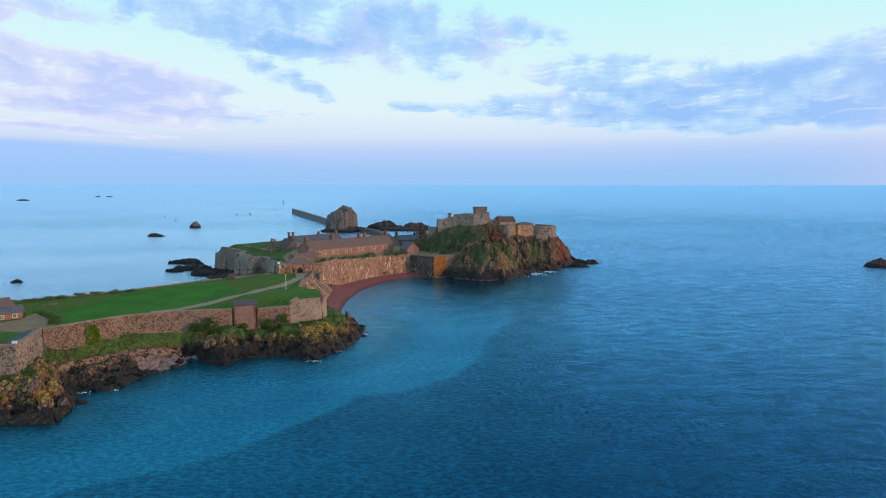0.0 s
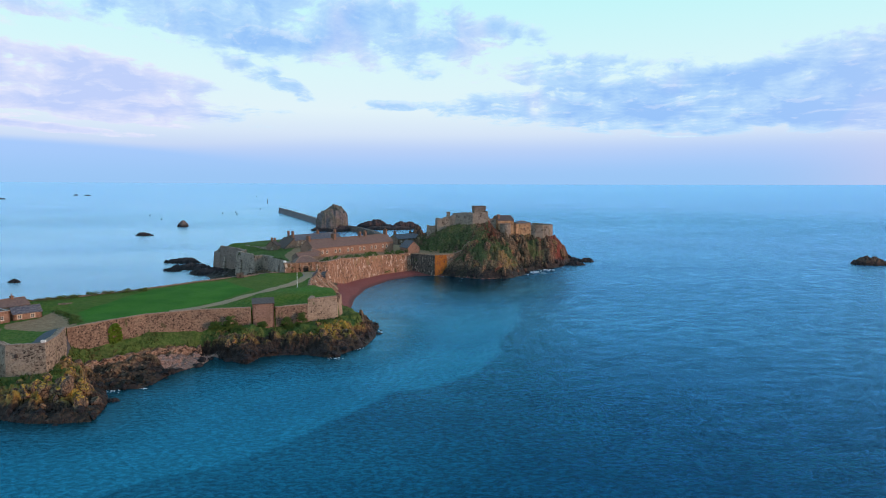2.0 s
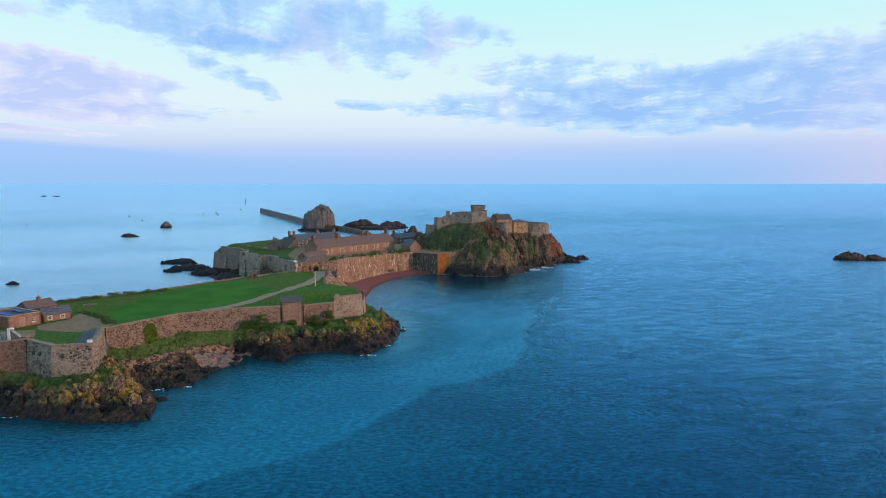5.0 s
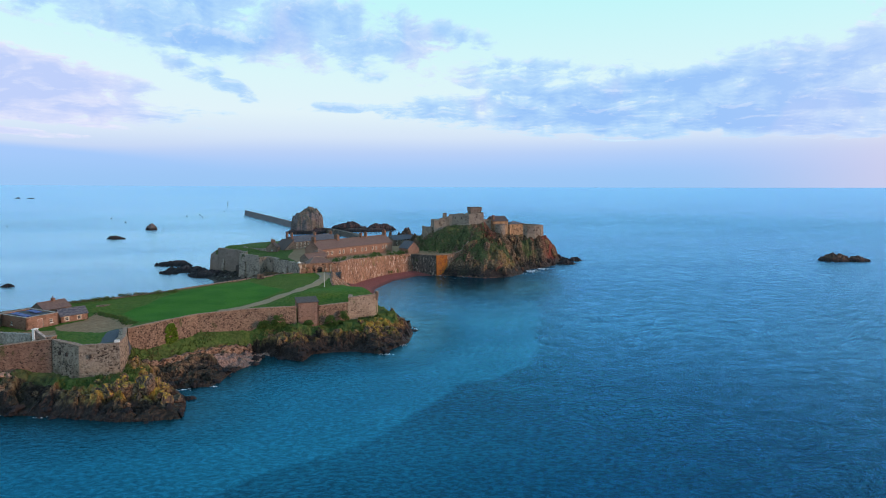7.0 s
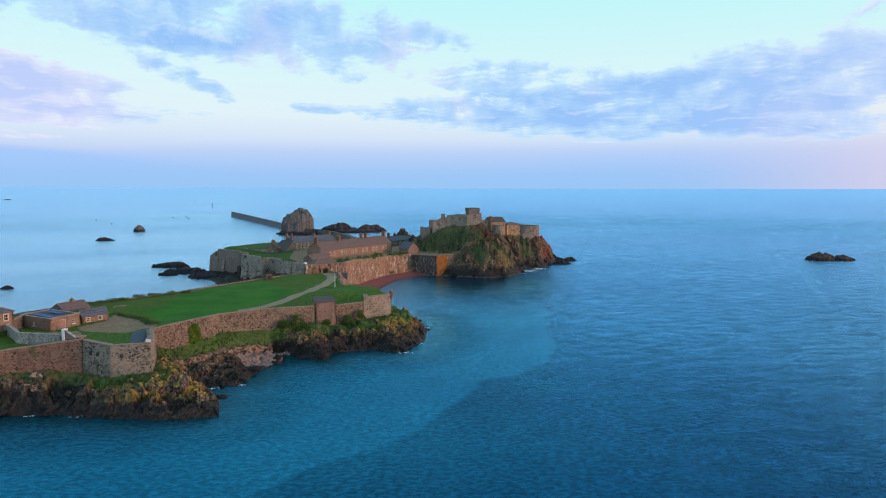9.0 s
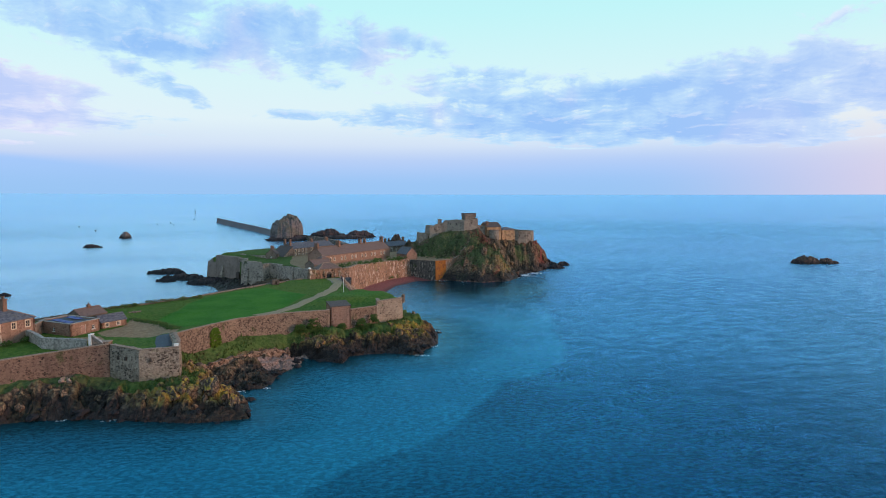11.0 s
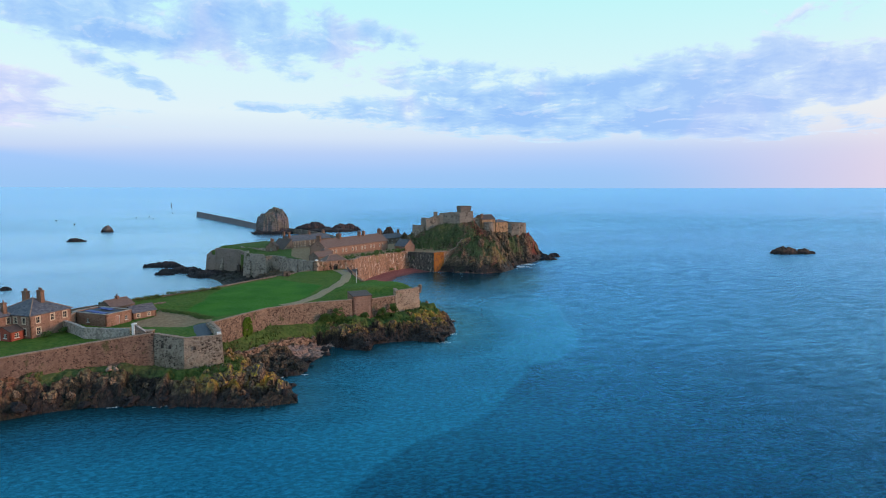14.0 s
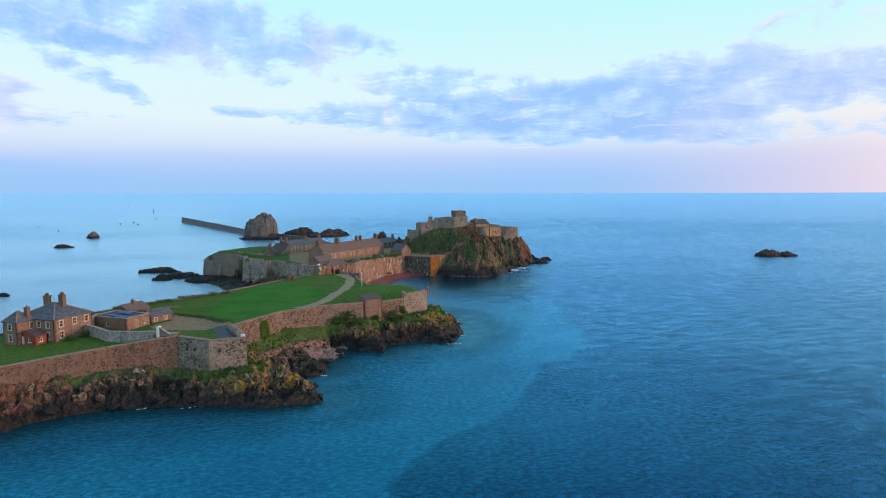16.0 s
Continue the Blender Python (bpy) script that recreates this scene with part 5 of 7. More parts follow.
def build_breakwater():
    line = [(-210, 921), (-188, 876), (-150, 800), (-126, 745), (-113, 700)]
    rings, decks, tops = [], [], []
    for i, (x, y) in enumerate(line):
        a, b = line[max(0, i - 1)], line[min(len(line) - 1, i + 1)]
        d = Vector((b[0] - a[0], b[1] - a[1])).normalized()
        nx, ny = -d.y, d.x
        rise = float(sea_level(x, y)) * 1.08
        rings.append([(x + nx * o, y + ny * o, z + rise) for o, z in ((-6, -2), (-5.0, 3.7), (5.0, 3.7), (6, -2))])
        decks.append([(x + nx * o, y + ny * o, z + rise) for o, z in ((-3.6, 3.5), (-3.6, 4.05), (5.2, 3.9), (5.2, 3.5))])
        tops.append([(x + nx * o, y + ny * o, z + rise) for o, z in ((-5.2, 3.5), (-5.0, 6.0), (-3.8, 6.0), (-3.7, 3.5))])
    ob = thing("breakwater", pose(0, 0, 0), "long dark stone breakwater with a parapet, running out to sea", "breakwater")
    # wall and parapet darker than the deck
    solid("wall", rings, M_QUAY, ob)
    solid("deck", decks, M_CONC, ob, "paler worn deck")
    solid("parapet", tops, M_QUAY, ob)
    line = [(-98, 690), (-78, 665), (-58, 620), (-46, 570), (-34, 500), (-28, 452)]
    rings = []
    for i, (x, y) in enumerate(line):
        a, b = line[max(0, i - 1)], line[min(len(line) - 1, i + 1)]
        d = Vector((b[0] - a[0], b[1] - a[1])).normalized()
        nx, ny = -d.y, d.x
        lift = 2.6 - 0.8 * i
        rings.append([(x + nx * o, y + ny * o, z + lift) for o, z in ((-5, -6), (-4, 2.6), (-3.8, 3.4), (-3.2, 3.4), (-3.2, 2.6), (4, 2.5), (5, -2))])
    ob = thing("causeway", pose(0, 0, 0), "low grey stone causeway between the castle and the rock islet", "causeway")
    solid("wall", rings, M_WET, ob)


build_breakwater()


# ---- walls of the near battery ----
curtain("battery_wall", [(-200, 128.5, 5.5, 11.2), (-170, 137.5, 6, 11.2), (-146.5, 150, 6.4, 11.4), (-137.5, 155, 6.4, 11.8), (-126.5, 160.4, 6.2, 12.3), (-118, 162.6, 6, 13.0), (-112.6, 163.2, 5.6, 13.5)], M_BATTERY,
        "long battered wall of pinkish granite rubble above the shore", 1.6, 0.6, seed=3)
curtain("bastion_wall", [(-112.4, 163.4, 5.4, 13.3), (-105.0, 159.6, 5.0, 12.7), (-96.5, 160.4, 5.2, 12.9), (-97.8, 168, 5.6, 12.9), (-100.8, 177.0, 6.0, 13.0)], M_BASTION,
        "angular bastion of speckled granite rubble with drain holes", 1.6, 0.5, seed=5)
curtain("lawn_wall", [(-100.6, 177.2, 6, 12.7), (-94.4, 184.0, 6.1, 13.0), (-87.5, 193.2, 6.2, 12.95), (-77, 200, 6, 12.75), (-69, 203.2, 5.8, 12.6), (-61.8, 206.8, 5.6, 12.2)], M_PINK,
        "pockmarked pink granite retaining wall along the green", 1.4, 0.5, seed=7)
curtain("link_wall", [(-55.2, 210.3, 5.4, 11.6), (-46.4, 216.0, 5.6, 11.5)], M_PINK, "dark speckled stone wall between tower and end bastion", 1.3, 0.4, seed=9)
curtain("end_bastion", [(-46.3, 222, 6, 13.1), (-46.3, 215.9, 5.8, 13.1), (-37.6, 219.2, 5.6, 13.5), (-37.0, 226.5, 6, 12.6)], M_PALE, "squared end bastion of pale pink granite", 1.2, 0.35, seed=11)
curtain("shore_wall", [(-96.0, 173.6, 2.6, 3.5), (-94.6, 178.0, 2.2, 3.7), (-90.3, 182.0, 2.0, 3.9), (-85.5, 188.2, 1.8, 3.9), (-79.2, 193.3, 1.6, 3.5), (-73.8, 197.4, 1.4, 2.8)], M_RUINED, "low broken rubble wall at the foot of the grass bank", 1.2, 1.1, coping=None, seed=13, rows=6, ragged=1.1, step=0.6, rough=0.26)
curtain("far_wall", [(-175, 171.5, 5, 11.2), (-158.4, 189, 4, 11.5), (-146.4, 207.5, 4, 12.1), (-131.8, 220.2, 4, 12.6), (-118.9, 229.2, 4, 12.6), (-109.4, 240.2, 4, 12.5), (-97.9, 257.2, 4, 12.3), (-88.4, 272.6, 4, 11.9), (-80.9, 286.8, 5, 11.1), (-74.2, 297.4, 6, 10.6)][::-1], M_DULL,
        "low weathered stone wall along the far side of the green", 0.8, 0.3, coping=None, seed=15, rows=4)
curtain("yard_wall", [(-138.5, 181.5, 11, 14.0), (-133.2, 175.0, 11, 14.0), (-129.8, 169.9, 11, 14.0), (-118.6, 166.0, 11, 14.1)], M_RENDER, "limewashed yard wall with a pale top", 0.45, 0.05, coping=M_RENDER, seed=17, rows=4)


curtain("rear_yard_wall", [(-137.4, 184.5, 11, 14.4), (-137.6, 193.5, 11, 14.5)], M_DULL, "tall stone wall between the house and the store", 0.6, 0.1, seed=18, rows=4)


def build_pier():
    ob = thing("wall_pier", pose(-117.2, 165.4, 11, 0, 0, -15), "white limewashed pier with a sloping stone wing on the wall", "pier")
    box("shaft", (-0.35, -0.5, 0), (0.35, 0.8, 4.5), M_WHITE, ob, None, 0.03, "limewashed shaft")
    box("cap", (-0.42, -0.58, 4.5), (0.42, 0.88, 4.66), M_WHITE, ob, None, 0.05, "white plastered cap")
    solid("sloping_wing", [[(0.33, y, 0), (3.0, y, 0), (3.0, y, 2.6), (0.33, y, 4.3)] for y in (-0.3, 0.3)], M_DULL, ob, "stone wing falling away from the pier")
    solid("wing_coping", [[(0.33, y, 4.3), (3.0, y, 2.6), (3.05, y, 2.75), (0.33, y, 4.5)] for y in (-0.38, 0.38)], M_RENDER, ob)
    ob = thing("parapet_block", pose(-114.6, 165.4, 11, 0, 0, -10), "broad stone parapet block behind the wall corner", "parapet")
    box("body", (-1.8, -0.8, 0), (1.7, 1.2, 2.7), M_PINK, ob, None, 0.05)
    box("coping", (-1.9, -0.9, 2.7), (1.8, 1.3, 2.85), M_COPE, ob)
    ob = thing("lamp_box", pose(-97.2, 161.2, 12.95, 0, 0, 5), "small white box lamp on the bastion corner", "lamp")
    box("body", (-0.5, -0.25, 0.1), (0.5, 0.25, 0.65), M_WHITE, ob)
    box("base", (-0.3, -0.25, -0.05), (0.3, 0.25, 0.1), M_IRON, ob)
    ob = thing("stone_ledge", pose(-95.8, 158.6, 6.0, 0, 0, 5), "pale stone ledge at the foot of the bastion corner", "ledge")
    box("slab", (-0.9, -0.6, -0.8), (1.0, 0.6, 0.15), M_COPE, ob, None, 0.1)
    # drain holes of the bastion face, dark solids for the shade inside
    for x, y, z, turn in ((-102.6, 159.55, 10.4, 5), (-108.4, 161.15, 10.6, -28), (-110.3, 162.15, 10.7, -28)):
        ob = thing("embrasure", pose(x, y, z, 0, 0, turn), "small arched opening in the bastion face", "embrasure")
        rings = [[(0.28 * math.cos(a * math.pi / 6), yy, 0.32 * math.sin(a * math.pi / 6)) for a in range(7)] + [(-0.28, yy, -0.6), (0.28, yy, -0.6)] for yy in (-0.24, 0.4)]
        solid("opening", rings, M_DOOR_SHADE, ob)


build_pier()


def build_tower():
    ob = building("wall_tower", (-61.4, 207.0), 15, 6.4, 5.6, 5.6, 13.2, "square pink granite wall tower with a slate lean-to roof", "tower", M_HOUSE, "half", 0.8, M_OLDROOF)
    ob = thing("corner_turret", pose(-37.2, 219.8, 12.8), "small round stone turret on the bastion corner", "turret")
    rings = []
    for r, z in ((0.3, -1.2), (0.62, 0.0), (0.62, 1.2), (0.74, 1.3), (0.5, 1.65), (0.1, 1.95)):
        rings.append([(r * math.cos(a * math.pi / 5), r * math.sin(a * math.pi / 5), z) for a in range(10)])
    solid("body", rings, M_PINK, ob)


build_tower()

# ---- houses of the battery ----
U = 59.3        # heading of the long fronts
A = (-142.2, 172.3)
wins_end = [(1.6, 0.9, 1.05, 1.7), (1.6, 3.7, 1.05, 1.6), (5.6, 3.7, 1.05, 1.6), (9.2, 3.7, 1.05, 1.6), (9.2, 0.9, 1.05, 1.7)]
building("officers_house", A, U, 11.6, 12.0, 11.3, 17.1, "two-storey pink granite house with a hipped slate roof and tall chimneys", "house", M_HOUSE, "hip", 3.1, M_SLATE,
         {"front": wins_end, "left": [(6.6, 3.7, 1.0, 1.5), (9.4, 3.7, 1.0, 1.5), (9.4, 0.9, 1.0, 1.6)]},
         ((6.6, 4.2, 6.0, 11.0, 1.1, 1.5, 3), (5.8, 8.2, 6.0, 10.7, 1.1, 1.5, 3)), M_CREAM, M_CREAM)
wing = Matrix.Rotation(radians(U), 4, "Z") @ Vector((-4.7, 6.4, 0))
building("house_wing", (A[0] + wing.x, A[1] + wing.y), U, 4.7, 4.4, 11.3, 16.9, "projecting granite wing of the house with a hipped slate roof", "house", M_HOUSE, "hip", 2.4, M_SLATE,
         {"left": [(1.7, 0.9, 1.0, 1.6), (1.7, 3.7, 1.0, 1.5)], "front": [(3.6, 3.6, 0.9, 1.5)]}, ((3.6, 0.7, 3.0, 8.9, 1.0, 1.0, 1),), M_CREAM, M_CREAM)
porch = Matrix.Rotation(radians(U), 4, "Z") @ Vector((-3.6, 2.2, 0))
building("porch", (A[0] + porch.x, A[1] + porch.y), U, 3.6, 5.0, 11.3, 13.7, "low red-fronted porch with a sloping roof", "porch", M_REDDOOR, "gable", 1.0, M_OLDROOF,
         {"front": [(1.1, 0.8, 1.2, 1.1)], "left": [(0.8, 0.1, 0.9, 2.0, "door", M_WHITE), (2.8, 0.8, 1.0, 1.1)]})
building("store_house", (-128.5, 184.0), 57, 8.6, 12.4, 11.2, 14.5, "low granite store with a flat parapet", "store", M_HOUSE, "none", 0, M_SLATE,
         {"front": [(3.0, 0.2, 1.5, 2.3, "door", M_FADED), (6.2, 0.9, 0.9, 1.1)], "left": [(5.5, 0.9, 0.9, 1.0)]})


def store_roof():
    ob = thing("store_roof", pose(-128.5, 184.0, 14.3, 0, 0, 57), "flat grey roof with blue sheets behind a parapet", "roof")
    box("deck", (0.46, 0.46, -0.25), (8.1, 11.9, 0.0), M_PAVE, ob)
    for lo, hi in (((-0.08, -0.08, 0.2), (8.68, 0.5, 0.34)), ((-0.08, 11.9, 0.2), (8.68, 12.48, 0.34)), ((-0.08, 0.5, 0.2), (0.5, 11.9, 0.34)), ((8.1, 0.5, 0.2), (8.68, 11.9, 0.34))):
        box("coping", lo, hi, M_RENDER, ob, None, 0.0, "pale coping of the parapet")
    for i in range(3):
        for j in range(3):
            if (i, j) in ((2, 0),):
                continue
            box("blue_sheet", (1.0 + 2.1 * i, 2.0 + 2.3 * j, 0.04), (2.75 + 2.1 * i, 4.0 + 2.3 * j, 0.14), M_SOLAR, ob, pose(0, 0, 0.0, 3 * (-1) ** i, 0, 0), 0.0, "bright blue sheeting")
    building("rear_store", (-130.5, 197.5), 57, 8.0, 6.0, 11.0, 14.0, "grey roofed store behind the yard", "store", M_DULL, "gable", 1.7, M_REDROOF, {}, ((4.6, 3.0, 4.0, 5.6, 0.8, 0.9, 1),))
    building("shed", (-123.9, 192.6), 45, 7.2, 4.2, 11.1, 13.2, "small pink granite shed with a blue slate roof", "shed", M_HOUSE, "gable", 1.5, M_SLATE,
             {"front": [(1.2, 0.6, 0.9, 1.0), (4.4, 0.6, 0.9, 1.0)]}, (), M_WHITE, M_CREAM)


store_roof()

# ---- inner ward ----
curtain("sea_wall", [(-57.0, 302.2, 8, 14.2), (-53.4, 303.4, 4, 14.4), (-49.2, 315.0, 1.6, 14.2), (-43.6, 329.8, 1.5, 13.0), (-32.6, 350.8, 1.3, 11.8), (-17.6, 367.6, 1.2, 10.9)], M_RED,
        "high battered sea wall of red granite above the beach", 2.0, 1.3, seed=21, rows=9, ragged=0.4)
curtain("quay_wall", [(-18.2, 369, 0.5, 10.6), (-14.5, 366.5, 0.5, 10.8), (-4.3, 357.6, -0.5, 11.0)], M_WET, "dark wet quay wall closing the beach", 2.0, 0.8, seed=23, rows=8)
curtain("quay_return_wall", [(2.3, 361.2, 0.0, 11.05), (6.4, 363.6, 1.0, 11.0)], M_RED, "red stone return of the quay wall below the crag", 2.0, 0.6, seed=26, rows=8)
curtain("lichen_quay_wall", [(-4.2, 357.5, -0.5, 11.1), (2.2, 361.15, 0.0, 11.05)], M_ORANGE, "quay wall bright with orange lichen", 2.0, 0.6, seed=25, rows=8)
stair = []
for f in range(9):
    sx, sy = 6.2 + 10.0 * f / 8, 363.8 + 4.6 * f / 8
    sz = ground_at(sx, sy)
    stair.append((sx, sy, sz - 1.5, max(sz + 1.2, 11.0 + 0.5 * f)))
curtain("stair_wall", stair, M_RED, "stepped red stone wall climbing the crag", 1.6, 0.3, seed=27, rows=4)
curtain("gate_wall", [(-71.9, 311.5, 7.5, 13.4), (-70.7, 295.2, 8.5, 14.3), (-66.4, 296.8, 9, 14.4)], M_RED, "red granite gate wall with buttresses", 1.4, 0.2, seed=29)
curtain("ward_wall", [(-106.8, 359, 2.5, 13.8), (-106.6, 345.8, 2.5, 13.9), (-102.5, 342.6, 3, 13.7), (-95.4, 338.0, 3, 13.4), (-92.6, 342.6, 4, 13.0), (-89.4, 341.4, 4.5, 12.5), (-82, 328.4, 5.5, 12.5), (-72.2, 311.0, 7, 13.2)], M_GREY, "grey rubble curtain wall of the inner ward", 1.8, 0.9, seed=31, ragged=0.9, coping=None, step=2.0, rough=0.02)
curtain("terrace_wall", [(-112, 381.5, 11, 13.9), (-103, 374.5, 12, 14.1), (-96, 370.5, 12, 14.2)], M_GREY, "low grey terrace wall across the grassy ward", 0.9, 0.2, seed=35, rows=4, coping=None, ragged=0.5)
curtain("west_bastion", [(-112, 420, 2, 12.5), (-124.5, 396, 1.5, 12.6), (-129.8, 382.4, 1.5, 10.2), (-124.6, 376.4, 2, 10.6), (-124.1, 375.4, 2, 14.3), (-111.5, 363.6, 2.5, 14.0), (-106.4, 360.6, 3, 13.4)], M_DULL,
        "weathered grey corner bastion above dark rocks", 1.8, 1.0, seed=33, coping=None, ragged=1.0, step=2.0, rough=0.02)


def build_buttresses():
    """Battered piers and a dark solid for a shaded recess along the old walls of the ward."""
    for x, y, turn, w, z0, z1 in ((-103.6, 343.0, -34, 2.2, 1.5, 10.4), (-79.6, 323.4, -62, 1.6, 4.5, 10.0), (-120.0, 371.0, -46, 2.4, 0.5, 9.0)):
        ob = thing("buttress", pose(x, y, 0, 0, 0, turn), "sloping grey stone buttress against the old wall", "buttress", "buttresses of the ward wall")
        solid("body", [[(-w / 2, -1.9, z0), (w / 2, -1.9, z0), (w / 2, 1.0, z0), (-w / 2, 1.0, z0)], [(-w * 0.46, -1.2, (z0 + z1) / 2), (w * 0.46, -1.2, (z0 + z1) / 2), (w * 0.46, 1.0, (z0 + z1) / 2), (-w * 0.46, 1.0, (z0 + z1) / 2)], [(-w * 0.42, -0.5, z1), (w * 0.42, -0.5, z1), (w * 0.42, 1.0, z1 + 0.5), (-w * 0.42, 1.0, z1 + 0.5)]], M_GREY, ob)
    ob = thing("wall_arch", pose(-110.4, 362.2, 2.2, 0, 0, -40), "dark arched recess low in the corner bastion", "arch")
    # shade of the recess as a dark solid
    solid("recess", [[(1.1 * math.cos(a * math.pi / 8), yy, 3.0 + 1.1 * math.sin(a * math.pi / 8)) for a in range(9)] + [(-1.1, yy, 0), (1.1, yy, 0)] for yy in (-1.1, 0.5)], M_DOOR_SHADE, ob)


build_buttresses()


def build_gate():
    ob = thing("gatehouse", pose(-66.6, 296.9, 9.4, 0, 0, 24), "red granite gatehouse with a round-arched entrance", "gatehouse")
    facade("front_wall", ob, pose(0, 0, 0), 10.6, 5.2, [(3.6, 0, 2.4, 2.6)], M_RED, 1.2)
    bm = bmesh.new()
    for i in range(8):
        a0, a1 = math.pi * i / 8, math.pi * (i + 1) / 8
        ring = []
        for y in (-0.08, 0.5):
            ring.append([(4.8 - r * math.cos(a), y, 2.6 + r * math.sin(a) * 0.8) for r, a in ((1.2, a0), (1.2, a1), (1.7, a1), (1.7, a0))])
        va, vb = [[bm.verts.new(p) for p in q] for q in ring]
        bm.faces.new(va)
        for j in range(4):
            bm.faces.new((va[j], va[(j + 1) % 4], vb[(j + 1) % 4], vb[j]))
    part("arch", bm, M_COPE, ob)
    # dark fill and panel stand for the shade under the arch
    rings = [[(4.8 + 1.2 * math.cos(a * math.pi / 8), y, 2.6 + 0.96 * math.sin(a * math.pi / 8)) for a in range(9)] for y in (-0.02, 0.1)]
    solid("tympanum", rings, M_DOOR_SHADE, ob)
    box("passage", (3.6, 1.0, 0), (6.0, 1.1, 2.6), M_GLASS, ob, None, 0.0, "dark passage")
    for x in (0.2, 2.2, 7.2, 9.6):
        box("buttress", (x, -0.5, -1), (x + 0.8, 0.05, 4.6), M_RED, ob, None, 0.06)
    box("body", (0.1, 1.25, 0), (10.5, 6.5, 4.6), M_RED, ob)
    roof = roof_hip(ob, 10.6, 7.0, 5.1, 2.4, M_REDROOF, 0.1)
    ob = thing("sentry_box", pose(-70.9, 296.0, 13.9), "white-domed sentry turret on the wall corner", "turret")
    for nm, prof, mat in (("body", ((0.3, -0.8), (0.7, 0.0), (0.7, 1.0)), M_RED), ("dome", ((0.82, 1.0), (0.78, 1.2), (0.55, 1.5), (0.1, 1.7)), M_WHITE)):
        solid(nm, [[(r * math.cos(a * math.pi / 5), r * math.sin(a * math.pi / 5), z) for a in range(10)] for r, z in prof], mat, ob)
    building("gate_lodge", (-69.5, 322), 48, 12, 6, 11, 13.8, "low stone lodge behind the gate", "lodge", M_DULL, "gable", 2.0, M_REDROOF, {"front": [(2, 0.8, 0.9, 1.2), (7, 0.8, 0.9, 1.2)]})


build_gate()

BH = math.degrees(math.atan2(42, 37))
holes = []
for i in range(6):
    x = 5.2 + 8.6 * i
    for dx in (0.0, 2.9):
        holes.append((x + dx, 1.5, 1.15, 1.5))
building("barracks", (-65.4, 337.2), BH, 57.0, 10.5, 12.0, 16.6, "long red granite barracks with arched windows and brick chimneys", "barracks", M_HOUSE, "gable", 3.9, M_REDROOF,
         {"front": holes}, ((0.9, 5.2, 5, 10.8, 1.3, 2.2, 2), (17.5, 5.2, 7.5, 10.9, 1.6, 2.4, 3), (36.0, 5.2, 7.5, 10.9, 1.2, 1.6, 2), (40.0, 5.2, 7.5, 10.9, 1.2, 1.6, 2), (55.8, 5.2, 6, 11.2, 1.3, 2.0, 2)), M_WHITE, M_CREAM, True)
holes = [(x, z, 1.1, 1.6) for x in (1.6, 4.4, 7.2, 10.0, 14.5, 18, 22) for z in (0.8, 3.4)]
building("officers_quarters", (-82.8, 377.0), 48, 34, 10, 11.6, 17.0, "grey granite officers' quarters of two storeys with a slate roof", "quarters", M_DULL, "gable", 2.7, M_SLATE,
         {"front": holes}, ((0.9, 3.0, 5.0, 10.6, 1.1, 1.1, 0), (0.9, 7.0, 5.0, 10.6, 1.1, 1.1, 0), (20, 5.0, 5, 9.8, 1.2, 1.6, 2), (33, 5.0, 5, 9.8, 1.2, 1.6, 2)), M_WHITE, M_CREAM)
building("end_store", (-70.0, 336.0), BH - 90, 5.5, 6.5, 11.5, 14.6, "stone annexe with a low hipped roof at the barracks end", "annexe", M_DULL, "hip", 2.2, M_REDROOF)
building("stable", (-94.9, 378.5), -42, 10.0, 7.0, 11.8, 13.2, "long stone stable under a steep lean-to roof", "stable", M_DULL, "half", 5.2, M_OLDROOF, {"front": [(2.0, 0.3, 0.9, 0.9), (6.6, 0.3, 0.9, 0.9)]})
building("cottage", (-91.0, 368.6), 80, 5.0, 6.0, 12.4, 15.0, "small grey stone cottage with two chimneys on the rampart", "cottage", M_DULL, "gable", 2.6, M_OLDROOF, {"left": [(2.6, 0.7, 0.8, 1.0)]},
         ((0.6, 3.0, 3, 7.0, 0.9, 1.0, 1), (4.4, 3.0, 3, 6.4, 0.9, 1.0, 1)))
building("magazine", (-12.6, 372.4), 118, 10.0, 7.4, 10.6, 13.8, "gabled stone magazine with a slate roof above the quay", "magazine", M_HOUSE, "gable", 3.6, M_SLATE)
building("canteen", (-26, 404), 40, 18, 9, 11.5, 15.6, "grey two-storey block with a slate roof behind the barracks", "block", M_DULL, "gable", 2.4, M_SLATE,
         {"front": [(x, z, 1.0, 1.3) for x in (2, 6, 10, 14) for z in (0.5, 2.6)]}, ((1, 4.5, 5, 8.6, 1.1, 1.4, 2), (17, 4.5, 5, 8.6, 1.1, 1.4, 2)))

# ---- castle on the crag ----
curtain("lower_castle_wall", [(-8.6, 404, 17, 24.2), (-8.2, 394.4, 17, 24.3), (-3.9, 390.9, 19, 24.6)], M_CASTLE, "low outer wall on the crag's shoulder", 1.4, 0.3, seed=41)
curtain("upper_castle_wall", [(-3.4, 402, 19, 28.6), (-2.4, 390.6, 20, 28.8), (4.0, 391.4, 23, 29.4), (8.2, 391.2, 24, 32.2), (18, 387.2, 26, 32.6), (26.8, 388.6, 26.5, 33.0), (27.6, 396, 26, 33.0)], M_CASTLE,
        "tall pale granite curtain wall of the castle", 2.2, 0.5, seed=43, rows=8, ragged=0.9, coping=None)
curtain("ward_cross_wall", [(27.6, 392, 24, 28.8), (33, 393, 23, 28.4)], M_CASTLE, "short wall between keep and castle house", 1.4, 0.2, seed=45)
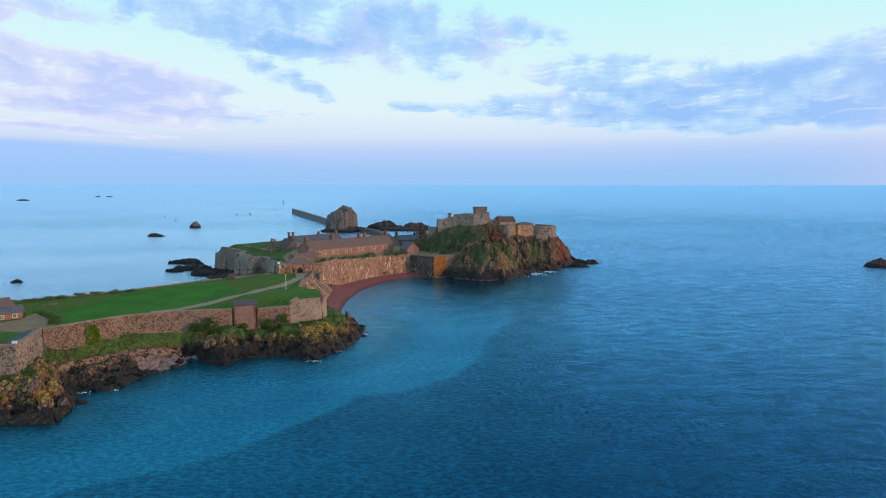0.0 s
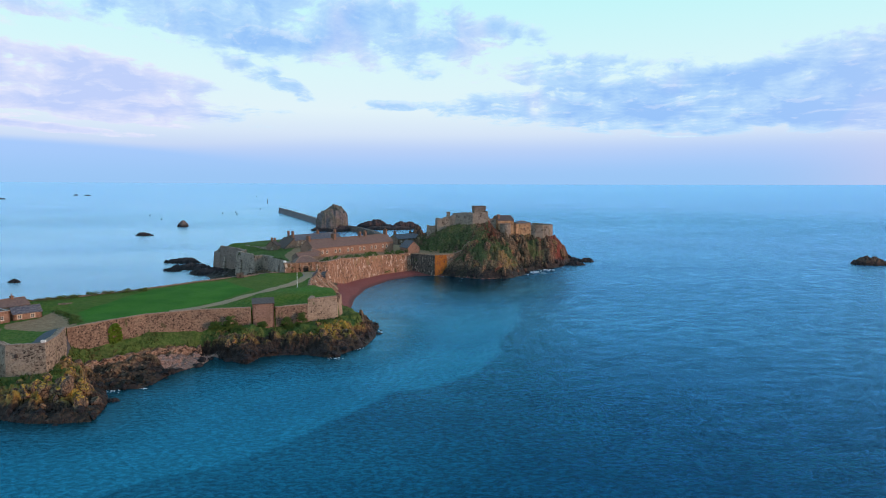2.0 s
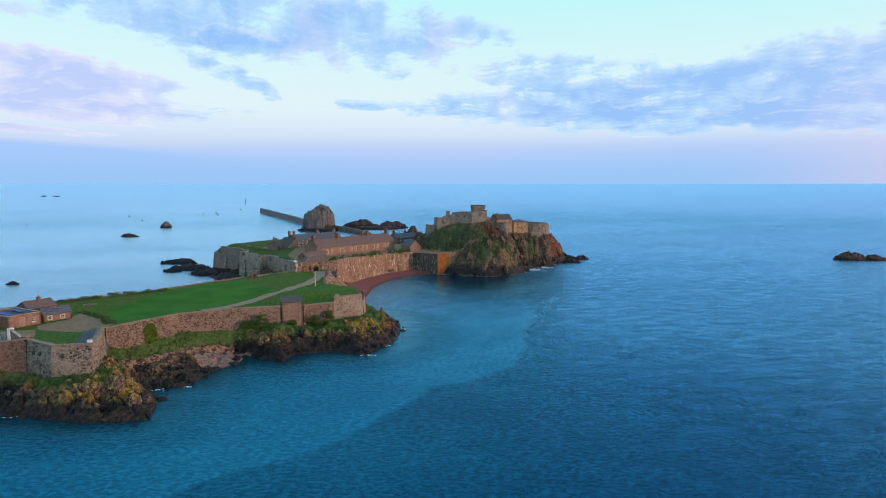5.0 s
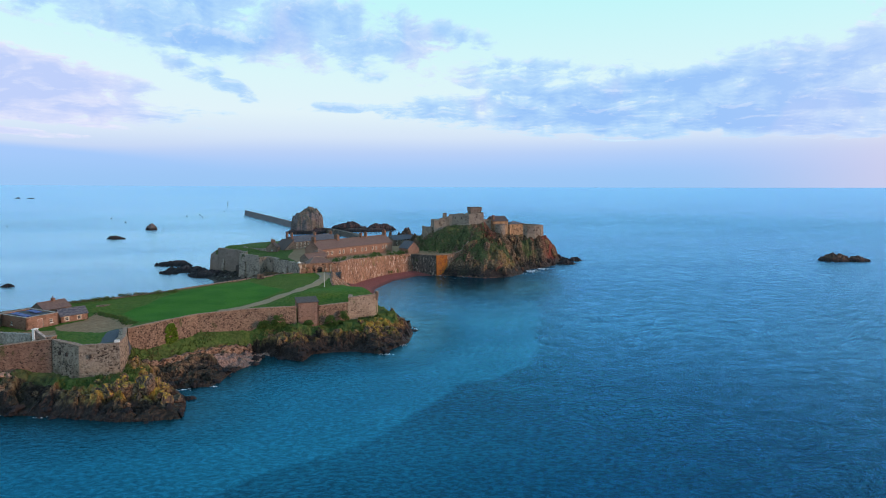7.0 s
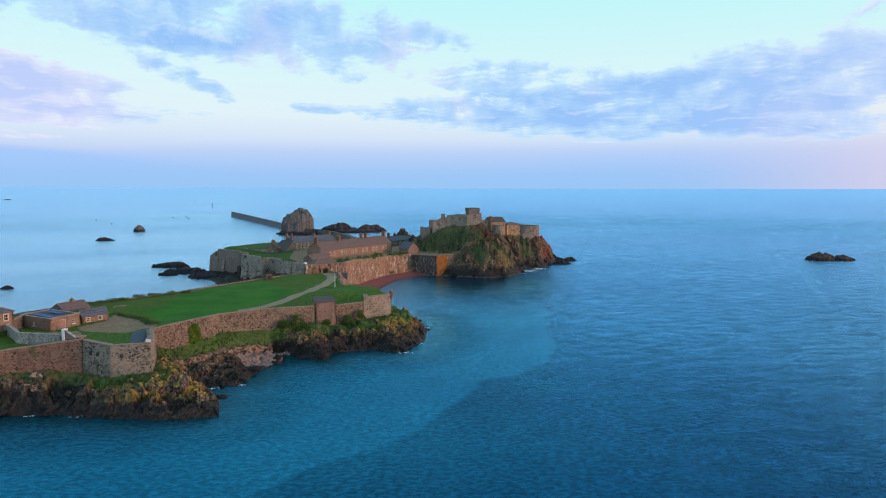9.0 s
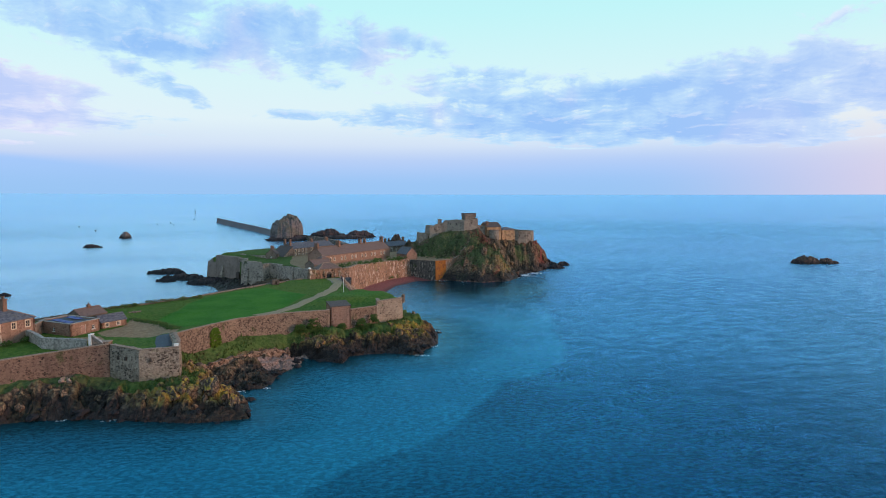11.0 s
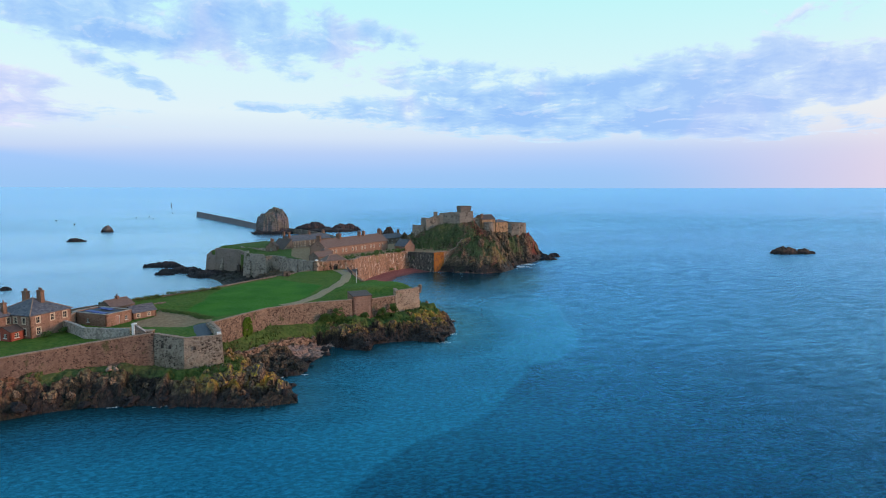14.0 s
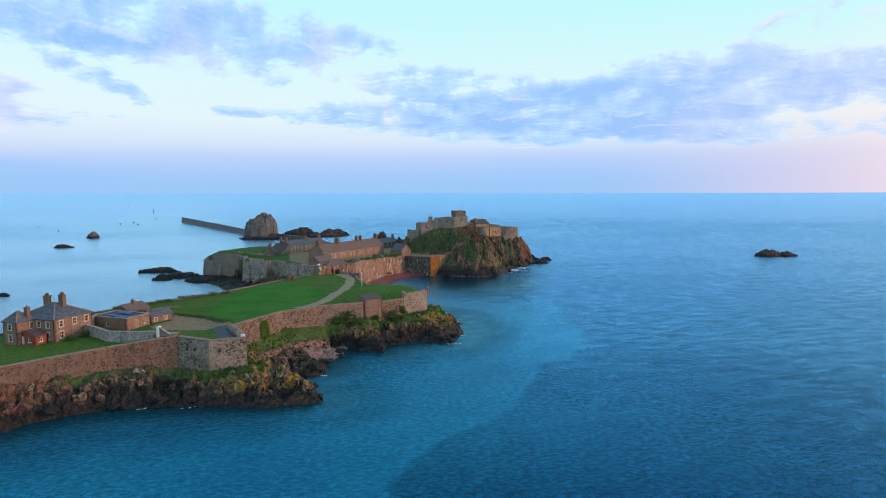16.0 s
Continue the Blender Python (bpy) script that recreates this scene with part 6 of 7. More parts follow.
curtain("flank_wall", [(44.6, 397.5, 17, 25.3), (46.2, 400.8, 16.5, 25.2), (55.4, 404.9, 16, 24.4)], M_WARM, "warm-toned granite wall on the crag's edge", 1.8, 0.4, seed=47)
curtain("sea_bastion", [(53.5, 405.4, 17, 24.3), (57, 403.6, 16, 24.2), (62, 403.6, 16, 24.1), (66.2, 405.2, 16, 24.1), (69, 410, 16, 24.0), (68.5, 418, 17, 24.0), (60, 428, 17, 24.0)], M_CASTLE, "rounded sea bastion at the end of the castle", 1.8, 0.4, seed=49)


def build_keep():
    ob = thing("keep", pose(18.9, 388.4, 29.2, 0, 0, 6), "square granite keep rising above the castle walls", "keep")
    facade("wall", ob, pose(0, 0, 0), 6.6, 6.0, [(2.0, 3.2, 0.5, 0.9)], M_CASTLE, 0.6)
    facade("wall", ob, pose(6.6, 0, 0, 0, 0, 90), 6.6, 6.0, [(4.0, 3.2, 0.5, 0.9)], M_CASTLE, 0.6)
    facade("wall", ob, pose(6.6, 6.6, 0, 0, 0, 180), 6.6, 6.0, [], M_CASTLE, 0.6)
    facade("wall", ob, pose(0, 6.6, 0, 0, 0, -90), 6.6, 6.0, [], M_CASTLE, 0.6)
    box("upper_stage", (-0.25, -0.25, 4.9), (6.85, 6.85, 6.9), M_DULL, ob, None, 0.0, "dark weathered upper stage")
    box("cornice", (-0.4, -0.4, 6.9), (7.0, 7.0, 7.15), M_OLDROOF, ob)
    ob = thing("stair_turret", pose(3.2, 392.5, 28.0), "narrow stair turret on the castle wall", "turret")
    box("shaft", (-0.2, 0, 0), (2.0, 2.2, 4.4), M_CASTLE, ob, None, 0.05)
    box("cap", (-0.35, -0.15, 4.4), (2.15, 2.35, 4.7), M_DULL, ob)
    building("castle_house", (33.0, 390.4), 18, 10.4, 9.0, 21.0, 27.8, "warm granite castle house with a gabled roof", "house", M_WARM, "gable", 2.6, M_OLDROOF,
             {"front": [(4.4, 4.2, 0.7, 1.0), (7.0, 4.2, 0.7, 1.0), (6.8, 1.8, 0.7, 1.0)], "right": [(2.5, 3.6, 0.8, 1.1), (5.6, 3.6, 0.8, 1.1)]}, ((1.2, 2.0, 6.0, 10.3, 1.3, 1.3, 0),))
    ob = thing("half_round_tower", pose(37.4, 390.6, 17.0), "half-round granite tower below the castle house", "tower")
    solid("body", [[(r * math.cos(a * math.pi / 9), r * math.sin(a * math.pi / 9), z) for a in range(18)] for r, z in ((3.7, 0.0), (3.3, 4.0), (3.1, 8.2), (3.1, 8.4))], M_CASTLE, ob)
    solid("parapet", [[(r * math.cos(a * math.pi / 9), r * math.sin(a * math.pi / 9), z) for a in range(18)] for r, z in ((3.2, 8.4), (3.2, 9.0), (2.6, 9.1))], M_DULL, ob)
    for x, y, z, turn in ((10.2, 390.35, 29.6, -22), (13.6, 388.95, 29.9, -22), (22.6, 387.85, 30.4, 9), (0.6, 390.85, 26.6, 6), (57.6, 403.5, 21.6, 0), (63.4, 403.9, 21.4, 20), (50.4, 402.55, 21.8, 24)):
        ob = thing("window_slit", pose(x, y, z, 0, 0, turn), "narrow dark window slit in the castle wall", "window", "window slits")
        # dark box for the shade within the slit
        box("opening", (-0.3, -0.12, -0.6), (0.3, 0.6, 0.6), M_DOOR_SHADE, ob)
        box("lintel", (-0.5, -0.18, 0.6), (0.5, 0.5, 0.85), M_CASTLE, ob)
    building("castle_range", (46.8, 402.2), 26, 9.0, 7.0, 20, 25.4, "low slate-roofed range behind the castle wall", "range", M_WARM, "hip", 1.2, M_SLATE)
    building("upper_range", (6.5, 393.0), -18, 11.0, 7.0, 26, 31.8, "ruined range inside the upper ward", "range", M_CASTLE, "none", 1.2, M_SLATE)


build_keep()


# ---- paths, steps, poles ----
def strip(name, line, width, mat, label, lift=0.07, category="path"):
    pts = []
    for a, b in zip(line, line[1:]):
        k = max(1, int(math.dist(a, b) / 1.5))
        pts += [(a[0] + (b[0] - a[0]) * i / k, a[1] + (b[1] - a[1]) * i / k) for i in range(k)]
    pts.append(line[-1])
    for _ in range(4):
        pts = [pts[0]] + [tuple((pts[i - 1][j] + 2 * pts[i][j] + pts[i + 1][j]) / 4 for j in (0, 1)) for i in range(1, len(pts) - 1)] + [pts[-1]]
    xs, ys = [], []
    for i, p in enumerate(pts):
        a, b = pts[max(0, i - 1)], pts[min(len(pts) - 1, i + 1)]
        d = Vector((b[0] - a[0], b[1] - a[1])).normalized()
        w = width * (1 + 0.09 * math.sin(i * 0.7) + 0.04 * math.sin(i * 1.9))
        for k in range(5):
            o = (k / 4 - 0.5) * w
            xs.append(p[0] - d.y * o)
            ys.append(p[1] + d.x * o)
    h = land(np.array(xs), np.array(ys))[0]
    verts = [(x, y, z + (lift if i % 5 not in (0, 4) else lift * 0.4)) for i, (x, y, z) in enumerate(zip(xs, ys, h))]
    faces = [(i * 5 + k, i * 5 + k + 1, (i + 1) * 5 + k + 1, (i + 1) * 5 + k) for i in range(len(pts) - 1) for k in range(4)]
    tagged(new(name, mesh_of(name, verts, faces, mat, True)), label, category, kind="structure")


strip("footpath", [(-83.5, 200.6), (-81, 202.5), (-78, 205.5), (-72.3, 218.6), (-64.9, 240.5), (-61, 259), (-58.6, 277), (-58.4, 288), (-62, 297)], 3.9, M_PATH, "pale worn gravel path across the green", 0.2)
strip("gate_forecourt", [(-57.9, 277), (-58.6, 287), (-60.5, 297.5)], 5.6, M_FORE, "grey gravel forecourt before the gate", 0.10)
strip("paved_ramp", [(-103.0, 178.5), (-102.0, 173), (-100.8, 166.5)], 5.2, M_PAVE, "grey paved ramp inside the bastion", 0.12)


def pole(x, y, z, h, r, mat, label, name="flagpole"):
    ob = thing(name, pose(x, y, z), label, "pole")
    solid("shaft", [[(rr * math.cos(a * math.pi / 4), rr * math.sin(a * math.pi / 4), zz) for a in range(8)] for rr, zz in ((r * 1.6, -0.3), (r * 1.6, 0.25), (r, 0.3), (r * 0.7, h))], mat, ob)
    solid("finial", [[(rr * math.cos(a * math.pi / 4), rr * math.sin(a * math.pi / 4), zz) for a in range(8)] for rr, zz in ((r * 0.7, h), (r * 1.3, h + r), (r * 0.3, h + 2 * r))], mat, ob)
    return ob


pole(-56.7, 251.7, ground_at(-56.7, 251.7), 5.4, 0.11, M_WHITE, "white post beside the path")
for px, py, ph in ((-296, 1190, 8), (-412, 1560, 4), (-424, 735, 1.6)):
    pole(px, py, float(sea_level(px, py)) - 1, ph, 0.6 if ph > 5 else 0.4, M_IRON, "thin dark sea mark standing in the water", "sea_mark")


def build_slope():
    """Sloping stone revetment with ribs between the path and the beach."""
    ob = thing("stone_revetment", pose(0, 0, 0), "sloping ribbed revetment of red stone above the beach", "revetment")
    top = [(-53.2, 258), (-55.0, 270), (-55.4, 285), (-56.6, 300)]
    pts = []
    for a, b in zip(top, top[1:]):
        k = int(math.dist(a, b) / 1.5)
        pts += [(a[0] + (b[0] - a[0]) * i / k, a[1] + (b[1] - a[1]) * i / k) for i in range(k)]
    rings = []
    for x, y in pts:
        zt = ground_at(x - 0.6, y) + 0.25
        rings.append([(x - 0.9, y, zt - 1.0), (x - 0.9, y, zt), (x, y, zt), (x + 8.4, y + 1.5, 2.3), (x + 8.4, y + 1.5, 0.3)])
    solid("slope", rings, M_RUINED, ob, "dark rubble face of the slope")
    for i, ring in enumerate(rings[1::2]):
        (x, y, zt), foot = ring[2], ring[3]
        low = 0.18 * math.sin(i * 2.3)
        bm = bmesh.new()
        a = [(x - 0.2, y - 0.6, zt - 0.1), (x - 0.2, y + 0.6, zt - 0.1), (x + 0.1, y + 0.42, zt + 0.5), (x + 0.1, y - 0.42, zt + 0.5)]
        va = [bm.verts.new(p) for p in a]
        vb = [bm.verts.new((p[0] + 8.4, p[1] + 1.5 + low, p[2] - zt + foot[2])) for p in a]
        bm.faces.new(va)
        bm.faces.new(vb[::-1])
        for j in range(4):
            bm.faces.new((va[j], vb[j], vb[(j + 1) % 4], va[(j + 1) % 4]))
        part("rib", bm, M_RED if i % 4 else M_PALE, ob)
    rail = thing("railing", pose(0, 0, 0), "grey railing beside the path to the gate", "railing")
    for i in range(16):
        x, y = -56.2 - 0.06 * i, 281 + 1.2 * i
        z = ground_at(x, y)
        box("post", (x - 0.07, y - 0.07, z - 0.2), (x + 0.07, y + 0.07, z + 1.3), M_PAVE, rail)
    for h in (0.7, 1.22):
        a, b = ground_at(-56.2, 281), ground_at(-57.1, 299)
        solid("rail", [[(x + u, y, z + h + w) for u, w in ((-0.06, -0.05), (0.06, -0.05), (0.06, 0.05), (-0.06, 0.05))] for x, y, z in ((-56.2, 281, a), (-57.1, 299, b))], M_PAVE, rail)


def build_steps():
    ob = thing("beach_steps", pose(-54.8, 300.0, 0), "blue-grey stone steps going down from the gate forecourt", "steps")
    for i in range(5):
        top = 10.3 - 0.20 * i
        box("step", (-0.2, -1.4 * (i + 1), 6.5), (2.0, -1.4 * i, top), M_PAVE, ob, None, 0.02)
        box("nosing", (-0.2, -1.4 * (i + 1) - 0.04, top), (2.0, -1.4 * (i + 1) + 0.3, top + 0.06), M_RENDER, ob)
    box("side_wall", (2.0, -7.0, 6.0), (2.5, 0.2, 10.6), M_RED, ob, None, 0.05)


build_slope()
build_steps()


# ---- growth on walls and banks ----
def leaf_cloud(name, spots, mat, label, category, size=0.22, kind="", seed=1, parent=None):
    """A mass of small two-sided leaf blades round the given spots (x, y, z, radius x, y, z, count)."""
    rng = random.Random(seed)
    verts, faces = [], []
    for x, y, z, rx, ry, rz, count in spots:
        for _ in range(count):
            a, b, r = rng.uniform(0, 2 * math.pi), rng.uniform(-0.35, 1.0), rng.uniform(0.55, 1.0)
            c = math.sqrt(max(0.0, 1 - b * b))
            p = Vector((x + rx * r * c * math.cos(a), y + ry * r * c * math.sin(a), z + rz * r * b))
            u = Vector((rng.uniform(-1, 1), rng.uniform(-1, 1), rng.uniform(-0.6, 0.8))).normalized()
            w = u.orthogonal().normalized()
            s = size * rng.uniform(0.6, 1.4)
            k = len(verts)
            verts += [p - u * s, p + w * s * 0.5, p + u * s, p - w * s * 0.5]
            faces.append((k, k + 1, k + 2, k + 3))
    ob = new(name, mesh_of(name, verts, faces, mat))
    return tagged(ob, label, category, "", kind)


def build_ivy():
    rng = random.Random(4)
    spots = []
    for _ in range(150):
        f = rng.random()
        z = 6.2 + 5.6 * f
        half = 2.0 * math.sqrt(max(0.02, 1 - ((f - 0.5) / 0.52) ** 2)) * (1.0 - 0.2 * f)
        t = rng.uniform(-half, half)
        spots.append((-92.9 + 0.60 * t + 0.35, 186.0 + 0.80 * t - 0.35, z, 0.4, 0.35, 0.4, 30))
    leaf_cloud("ivy", spots, M_IVY, "bright green ivy climbing the pink wall", "ivy", 0.20, seed=5)


def build_bushes():
    rng = random.Random(9)
    for x, y, w, h, top in ((-66.5, 202.2, 2.6, 4.2, 1.0), (-51.5, 209.8, 2.2, 3.2, 1.0), (-47.6, 212.4, 1.9, 3.6, 1.0), (-70.5, 200.8, 2.4, 2.2, 1.0), (-58, 205.0, 2.0, 1.6, 1.0)):
        z = max(3.5, ground_at(x, y)) - 0.2
        spots = []
        for _ in range(26):
            f = rng.random()
            s = w * (1 - 0.72 * f)
            spots.append((x + rng.uniform(-s, s), y + rng.uniform(-0.7, 0.7), z + h * f, 0.75, 0.65, 0.65, 80))
        leaf_cloud("bush", spots, M_BUSH, "dark green bush growing against the wall", "bush", 0.16, seed=int(x * -10))
    # shrubs along the inner edge of the sea wall
    for i in range(11):
        f = i / 10
        x, y = -53 + 34 * f + rng.uniform(-1, 1) - 2.6, 318 + 46 * f + rng.uniform(-1, 1) + 2.0
        z = ground_at(x, y)
        spots = [(x + rng.uniform(-2.2, 2.2), y + rng.uniform(-2.2, 2.2), z + rng.uniform(0.2, 1.9), 1.2, 1.2, 0.9, 40) for _ in range(7)]
        leaf_cloud("shrub", spots, M_BUSH, "dark garden shrub behind the sea wall", "shrub", 0.3, seed=100 + i)
    # long dark grass bank along the edge of the mown green
    spots = []
    for i in range(60):
        f = i / 59
        a, b, c = (-119, 205), (-110.4, 197), (-102.4, 185)
        x, y = (a[0] + (b[0] - a[0]) * f * 2, a[1] + (b[1] - a[1]) * f * 2) if f < 0.5 else (b[0] + (c[0] - b[0]) * (f * 2 - 1), b[1] + (c[1] - b[1]) * (f * 2 - 1))
        x, y = x + rng.uniform(-0.7, 0.7), y + rng.uniform(-0.3, 1.2)
        spots.append((x, y, ground_at(x, y) - 0.2, 1.5, 1.3, 0.75, 70))
    leaf_cloud("hedge_bank", spots, M_BUSH, "dark overgrown bank between green and gravel yard", "hedge", 0.2, seed=61)
    # turf and ivy hanging over the old walls of the ward
    for line, label in ((((-129, 385), (-124, 377.6), (-112, 366), (-106, 361.5)), "rough turf hanging over the corner bastion"), (((-105, 348.5), (-101, 346), (-95.5, 341.5), (-91, 344.5), (-88, 341.5)), "rough turf hanging over the curtain wall"), (((-86, 338), (-81, 329.5), (-75, 319)), "green creeper along the curtain wall")):
        spots = []
        for (ax, ay), (bx, by) in zip(line, line[1:]):
            for i in range(int(math.dist((ax, ay), (bx, by)) / 0.8)):
                f = rng.random()
                x, y = ax + (bx - ax) * f + rng.uniform(-0.9, 0.9), ay + (by - ay) * f + rng.uniform(-0.5, 1.6)
                if noise.noise(Vector((x * 0.2, y * 0.2, 3))) > -0.12:
                    spots.append((x, y, ground_at(x, y + 2.0) + rng.uniform(-0.1, 0.9), 1.0, 0.9, 0.45, 36))
        leaf_cloud("wall_turf", spots, M_BANK, label, "turf", 0.26, "stuff", seed=len(spots))
    # low hedge along the far wall of the green
    for i in range(9):
        f = i / 8
        x, y = -138 + 30 * f + rng.uniform(-0.6, 0.6), 211.5 + 25 * f + rng.uniform(-0.6, 0.6)
        z = ground_at(x, y)
        spots = [(x + rng.uniform(-1.8, 1.8), y + rng.uniform(-0.9, 0.9), z + rng.uniform(0.1, 0.9), 0.9, 0.8, 0.6, 40) for _ in range(8)]
        leaf_cloud("hedge_shrub", spots, M_BANK, "low green shrub along the far wall of the green", "shrub", 0.2, seed=200 + i)
    # shrubs by the house and the yard
    for x, y, z, s in ((-139.0, 174.0, 11.4, 1.0), (-136.6, 178.0, 11.4, 1.2), (-122.0, 171.5, 11.3, 1.1), (-119.4, 170.6, 11.3, 1.0), (-131.0, 176.6, 11.3, 1.0), (-128.4, 174.4, 11.3, 1.1), (-125.6, 173.2, 11.3, 1.2), (-133.6, 180.4, 11.3, 1.1)):
        spots = [(x + rng.uniform(-1, 1) * s, y + rng.uniform(-1, 1) * s, z + rng.uniform(0.1, 1.1) * s, 0.6, 0.6, 0.6, 40) for _ in range(9)]
        leaf_cloud("shrub", spots, M_BUSH, "rounded dark shrub beside the stone house", "shrub", 0.16, seed=int(-x * 7))


def build_rough_grass():
    """Tussocks on the banks and on the crag, as one mass each."""
    rng = np.random.RandomState(3)

    def scatter(name, box_, count, size, label, mat, test):
        x = rng.uniform(box_[0], box_[1], count)
        y = rng.uniform(box_[2], box_[3], count)
        h, cov, rocky, beach = land(x, y)
        ok = test(x, y, h, cov, rocky)
        x, y, h = x[ok], y[ok], h[ok]
        verts, faces = [], []
        for px, py, pz in zip(x, y, h):
            s = size * rng.uniform(0.6, 1.5)
            for _ in range(4):
                a = rng.uniform(0, 2 * math.pi)
                dx, dy = math.cos(a), math.sin(a)
                ox, oy = rng.uniform(-0.35, 0.35, 2) * s * 2
                lean = rng.uniform(-0.3, 0.3, 2) * s
                k = len(verts)
                verts += [(px + ox - dx * s * 0.35, py + oy - dy * s * 0.35, pz - 0.1), (px + ox + dx * s * 0.35, py + oy + dy * s * 0.35, pz - 0.1), (px + ox + lean[0], py + oy + lean[1], pz + s)]
                faces.append((k, k + 1, k + 2))
        tagged(new(name, mesh_of(name, verts, faces, mat)), label, "grass", kind="stuff")

    scatter("bank_grass", (-160, -36, 148, 222), 26000, 0.45, "rough green grass tussocks on the banks below the walls", M_BANK, lambda x, y, h, c, r: (c["grass"] > 0.45) & (c["grass"] < 0.99) & (h > 3.6) & (fbm(x, y, 0.16, 3, 95) > 0.36 + 0.14 * (x < -104)))
    scatter("crag_grass", (-26, 78, 345, 412), 15000, 0.55, "rough green growth on the castle crag", M_SCRUB, lambda x, y, h, c, r: r & (c["grass"] > 0.30) & (h > 5) & (fbm(x, y, 0.11, 3, 91) + 0.35 * c["grass"] > 0.66))
    scatter("field_grass", (-165, -40, 195, 312), 14000, 0.16, "longer rough grass round the mown green", M_TUFT, lambda x, y, h, c, r: (c["grass"] > 0.99) & (c["mown"] < 0.1) & (c["gravel"] < 0.2))


build_ivy()
build_bushes()
build_rough_grass()


# ---- loose rock and surf ----
def boulder_mesh(seed):
    bm = bmesh.new()
    bmesh.ops.create_icosphere(bm, subdivisions=3, radius=1.0)
    off = Vector((seed * 3.1, seed * 1.7, 0))
    for v in bm.verts:
        d = noise.noise(v.co * 1.1 + off) * 0.45 + noise.noise(v.co * 2.6 + off) * 0.2
        cell = noise.cell(v.co * 1.3 + off) * 0.34
        v.co *= 1 + d + cell
        v.co.z *= 0.75
    me = bpy.data.meshes.new("boulder")
    bm.to_mesh(me)
    bm.free()
    me.materials.append(M_BOULDER)
    return me


def build_boulders():
    rng = random.Random(12)
    shapes = [boulder_mesh(i) for i in range(6)]
    n = len(COAST)
    marks = []
    for i in range(3, 34):
        a, b = COAST[i], COAST[(i + 1) % n]
        k = max(1, int(math.dist(a, b) / 2.6))
        for j in range(k):
            f = (j + rng.random()) / k
            marks.append((a[0] + (b[0] - a[0]) * f + rng.uniform(-2.0, 1.4), a[1] + (b[1] - a[1]) * f + rng.uniform(-0.8, 2.4)))
    for i in range(37, 45):
        a, b = COAST[i], COAST[i + 1]
        k = max(1, int(math.dist(a, b) / 3.2))
        for j in range(k):
            f = (j + rng.random()) / k
            marks.append((a[0] + (b[0] - a[0]) * f + rng.uniform(-1.5, 1.5), a[1] + (b[1] - a[1]) * f + rng.uniform(-1.0, 2.4)))
    for x, y in marks:
        if y > 243 and y < 356 and x < 0:
            continue
        ob = new("boulder", rng.choice(shapes))
        s = rng.choice((0.35, 0.5, 0.6, 0.8, 1.2))
        z = max(ground_at(x, y), -0.4)
        ob.matrix_world = Matrix.LocRotScale((x, y, z + 0.1 * s), Euler((rng.uniform(-0.4, 0.4), rng.uniform(-0.4, 0.4), rng.uniform(0, 6.3))), (s * rng.uniform(0.8, 1.5), s * rng.uniform(0.7, 1.1), s * rng.uniform(0.6, 1.2)))
        tagged(ob, "dark weed-stained boulder on the tide line", "boulder", "shore boulders")


def cliff_material(name="cliff_granite", blush=0.0):
    """Jointed brown granite with mustard lichen on its upper faces, dark and wet towards the tide."""
    m, n = material(name)
    v = n.add("ShaderNodeTexCoord").outputs["Object"]
    geo = n.add("ShaderNodeNewGeometry")
    at = geo.outputs["Position"]
    xyz, up = n.add("ShaderNodeSeparateXYZ"), n.add("ShaderNodeSeparateXYZ")
    n.wire(at, xyz.inputs[0])
    n.wire(geo.outputs["Normal"], up.inputs[0])
    n1, n2, n3 = n.noise(at, 0.25, 4.0, 0.6), n.noise(at, 1.3, 6.0, 0.62), n.noise(at, 5.0, 4.0)
    col = n.ramp(n2, ((0.30, (0.035, 0.024, 0.018)), (0.44, (0.13, 0.082, 0.055)), (0.58, (0.27, 0.175, 0.115)), (0.75, (0.40, 0.29, 0.20))))
    col = n.mix(n.span(n1, 0.45, 0.62, 0.0, 0.65), col, n.mix(n.span(n3, 0.4, 0.6), (0.05, 0.042, 0.036), (0.15, 0.12, 0.098)))
    own = n.add("ShaderNodeObjectInfo").outputs["Random"]
    if blush:
        col = n.mix(n.math("MULTIPLY", n.span(own, 0.3, 1.0), blush), col, (0.23, 0.085, 0.062))
    patch = n.math("MULTIPLY", n.span(n.math("ADD", n2, n.math("MULTIPLY", up.outputs[2], 0.14)), 0.52, 0.66), n.span(own, 0.05, 0.6))
    zone = n.math("MULTIPLY", n.span(xyz.outputs[2], 2.0, 4.0), n.span(xyz.outputs[0], -104, -96, 0.22, 1.0 - blush))
    col = n.mix(n.math("MULTIPLY", patch, zone), col, n.mix(n.span(n3, 0.4, 0.65), (0.34, 0.19, 0.03), (0.38, 0.29, 0.06)))
    crack = n.cells(n.stretch(at, (1, 1, 0.5), (0.3, 0.2, 0)), 0.9, "DISTANCE_TO_EDGE")
    col = n.mix(n.span(crack, 0.07, 0.0, 0.0, 0.8), col, (0.025, 0.018, 0.016))
    tide = n.span(n.math("ADD", xyz.outputs[2], n.math("MULTIPLY", n1, 3.0)), 4.6, 2.4)
    col = n.mix(n.math("MULTIPLY", tide, 0.92), col, n.mix(n.span(n2, 0.4, 0.7), (0.018, 0.015, 0.016), (0.05, 0.036, 0.032)))
    finish(n, col, 0.88, n.math("ADD", n2, n.span(crack, 0.0, 0.12)), 0.8, 0.3, spec=0.12)
    return m


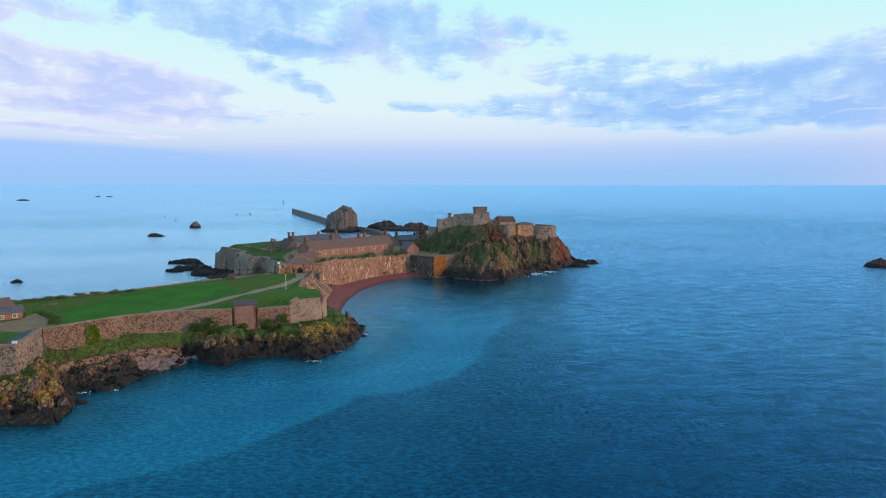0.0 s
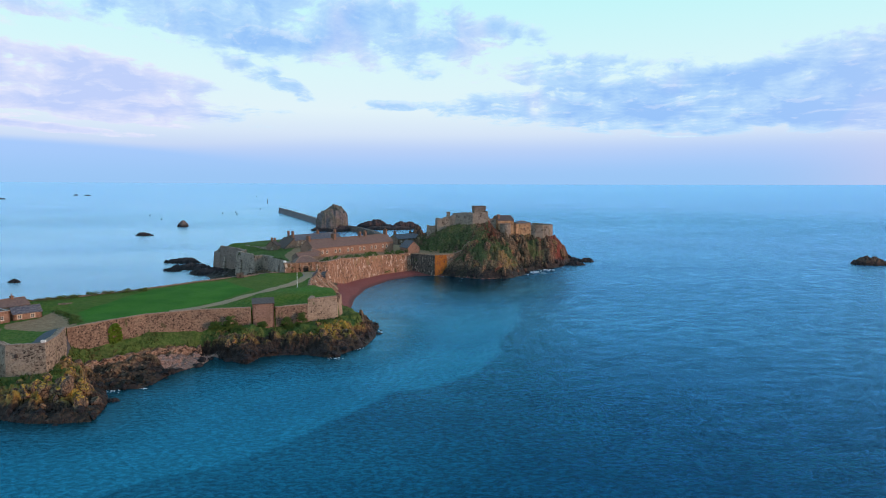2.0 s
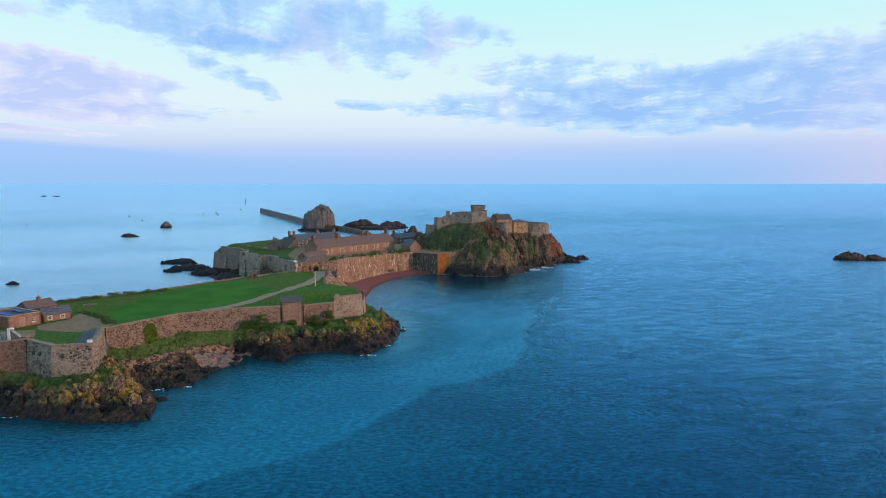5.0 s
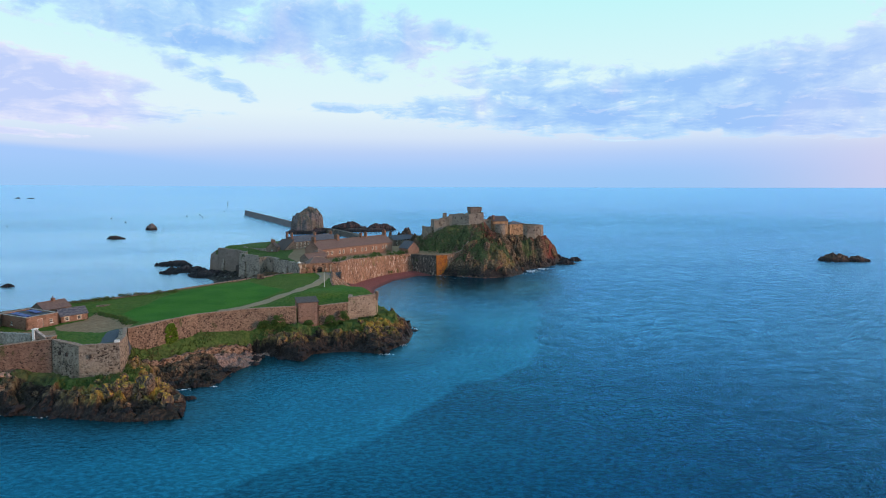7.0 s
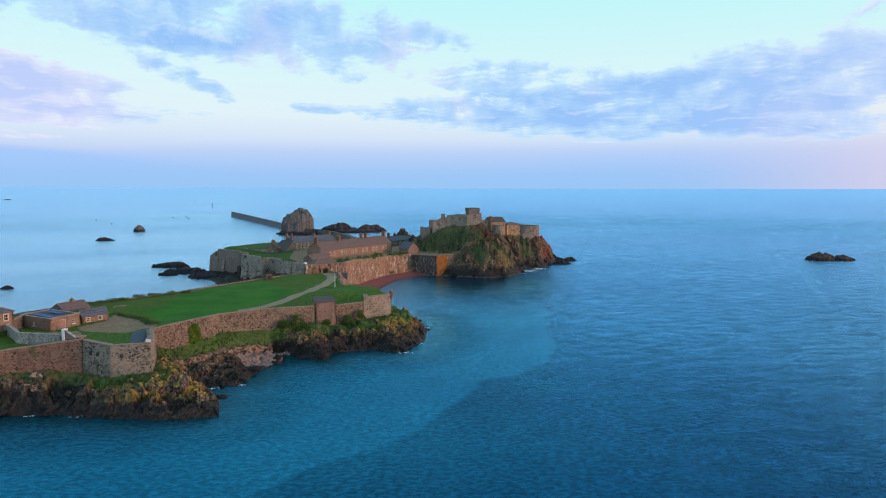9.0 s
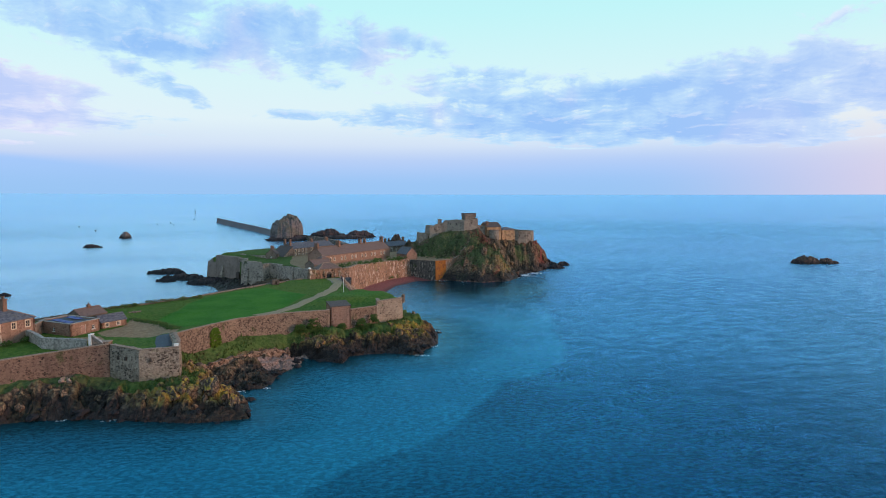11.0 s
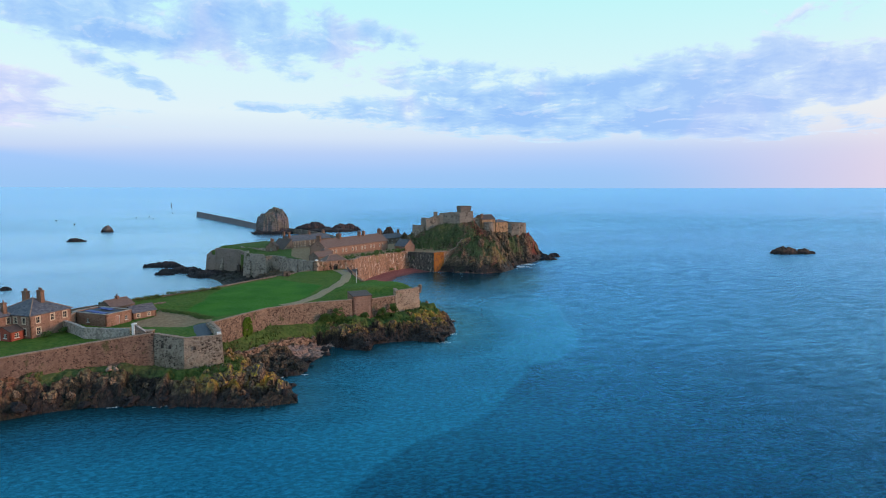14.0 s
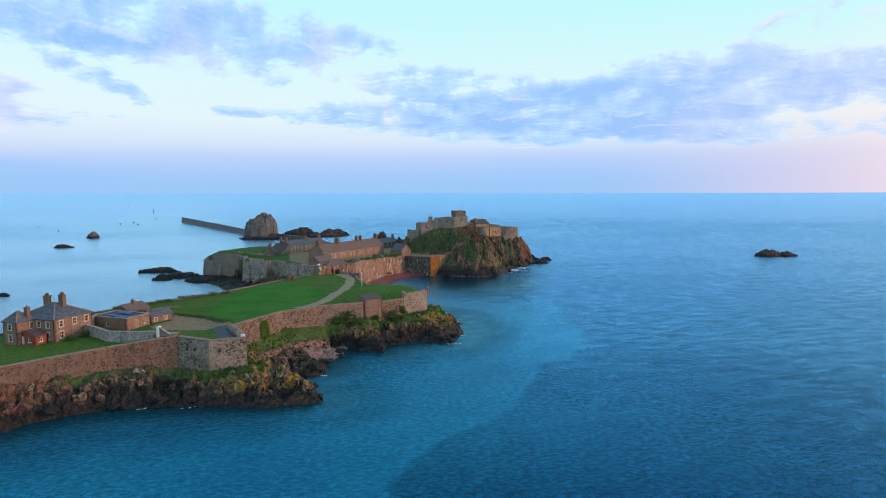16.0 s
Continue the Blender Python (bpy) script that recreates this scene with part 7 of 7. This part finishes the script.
def outcrop_mesh(seed, mat):
    """An angular block: a cube cut by slanting joints and weathered."""
    rng = random.Random(seed)
    bm = bmesh.new()
    bmesh.ops.create_icosphere(bm, subdivisions=4, radius=1.0)
    planes = []
    for _ in range(11):
        d = Vector((rng.gauss(0, 1), rng.gauss(0, 1), rng.gauss(0, 0.8))).normalized()
        planes.append((d, rng.uniform(0.55, 0.85)))
    off = Vector((seed * 2.3, seed * 4.1, 1))
    for v in bm.verts:
        n = v.co.normalized()
        r = 1.05
        for d, far in planes:
            c = n.dot(d)
            if c > 0.05:
                r = min(r, far / c)
        r += noise.noise(n * 2.2 + off) * 0.10 + noise.noise(n * 6.0 + off) * 0.05 - 0.10 * max(0.0, noise.cell(n * 2.6 + off))
        v.co = n * r
    me = bpy.data.meshes.new("outcrop")
    bm.to_mesh(me)
    bm.free()
    me.materials.append(mat)
    return me


def build_outcrops():
    """Blocks of jointed granite that stand out of the cliffs below the walls."""
    rng = random.Random(31)
    mat = cliff_material()
    shapes = [outcrop_mesh(i, mat) for i in range(8)]
    # centre, half spread, count, least and most size
    for x0, y0, dx, dy, count, lo, hi in ((-90, 156, 5.5, 6, 20, 1.2, 2.6), (-95, 170, 1.8, 5, 9, 0.7, 1.5), (-86, 152, 6, 4, 10, 0.8, 1.9), (-104, 152.5, 8, 3, 7, 0.8, 1.8), (-120, 154.5, 9, 2.5, 5, 0.7, 1.4), (-136, 151, 7, 2, 4, 0.9, 1.7),
                                          (-43, 207, 7, 5, 6, 0.8, 1.8), (-35, 209, 4, 5, 5, 0.8, 1.7), (-58, 196, 8, 3, 6, 0.8, 1.6), (-70, 194.5, 3, 2, 3, 0.7, 1.2), (-84, 176, 5, 5, 7, 0.5, 1.1)):
        for _ in range(count):
            x, y = x0 + rng.uniform(-dx, dx), y0 + rng.uniform(-dy, dy)
            z = ground_at(x, y)
            if z < 0.1 or z > 8.5:
                continue
            s = rng.uniform(lo, hi)
            ob = new("outcrop", rng.choice(shapes))
            ob.matrix_world = Matrix.LocRotScale((x, y, z - 0.38 * s), Euler((rng.uniform(-0.5, 0.5), rng.uniform(-0.5, 0.5), rng.uniform(0, 6.3))), (s * rng.uniform(0.75, 1.15), s * rng.uniform(0.75, 1.1), s * rng.uniform(0.8, 1.35)))
            tagged(ob, "jointed brown granite outcrop with yellow lichen", "outcrop", "outcrops of the cliff")


def build_crag_blocks():
    """Great blocks and ribs of rock that break the faces of the castle crag."""
    rng = random.Random(57)
    mat = cliff_material("crag_granite", 0.55)
    shapes = [outcrop_mesh(20 + i, mat) for i in range(6)]
    made = 0
    while made < 46:
        x, y = rng.uniform(12, 76), rng.uniform(350, 404)
        h, cov, rocky, _ = land(np.array([x]), np.array([y]))
        z = float(h[0])
        if not rocky[0] or z < 1.0 or z > 19 or cov["grass"][0] > 0.62:
            continue
        s = rng.uniform(1.3, 3.4)
        ob = new("crag_block", rng.choice(shapes))
        ob.matrix_world = Matrix.LocRotScale((x, y, z - 0.45 * s), Euler((rng.uniform(-0.4, 0.4), rng.uniform(-0.4, 0.4), rng.uniform(0, 6.3))), (s, s * rng.uniform(0.7, 1.0), s * rng.uniform(1.0, 1.8)))
        tagged(ob, "great block of reddish granite on the crag", "outcrop", "blocks of the crag")
        made += 1


BUOYS = ((-362, 848), (-284, 893), (-261, 880), (-273, 915), (-258, 990), (-326, 795))


def build_buoys():
    for x, y in BUOYS:
        z = float(sea_level(x, y))
        ob = thing("mooring_buoy", pose(x, y, z), "small dark mooring buoy on the calm water", "buoy", "mooring buoys")
        solid("float", [[(r * math.cos(a * math.pi / 5), r * math.sin(a * math.pi / 5), zz) for a in range(10)] for r, zz in ((0.3, -0.5), (0.85, -0.1), (0.95, 0.35), (0.55, 0.85), (0.2, 0.95))], M_IRON, ob)
        solid("ring", [[(r * math.cos(a * math.pi / 4), r * math.sin(a * math.pi / 4), zz) for a in range(8)] for r, zz in ((0.15, 0.9), (0.2, 1.2), (0.1, 1.35))], M_IRON, ob)


def build_foam():
    rng = random.Random(20)
    verts, faces = [], []

    def fleck(x, y, w, d, turn):
        k = len(verts)
        m = 9
        for i in range(m):
            a = 2 * math.pi * i / m
            r = rng.uniform(0.55, 1.0)
            u, v = w * r * math.cos(a), d * r * math.sin(a)
            verts.append((x + u * math.cos(turn) - v * math.sin(turn), y + u * math.sin(turn) + v * math.cos(turn), 0.07 + rng.uniform(0, 0.04)))
        faces.append(tuple(range(k, k + m)))

    for x, y, w, d, turn, count in ((52, 371, 6, 1.8, 0.5, 60), (60, 381, 7, 1.8, 0.7, 60), (56, 366, 4, 1.2, 0.3, 20), (46, 361, 3, 1.2, 1.0, 20), (70, 391, 4, 1.0, 0.8, 10), (-1, 356, 5, 0.8, -0.3, 16), (10, 350, 5, 0.6, -0.5, 8), (95, 428, 6, 1.2, 0.1, 10),
                                    (-35, 193.4, 2.2, 0.7, 0.4, 14), (-29, 204, 2.2, 0.6, 1.0, 12), (-24, 226, 2, 0.6, 1.4, 8), (-118, 150.3, 2.2, 0.7, 0.3, 7), (-107, 148.6, 3.0, 0.7, -0.1, 6), (-84, 165.0, 1.8, 1.2, 0.2, 14), (-77, 167, 1.4, 0.5, 0, 8),
                                    (-22, 349, 8, 0.3, 0.85, 6), (270, 405, 12, 0.8, -0.1, 8)):
        for _ in range(count):
            fleck(x + rng.gauss(0, w * 0.5) * math.cos(turn) - rng.gauss(0, d * 0.5) * math.sin(turn), y + rng.gauss(0, w * 0.5) * math.sin(turn) + rng.gauss(0, d * 0.5) * math.cos(turn), rng.uniform(0.15, 0.55) * (2.4 if count > 40 else 1.0), rng.uniform(0.08, 0.22) * (2.6 if count > 40 else 1.0), turn + rng.uniform(-0.4, 0.4))
    tagged(new("surf_foam", mesh_of("surf_foam", verts, faces, M_FOAM)), "thin white foam where small waves touch the rocks", "foam", kind="stuff")


build_boulders()
build_outcrops()
build_crag_blocks()
build_buoys()
big = new("boulder", boulder_mesh(11))
big.data.materials[0] = M_COPE
big.matrix_world = Matrix.LocRotScale((-120.6, 159.0, ground_at(-120.6, 159.0) + 0.4), Euler((0.2, 0.1, 0.7)), (1.4, 1.1, 1.2))
tagged(big, "large pale weathered boulder below the battery wall", "boulder")
build_foam()


# ---- small things on the green ----
def build_small():
    z = ground_at(-83.6, 272)
    ob = thing("stone_kiln", pose(-83.6, 272, z, 0, 0, 25), "small ruined stone kiln with a dark opening", "kiln")
    facade("front_wall", ob, pose(-1.4, 0, -0.3), 2.8, 2.5, [(0.9, 0.4, 1.0, 1.3)], M_WET, 0.6)
    box("body", (-1.3, 0.7, -0.3), (1.3, 2.6, 2.0), M_WET, ob, None, 0.25)
    # dark panel behind the opening for the shade inside
    box("dark_recess", (-1.0, 0.5, -0.2), (1.0, 0.6, 1.6), M_DOOR_SHADE, ob)
    for x, y, w in ((-109.0, 239.2, 0.4),):
        ob = thing("white_marker", pose(x, y, ground_at(x, y), 0, 0, 40), "small white marker on the grass", "marker")
        box("board", (-w, -0.12, 0), (w, 0.12, 0.35 + w * 0.6), M_WHITE, ob)
    ob = thing("boulder_heap", pose(-121, 213, ground_at(-121, 213)), "pale stone heap in the grass", "stone heap")
    for i, (x, y, s) in enumerate(((0, 0, 0.7), (1.2, 0.4, 0.55), (-1.1, 0.5, 0.5), (2.1, -0.2, 0.4))):
        box("stone", (x - s, y - s * 0.6, -0.2), (x + s, y + s * 0.6, 0.7 * s), M_DULL, ob, pose(0, 0, 0, 0, 0, 20 * i), 0.2 * s)
    for i in range(7):
        f = i / 6
        x, y = -96.8 + 8 * f, 257.2 + 13 * f
        ob = thing("fence_post", pose(x, y, ground_at(x, y)), "thin weathered fence post at the edge of the green", "post", "fence posts")
        box("shaft", (-0.07, -0.07, -0.2), (0.07, 0.07, 1.5), M_IRON, ob, None, 0.02)
    # rubble scattered on the shingle pocket
    ob = thing("rubble_heap", pose(-74.5, 187, 1.0), "pale boulders on the shingle pocket beach", "stones")
    rng = random.Random(3)
    for i in range(26):
        s = rng.uniform(0.12, 0.32)
        x, y = rng.uniform(-3, 4), rng.uniform(-6, 6)
        zz = ground_at(-74.5 + x, 187 + y) - 1.0
        box("stone", (-s, -s * 0.7, -0.1), (s, s * 0.7, s), M_DULL, ob, pose(x, y, zz, 0, 0, rng.uniform(0, 180)), 0.25 * s)


build_small()
